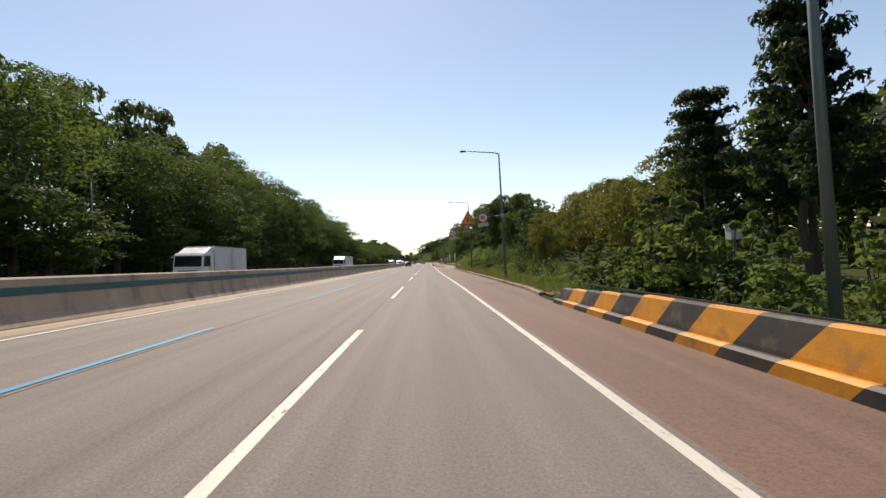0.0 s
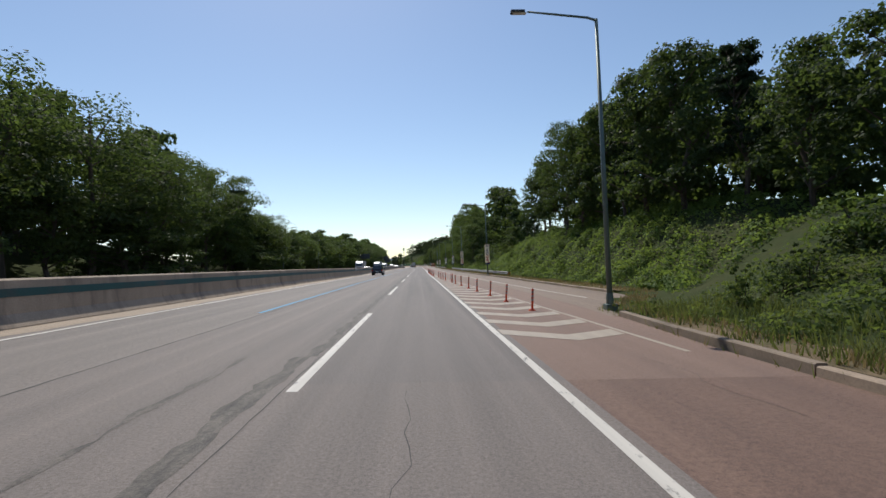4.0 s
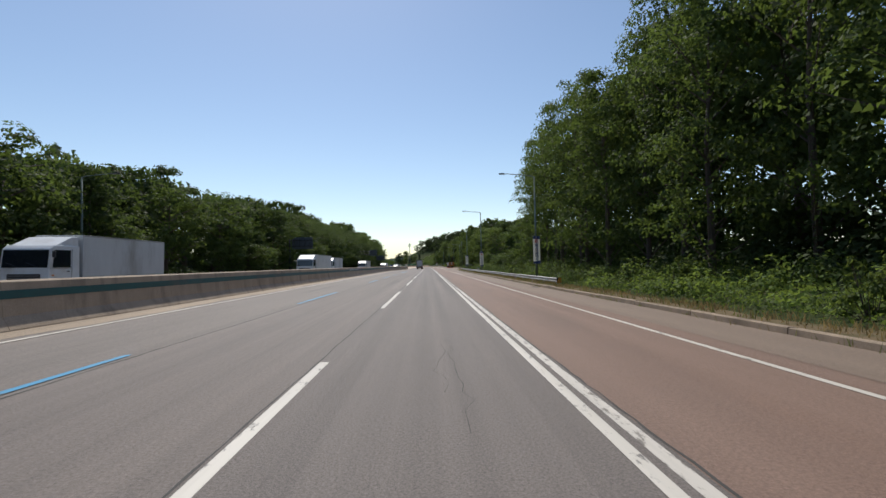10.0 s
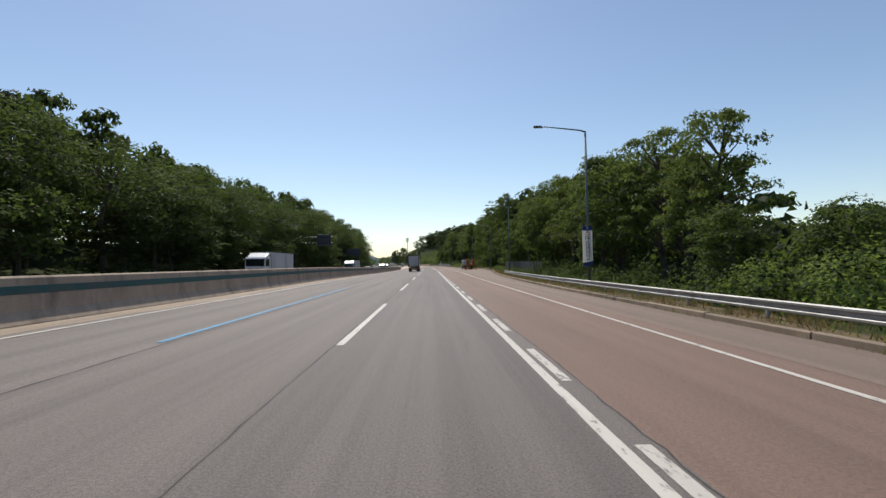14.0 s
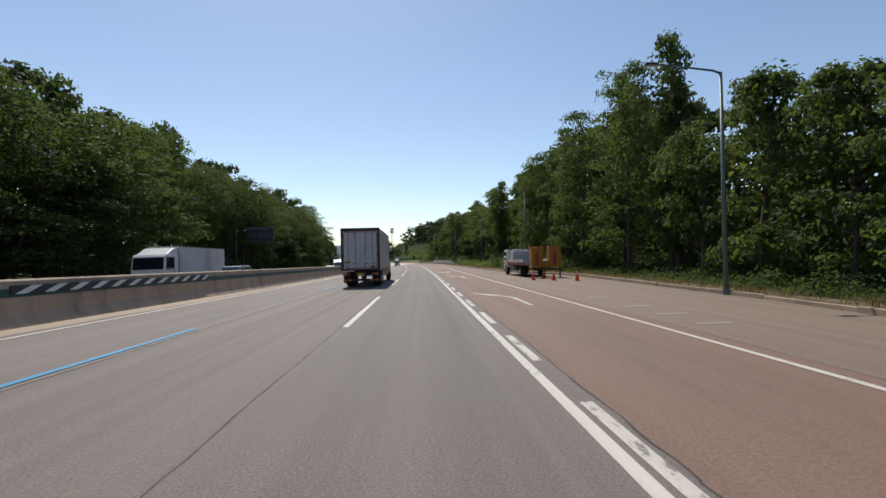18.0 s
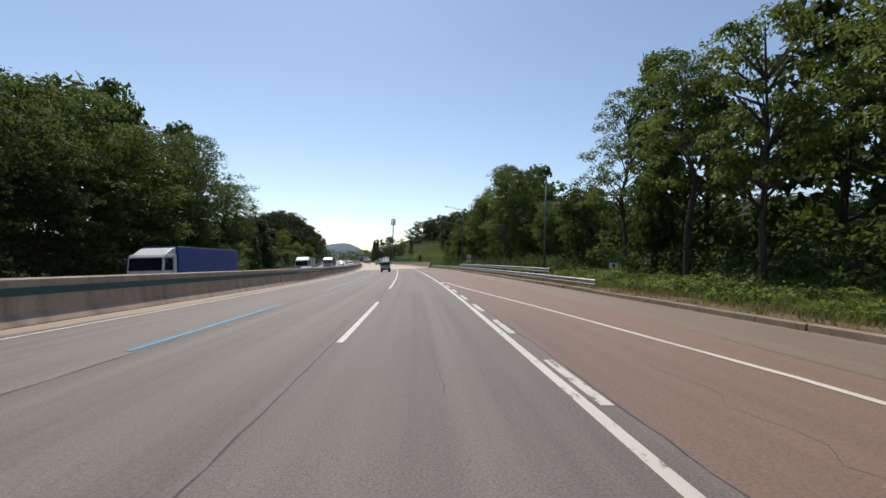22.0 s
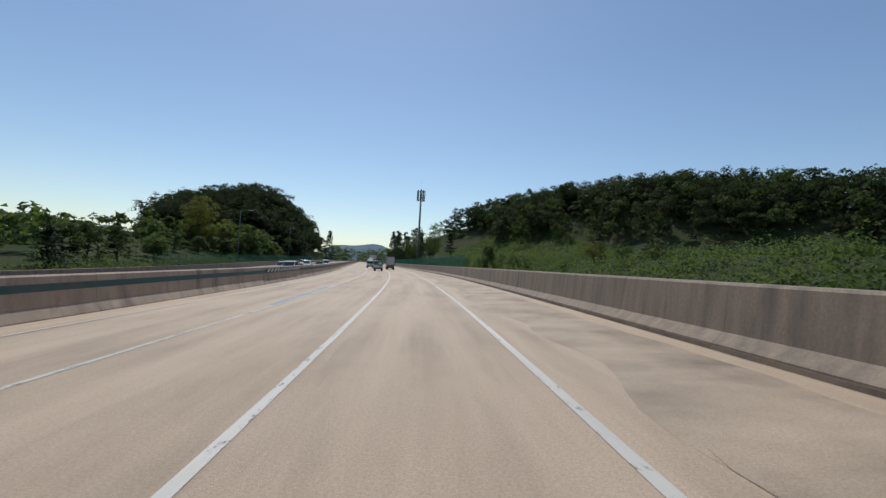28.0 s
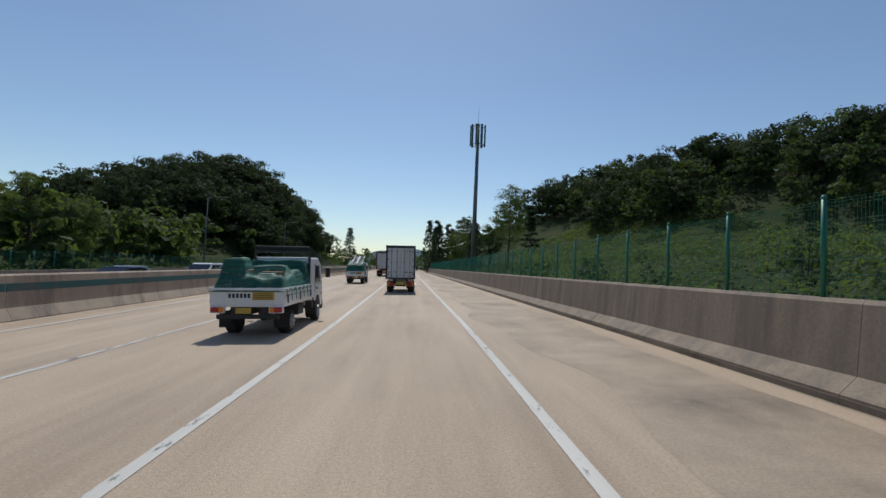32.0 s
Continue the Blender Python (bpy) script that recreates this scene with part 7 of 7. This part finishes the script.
def flatbed(name, m, label, crew=False):
    """A small cab-over flatbed pickup."""
    t = thing(name, m, label, "truck", "small flatbed trucks")
    bed = 1.95 if crew else 2.85
    part("deck", box(shell(), -0.83, 0.83, 0.02, bed, 0.72, 0.8, 0.01), WHITE_BODY, t)
    tg = part("tailgate", box(shell(), -0.84, 0.84, 0.0, 0.04, 0.78, 1.16, 0.012), WHITE_BODY, t, "white tailgate with worn lettering bars")
    bars(tg, -0.42, 0.1, 0.0, 0.93, 1.03, 6, SIGN_BLACK)
    part("sticker", box(shell(), 0.12, 0.62, -0.006, 0.0, 0.88, 1.07), PLATE, tg, "yellow notice sticker")
    for k in range(4):
        part("sticker_bar", box(shell(), 0.16, 0.58, -0.01, -0.006, 0.9 + 0.04 * k, 0.915 + 0.04 * k), SIGN_BLACK, tg)
    for sx in (-1, 1):
        sp = part("side_panel", box(shell(), sx * 0.8, sx * 0.84, 0.04, bed, 0.78, 1.16, 0.012), WHITE_BODY, t)
        for k in range(3):
            part("latch", box(shell(), sx * 0.84, sx * 0.86, 0.3 + k * (bed - 0.5) / 2, 0.36 + k * (bed - 0.5) / 2, 0.8, 1.0, 0.006), DARK_STEEL, sp)
        lb = part("lamp_box", box(shell(), sx * 0.5, sx * 0.82, -0.02, 0.08, 0.58, 0.74, 0.015), WHITE_BODY, t)
        part("tail_lamp", box(shell(), sx * 0.62, sx * 0.8, -0.035, -0.018, 0.6, 0.72, 0.008), RED_LAMP, lb)
        part("turn_lamp", box(shell(), sx * 0.52, sx * 0.62, -0.035, -0.018, 0.6, 0.72, 0.008), AMBER, lb)
        part("frame_rail", box(shell(), sx * 0.3, sx * 0.38, 0.05, bed + 0.4, 0.52, 0.72), CHASSIS, t)
        part("mud_flap", box(shell(), sx * 0.5, sx * 0.78, 0.42, 0.44, 0.2, 0.6), TYRE, t)
        wheel(t, sx * 0.77, 1.0, 0.29, 0.3, 0.19)
        wheel(t, sx * 0.86, 3.72, 0.3, 0.2, 0.2)
        part("fuel_tank" if sx > 0 else "tool_box", box(shell(), sx * 0.42, sx * 0.78, 1.6, 2.2, 0.38, 0.66, 0.03), CHASSIS, t)
    part("plate", box(shell(), -0.25, 0.1, -0.012, 0.0, 0.57, 0.7), PLATE, t, "yellow number plate")
    part("bumper", box(shell(), -0.7, 0.7, 0.06, 0.12, 0.44, 0.54), CHASSIS, t)
    y0 = bed + 0.06
    c = cab(t, y0, 4.5, 1.68, 0.42, 1.93, WHITE_BODY, 0.42, arch_y=3.72, arch_r=0.36)
    for sx in (-1, 1):
        for k in range(4):
            part("cab_vent", box(shell(), sx * 0.835, sx * 0.845, y0 + 0.1 + 0.05 * k, y0 + 0.125 + 0.05 * k, 0.62, 0.74), DARK_STEEL, c)
        part("guard_post", box(shell(), sx * 0.74, sx * 0.8, bed - 0.05, bed + 0.02, 0.8, 2.12, 0.01), DARK_STEEL, t)
        part("side_rail", tube(shell(), (sx * 0.845, 0.1, 0.98), (sx * 0.845, bed - 0.05, 0.98), 0.012, None, 6), GALV, t)
    part("gate", box(shell(), -0.78, 0.78, bed - 0.03, bed + 0.01, 1.1, 1.75, 0.02), DARK_STEEL, t, "dark head guard behind the cab")
    part("guard_beam", box(shell(), -0.8, 0.8, bed - 0.06, bed + 0.03, 2.06, 2.13, 0.012), DARK_STEEL, t)
    part("rolled_sheet", tube(shell(), (-0.78, bed - 0.02, 2.19), (0.78, bed - 0.02, 2.17), 0.07, None, 10), TYRE, t, "rolled dark tarpaulin on the head guard")
    if crew:
        for sx in (-1, 1):
            part("rear_side_window", box(shell(), sx * 0.8, sx * 0.845, y0 + 0.12, y0 + 0.78, 1.25, 1.72, 0.01), GLASS, c)
            part("door_seam", box(shell(), sx * 0.838, sx * 0.844, y0 + 0.88, y0 + 0.9, 0.6, 1.85), DARK_STEEL, c)
    return t


def cargo_net(m, seed, length, height, label, ramp=0.0):
    """A tarpaulin net drawn over a load, tied along the bed."""
    rng = np.random.default_rng(seed)
    t = thing("cargo_net", m, label, "cargo net", "nets over the loads")
    nx, ny = 33, 45
    xs, ys = np.linspace(-0.86, 0.86, nx), np.linspace(-0.03, length - 0.02, ny)
    X, Y = np.meshgrid(xs, ys, indexing="ij")
    e = smooth((0.86 - np.abs(X)) / 0.16) * smooth((Y + 0.03) / 0.25) * smooth((length - Y) / 0.08 + 0.5)
    block = lambda x0, x1, y0, y1, q: smooth((X - x0) / q) * smooth((x1 - X) / q) * smooth((Y - y0) / q) * smooth((y1 - Y) / q)
    lum = 0.4 + 0.12 * np.clip(Y / length, 0, 1) + 0.05 * np.sin(X * 9 + Y * 7) + 0.012 * rng.normal(size=X.shape)
    for x0, x1, y0, y1, top in ((-0.85, -0.05, 0.15, 1.05, 1.0), (-0.1, 0.62, 0.25, 0.95, 0.55), (-0.5, 0.7, 0.95, 1.7, 0.78), (0.05, 0.85, 1.3, 2.3, 0.62), (-0.85, 0.1, 1.5, 2.4, 0.7), (-0.9, 0.9, 2.2, 3.1, 0.95)):
        lum = np.maximum(lum, top * block(x0, x1, y0, y1, 0.2) + 0.02 * np.sin(X * 6 + Y * 5))
    if ramp:
        lum = 0.5 + 0.5 * np.clip(Y / length, 0, 1) + 0.02 * np.sin(X * 8 + Y * 9) + 0.008 * rng.normal(size=X.shape)
    Z = 1.08 + 0.03 * np.sin(Y * 14) * (1 - e) + height * e * np.clip(lum, 0.1, 1.2)
    i, j = np.meshgrid(np.arange(nx - 1), np.arange(ny - 1), indexing="ij")
    a = (i * ny + j).ravel()
    me = mesh_of("sheet", np.stack([X, Y, Z], -1).reshape(-1, 3), np.stack([a, a + 1, a + ny + 1, a + ny], -1), NET, smooth=True)
    ob = new("sheet", me)
    ob.parent = t
    for k in range(7):
        y = 0.15 + (length - 0.3) * k / 6
        for sx in (-1, 1):
            part("tie", tube(shell(), (sx * 0.86, y, 1.12), (sx * 0.87, y + 0.05, 0.84), 0.01, None, 5), GREEN_STEEL, t)
    return t


# lorry in the middle lane
box_lorry("box_lorry", on_road(420.2, -3.73), "large white box lorry with red-edged rear doors in the middle lane", 9.8, 2.48, 1.12, 3.86, DIRTY_WHITE, WHITE_BODY, 0.5, 0.75, 2.2, 2.9, frame_mat=DARK_STEEL)
# small box truck ahead in the lane
box_lorry("box_truck", on_road(691.3, -0.27), "small white box truck driving ahead", 3.2, 1.86, 0.88, 3.0, DIRTY_WHITE, WHITE_BODY, 0.3, 0.5, 1.55, 2.0, trim=False, stripe=False, frame_mat=DARK_STEEL)
# lorry far ahead beside it
box_lorry("box_lorry", on_road(735, -3.6), "white box lorry far ahead on the bridge", 9.8, 2.48, 1.12, 3.86, DIRTY_WHITE, BLUE_BODY, 0.5, 0.75, 2.2, 2.9, frame_mat=DARK_STEEL)
box_lorry("dump_truck", on_road(790, -3.6), "blue truck far ahead on the motorway", 7.5, 2.45, 1.1, 3.2, BLUE_BODY, BLUE_BODY, 0.5, 0.2, 2.1, 2.9, trim=False, stripe=False)

# small trucks with nets
def ladder_truck(p1):
    flatbed("flatbed_truck", p1, "white crew-cab flatbed truck in the middle lane", True)
    cargo_net(p1, 3, 1.95, 1.15, "green net stretched over a tall load on the flatbed", 1.0)
    lad = thing("ladder", p1 @ pose(0.1, 0.1, 1.8, 14, 0, 0), "long aluminium ladder lying over the load and cab", "ladder", "ladders on the truck")
    for dx in (0.0, 0.5):
        for x in (-0.42 + dx, 0.0 + dx):
            part("rail", box(shell(), x - 0.02, x + 0.02, 0, 3.3, 0, 0.09, 0.005), ALU, lad)
        for k in range(10):
            part("rung", tube(shell(), (-0.42 + dx, 0.2 + 0.3 * k, 0.045), (0.0 + dx, 0.2 + 0.3 * k, 0.045), 0.016, None, 6), ALU, lad)
    rb = thing("roof_box", p1 @ pose(0, 2.5, 1.93), "white roof fairing on the truck cab", "roof fairing")
    part("shell", prism(shell(), [(0, 0), (0, 0.26), (0.9, 0.24), (1.5, 0.02)], -0.62, 0.62, 0.05), WHITE_BODY, rb)


ladder_truck(on_road(552.1, -3.88))
ladder_truck(on_road(705, -4.7))
p2 = on_road(672.9, -3.42)
flatbed("flatbed_truck", p2, "white flatbed truck with a netted load beside the lane line")
cargo_net(p2, 5, 2.8, 0.78, "green net over boxes on the flatbed")
for x, y, z, w in ((-0.35, 0.5, 1.3, 0.4), (0.3, 0.7, 1.25, 0.45), (0.1, 1.6, 1.4, 0.5)):
    cbx = thing("carton", p2 @ pose(x, y, 0.8), "brown carton under the net on the truck bed", "carton", "cartons on the truck")
    part("body", box(shell(), -w / 2, w / 2, 0, w, 0, z - 0.8 + 0.28, 0.01), CARTON, cbx)
    part("tape", box(shell(), -0.03, 0.03, -0.004, 0, 0.02, z - 0.8 + 0.24), SIGN_YELLOW, cbx)


def car(name, m, label, material, length=4.6, w=1.85, h=1.65, suv=True, pickup=False):
    """A passenger car from a few rounded solids: lower body, glasshouse, wheels, lamps."""
    t = thing(name, m, label, "car", "cars on the motorway")
    L = length
    zb = h * 0.56
    low = [(0.06, 0.32), (0.0, 0.55), (0.05, zb), (L * 0.72, zb + 0.02), (L * 0.96, zb - 0.16), (L, 0.6), (L - 0.04, 0.3)]
    body = part("body", prism(shell(), low, -w / 2, w / 2, 0.06), material, t, smooth=False)
    if suv:
        top = [(0.1, zb - 0.02), (0.3, h - 0.06), (0.6, h), (L * 0.5, h), (L * 0.58, h - 0.06), (L * 0.74, zb - 0.02)]
    else:
        top = [(0.35, zb - 0.02), (1.0, h - 0.05), (1.4, h), (L * 0.52, h), (L * 0.74, zb - 0.02)]
    part("roof", prism(shell(), top, -w * 0.44, w * 0.44, 0.05, lambda y, z: 1 - 0.16 * max(0, (z - zb) / (h - zb))), material, t)
    g = [(top[0][0] + 0.3, zb + 0.04), (top[1][0] + 0.22, h - 0.13), (L * 0.53, h - 0.13), (L * 0.68, zb + 0.04)]
    for sx in (-1, 1):
        n = 3 if suv else 2
        for k in range(n):
            f0, f1 = k / n + 0.015, (k + 1) / n - 0.015
            lo = lambda f: g[0][0] + f * (g[3][0] - g[0][0])
            hi = lambda f: g[1][0] + f * (g[2][0] - g[1][0])
            bm = shell()
            vs = []
            for dx in (0.0, 0.012):
                for f, top_ in ((f0, 0), (f1, 0), (f1, 1), (f0, 1)):
                    z = g[0][1] if not top_ else g[1][1]
                    x = w * 0.44 * (1 - 0.16 * (z - zb) / (h - zb)) + dx - 0.004
                    vs.append(bm.verts.new((sx * x, hi(f) if top_ else lo(f), z)))
            for fc in ((0, 1, 2, 3), (4, 5, 6, 7), (0, 1, 5, 4), (1, 2, 6, 5), (2, 3, 7, 6), (3, 0, 4, 7)):
                bm.faces.new([vs[q] for q in fc])
            bmesh.ops.recalc_face_normals(bm, faces=bm.faces)
            part("side_window", bm, GLASS, t)
        for y in (0.2 * L, 0.8 * L):
            part("wheel_arch", tube(shell(), (sx * (w / 2 - 0.25), y, 0.36), (sx * (w / 2 + 0.004), y, 0.36), 0.4, None, 22), CHASSIS, t)
            wheel(t, sx * (w / 2 + 0.01), y, 0.35, 0.24, 0.25)
        part("mirror", box(shell(), sx * (w / 2 - 0.02), sx * (w / 2 + 0.2), L * 0.66, L * 0.66 + 0.12, zb + 0.02, zb + 0.18, 0.03), material, t)
        part("tail_lamp", box(shell(), sx * (w / 2 - 0.28), sx * (w / 2 + 0.004), -0.012, 0.14, zb - 0.3, zb - 0.03, 0.02), RED_LAMP, t)
        part("headlamp", box(shell(), sx * (w / 2 - 0.4), sx * (w / 2 - 0.02), L - 0.12, L + 0.006, 0.62, 0.76, 0.02), REFLECT, t)
        part("door_handle", box(shell(), sx * (w / 2 - 0.004), sx * (w / 2 + 0.015), L * 0.42, L * 0.42 + 0.14, zb - 0.12, zb - 0.09), DARK_STEEL, t)
    bm = prism(shell(), [(top[0][0] + 0.03, zb + 0.05), (top[1][0] - 0.04, h - 0.14), (top[1][0] - 0.015, h - 0.14), (top[0][0] + 0.055, zb + 0.05)], -w * 0.37, w * 0.37)
    bmesh.ops.translate(bm, vec=(0, -0.035, 0), verts=bm.verts)
    part("rear_window", bm, GLASS, t)
    bm = prism(shell(), [(L * 0.725, zb + 0.05), (L * 0.575, h - 0.1), (L * 0.59, h - 0.1), (L * 0.74, zb + 0.05)], -w * 0.38, w * 0.38)
    part("windscreen", bm, GLASS, t)
    part("plate", box(shell(), -0.26, 0.26, -0.012, 0.0, 0.62, 0.73), SIGN_WHITE, t, "white number plate")
    part("bumper", box(shell(), -w / 2 + 0.05, w / 2 - 0.05, -0.03, 0.1, 0.34, 0.5, 0.03), CHASSIS, t)
    return t


car("pickup_truck", on_road(178.2, -7.55), "black double-cab pickup with a closed canopy in the inner lane", NAVY_BODY, 5.1, 1.95, 1.85)


def turned(s, d):
    return on_road(s, d, turn=180)


# opposite traffic
for s, d, ln, colour, label in ((47, -19.5, 6.8, DIRTY_WHITE, "white box truck on the opposite carriageway"), (113, -19.5, 9.6, WHITE_BODY, "white lorry on the opposite carriageway"), (256, -19.5, 7.5, DIRTY_WHITE, "white box truck on the opposite carriageway"),
                                (303, -17.8, 10.2, WHITE_BODY, "long white lorry with a wind deflector on the opposite carriageway"), (328, -20.5, 8.5, DIRTY_WHITE, "white lorry on the opposite carriageway"), (378, -20.5, 9, DIRTY_WHITE, "white lorry on the opposite carriageway"),
                                (434.5, -19.5, 8.2, DIRTY_WHITE, "pale box lorry on the opposite carriageway"), (519, -18.5, 12, BLUE_BODY, "white lorry with a blue container on the opposite carriageway"), (565, -19, 5.0, DIRTY_WHITE, "small white box truck on the opposite carriageway"),
                                (604, -19, 8, MAROON, "dark red lorry on the opposite carriageway")):
    box_lorry("box_lorry", turned(s, d), label, ln, 2.45, 1.12, 3.35 if s < 560 else 3.1, colour, WHITE_BODY, 0.5, 0.5, 2.0, 2.75, "lorries on the opposite carriageway", False, False)
for s, d, mat, suv in ((432, -15.6, SILVER_BODY, True), (437, -18.6, WHITE_BODY, False), (476, -15.4, WHITE_BODY, False), (545, -15.4, WHITE_BODY, False), (690.5, -15.4, NAVY_BODY, False), (697, -18.8, SILVER_BODY, False), (236, -15.5, SILVER_BODY, False),
                       (655, -15.5, WHITE_BODY, True), (668, -19, SILVER_BODY, False), (700, -15, WHITE_BODY, True), (716, -22, WHITE_BODY, False)):
    car("suv" if suv else "sedan", turned(s, d), ("white" if mat is WHITE_BODY else "silver" if mat is SILVER_BODY else "dark") + " car on the opposite carriageway", mat, 4.7, 1.85, 1.7 if suv else 1.45, suv)

# parked works truck in the lay-by
wt = on_road(427.6, 9.9, turn=2)
t = thing("works_truck", wt, "parked white works truck with a red and white dropside bed", "truck", "works truck in the lay-by")
part("deck", box(shell(), -1.15, 1.15, 0.0, 5.9, 0.98, 1.08, 0.01), CHASSIS, t)
for sx in (-1, 1):
    sp = part("dropside", box(shell(), sx * 1.1, sx * 1.16, 0.05, 5.85, 1.26, 1.5, 0.01), WHITE_BODY, t, "white dropside panel")
    part("red_rail", box(shell(), sx * 1.1, sx * 1.17, 0.02, 5.88, 1.02, 1.25, 0.01), MAROON, t, "dull red lower rail")
    for k in range(9):
        part("stake", box(shell(), sx * 1.16, sx * 1.19, 0.1 + 0.7 * k, 0.15 + 0.7 * k, 1.02, 1.52), MAROON, t)
    for y in (1.5,):
        wheel(t, sx * 1.08, y, 0.44, 0.5, 0.25)
    wheel(t, sx * 1.06, 6.85, 0.44, 0.28, 0.25)
    part("frame_rail", box(shell(), sx * 0.35, sx * 0.45, -0.2, 6.3, 0.72, 0.96), CHASSIS, t)
    part("side_box", box(shell(), sx * 0.7, sx * 1.1, 2.7, 3.8, 0.5, 0.95, 0.02), CHASSIS, t)
cab(t, 6.05, 7.75, 2.15, 0.55, 2.45, WHITE_BODY, 0.22)
part("water_tank", box(shell(), -0.95, 0.95, 4.3, 5.9, 1.1, 2.3, 0.08), DIRTY_WHITE, t, "pale load box behind the cab")
part("rack", box(shell(), -1.0, 1.0, 5.2, 5.9, 2.34, 2.4, 0.01), DARK_STEEL, t)
ab = thing("crash_cushion", wt @ pose(0.3, -1.75, 0), "orange-yellow folded crash cushion and arrow board at the truck's tail", "crash cushion")
for x in (-1.2, 0.25):
    pn = part("panel", box(shell(), x, x + 0.95, 0.15, 0.85, 0.85, 2.45, 0.04), ORANGE_BODY, ab, "weathered orange steel panel")
    part("top_rim", box(shell(), x - 0.02, x + 0.97, 0.12, 0.88, 2.42, 2.5, 0.02), ORANGE_BODY, pn)
    part("bottom_rim", box(shell(), x - 0.02, x + 0.97, 0.12, 0.88, 0.82, 0.9, 0.02), ORANGE_BODY, pn)
    for k in range(4):
        part("rib", box(shell(), x + 0.12 + 0.22 * k, x + 0.16 + 0.22 * k, 0.11, 0.15, 0.9, 2.42), ORANGE_BODY, pn)
    part("rust_streak", box(shell(), x + 0.3, x + 0.62, 0.142, 0.149, 1.0, 1.9), MAROON, pn, "rusty worn patch")
part("crossbar", box(shell(), -1.2, 1.2, 0.3, 0.6, 0.86, 1.35, 0.02), ORANGE_BODY, ab)
part("lamp_bar", box(shell(), -1.1, 1.1, 0.14, 0.2, 0.6, 0.72, 0.01), CHASSIS, ab)
for x in (-1.0, 1.2):
    part("leg", box(shell(), x - 0.05, x + 0.05, 0.4, 0.55, 0.0, 0.9), DARK_STEEL, ab)
part("drawbar", box(shell(), -0.2, 0.2, 1.2, 1.9, 0.7, 0.85), DARK_STEEL, ab)
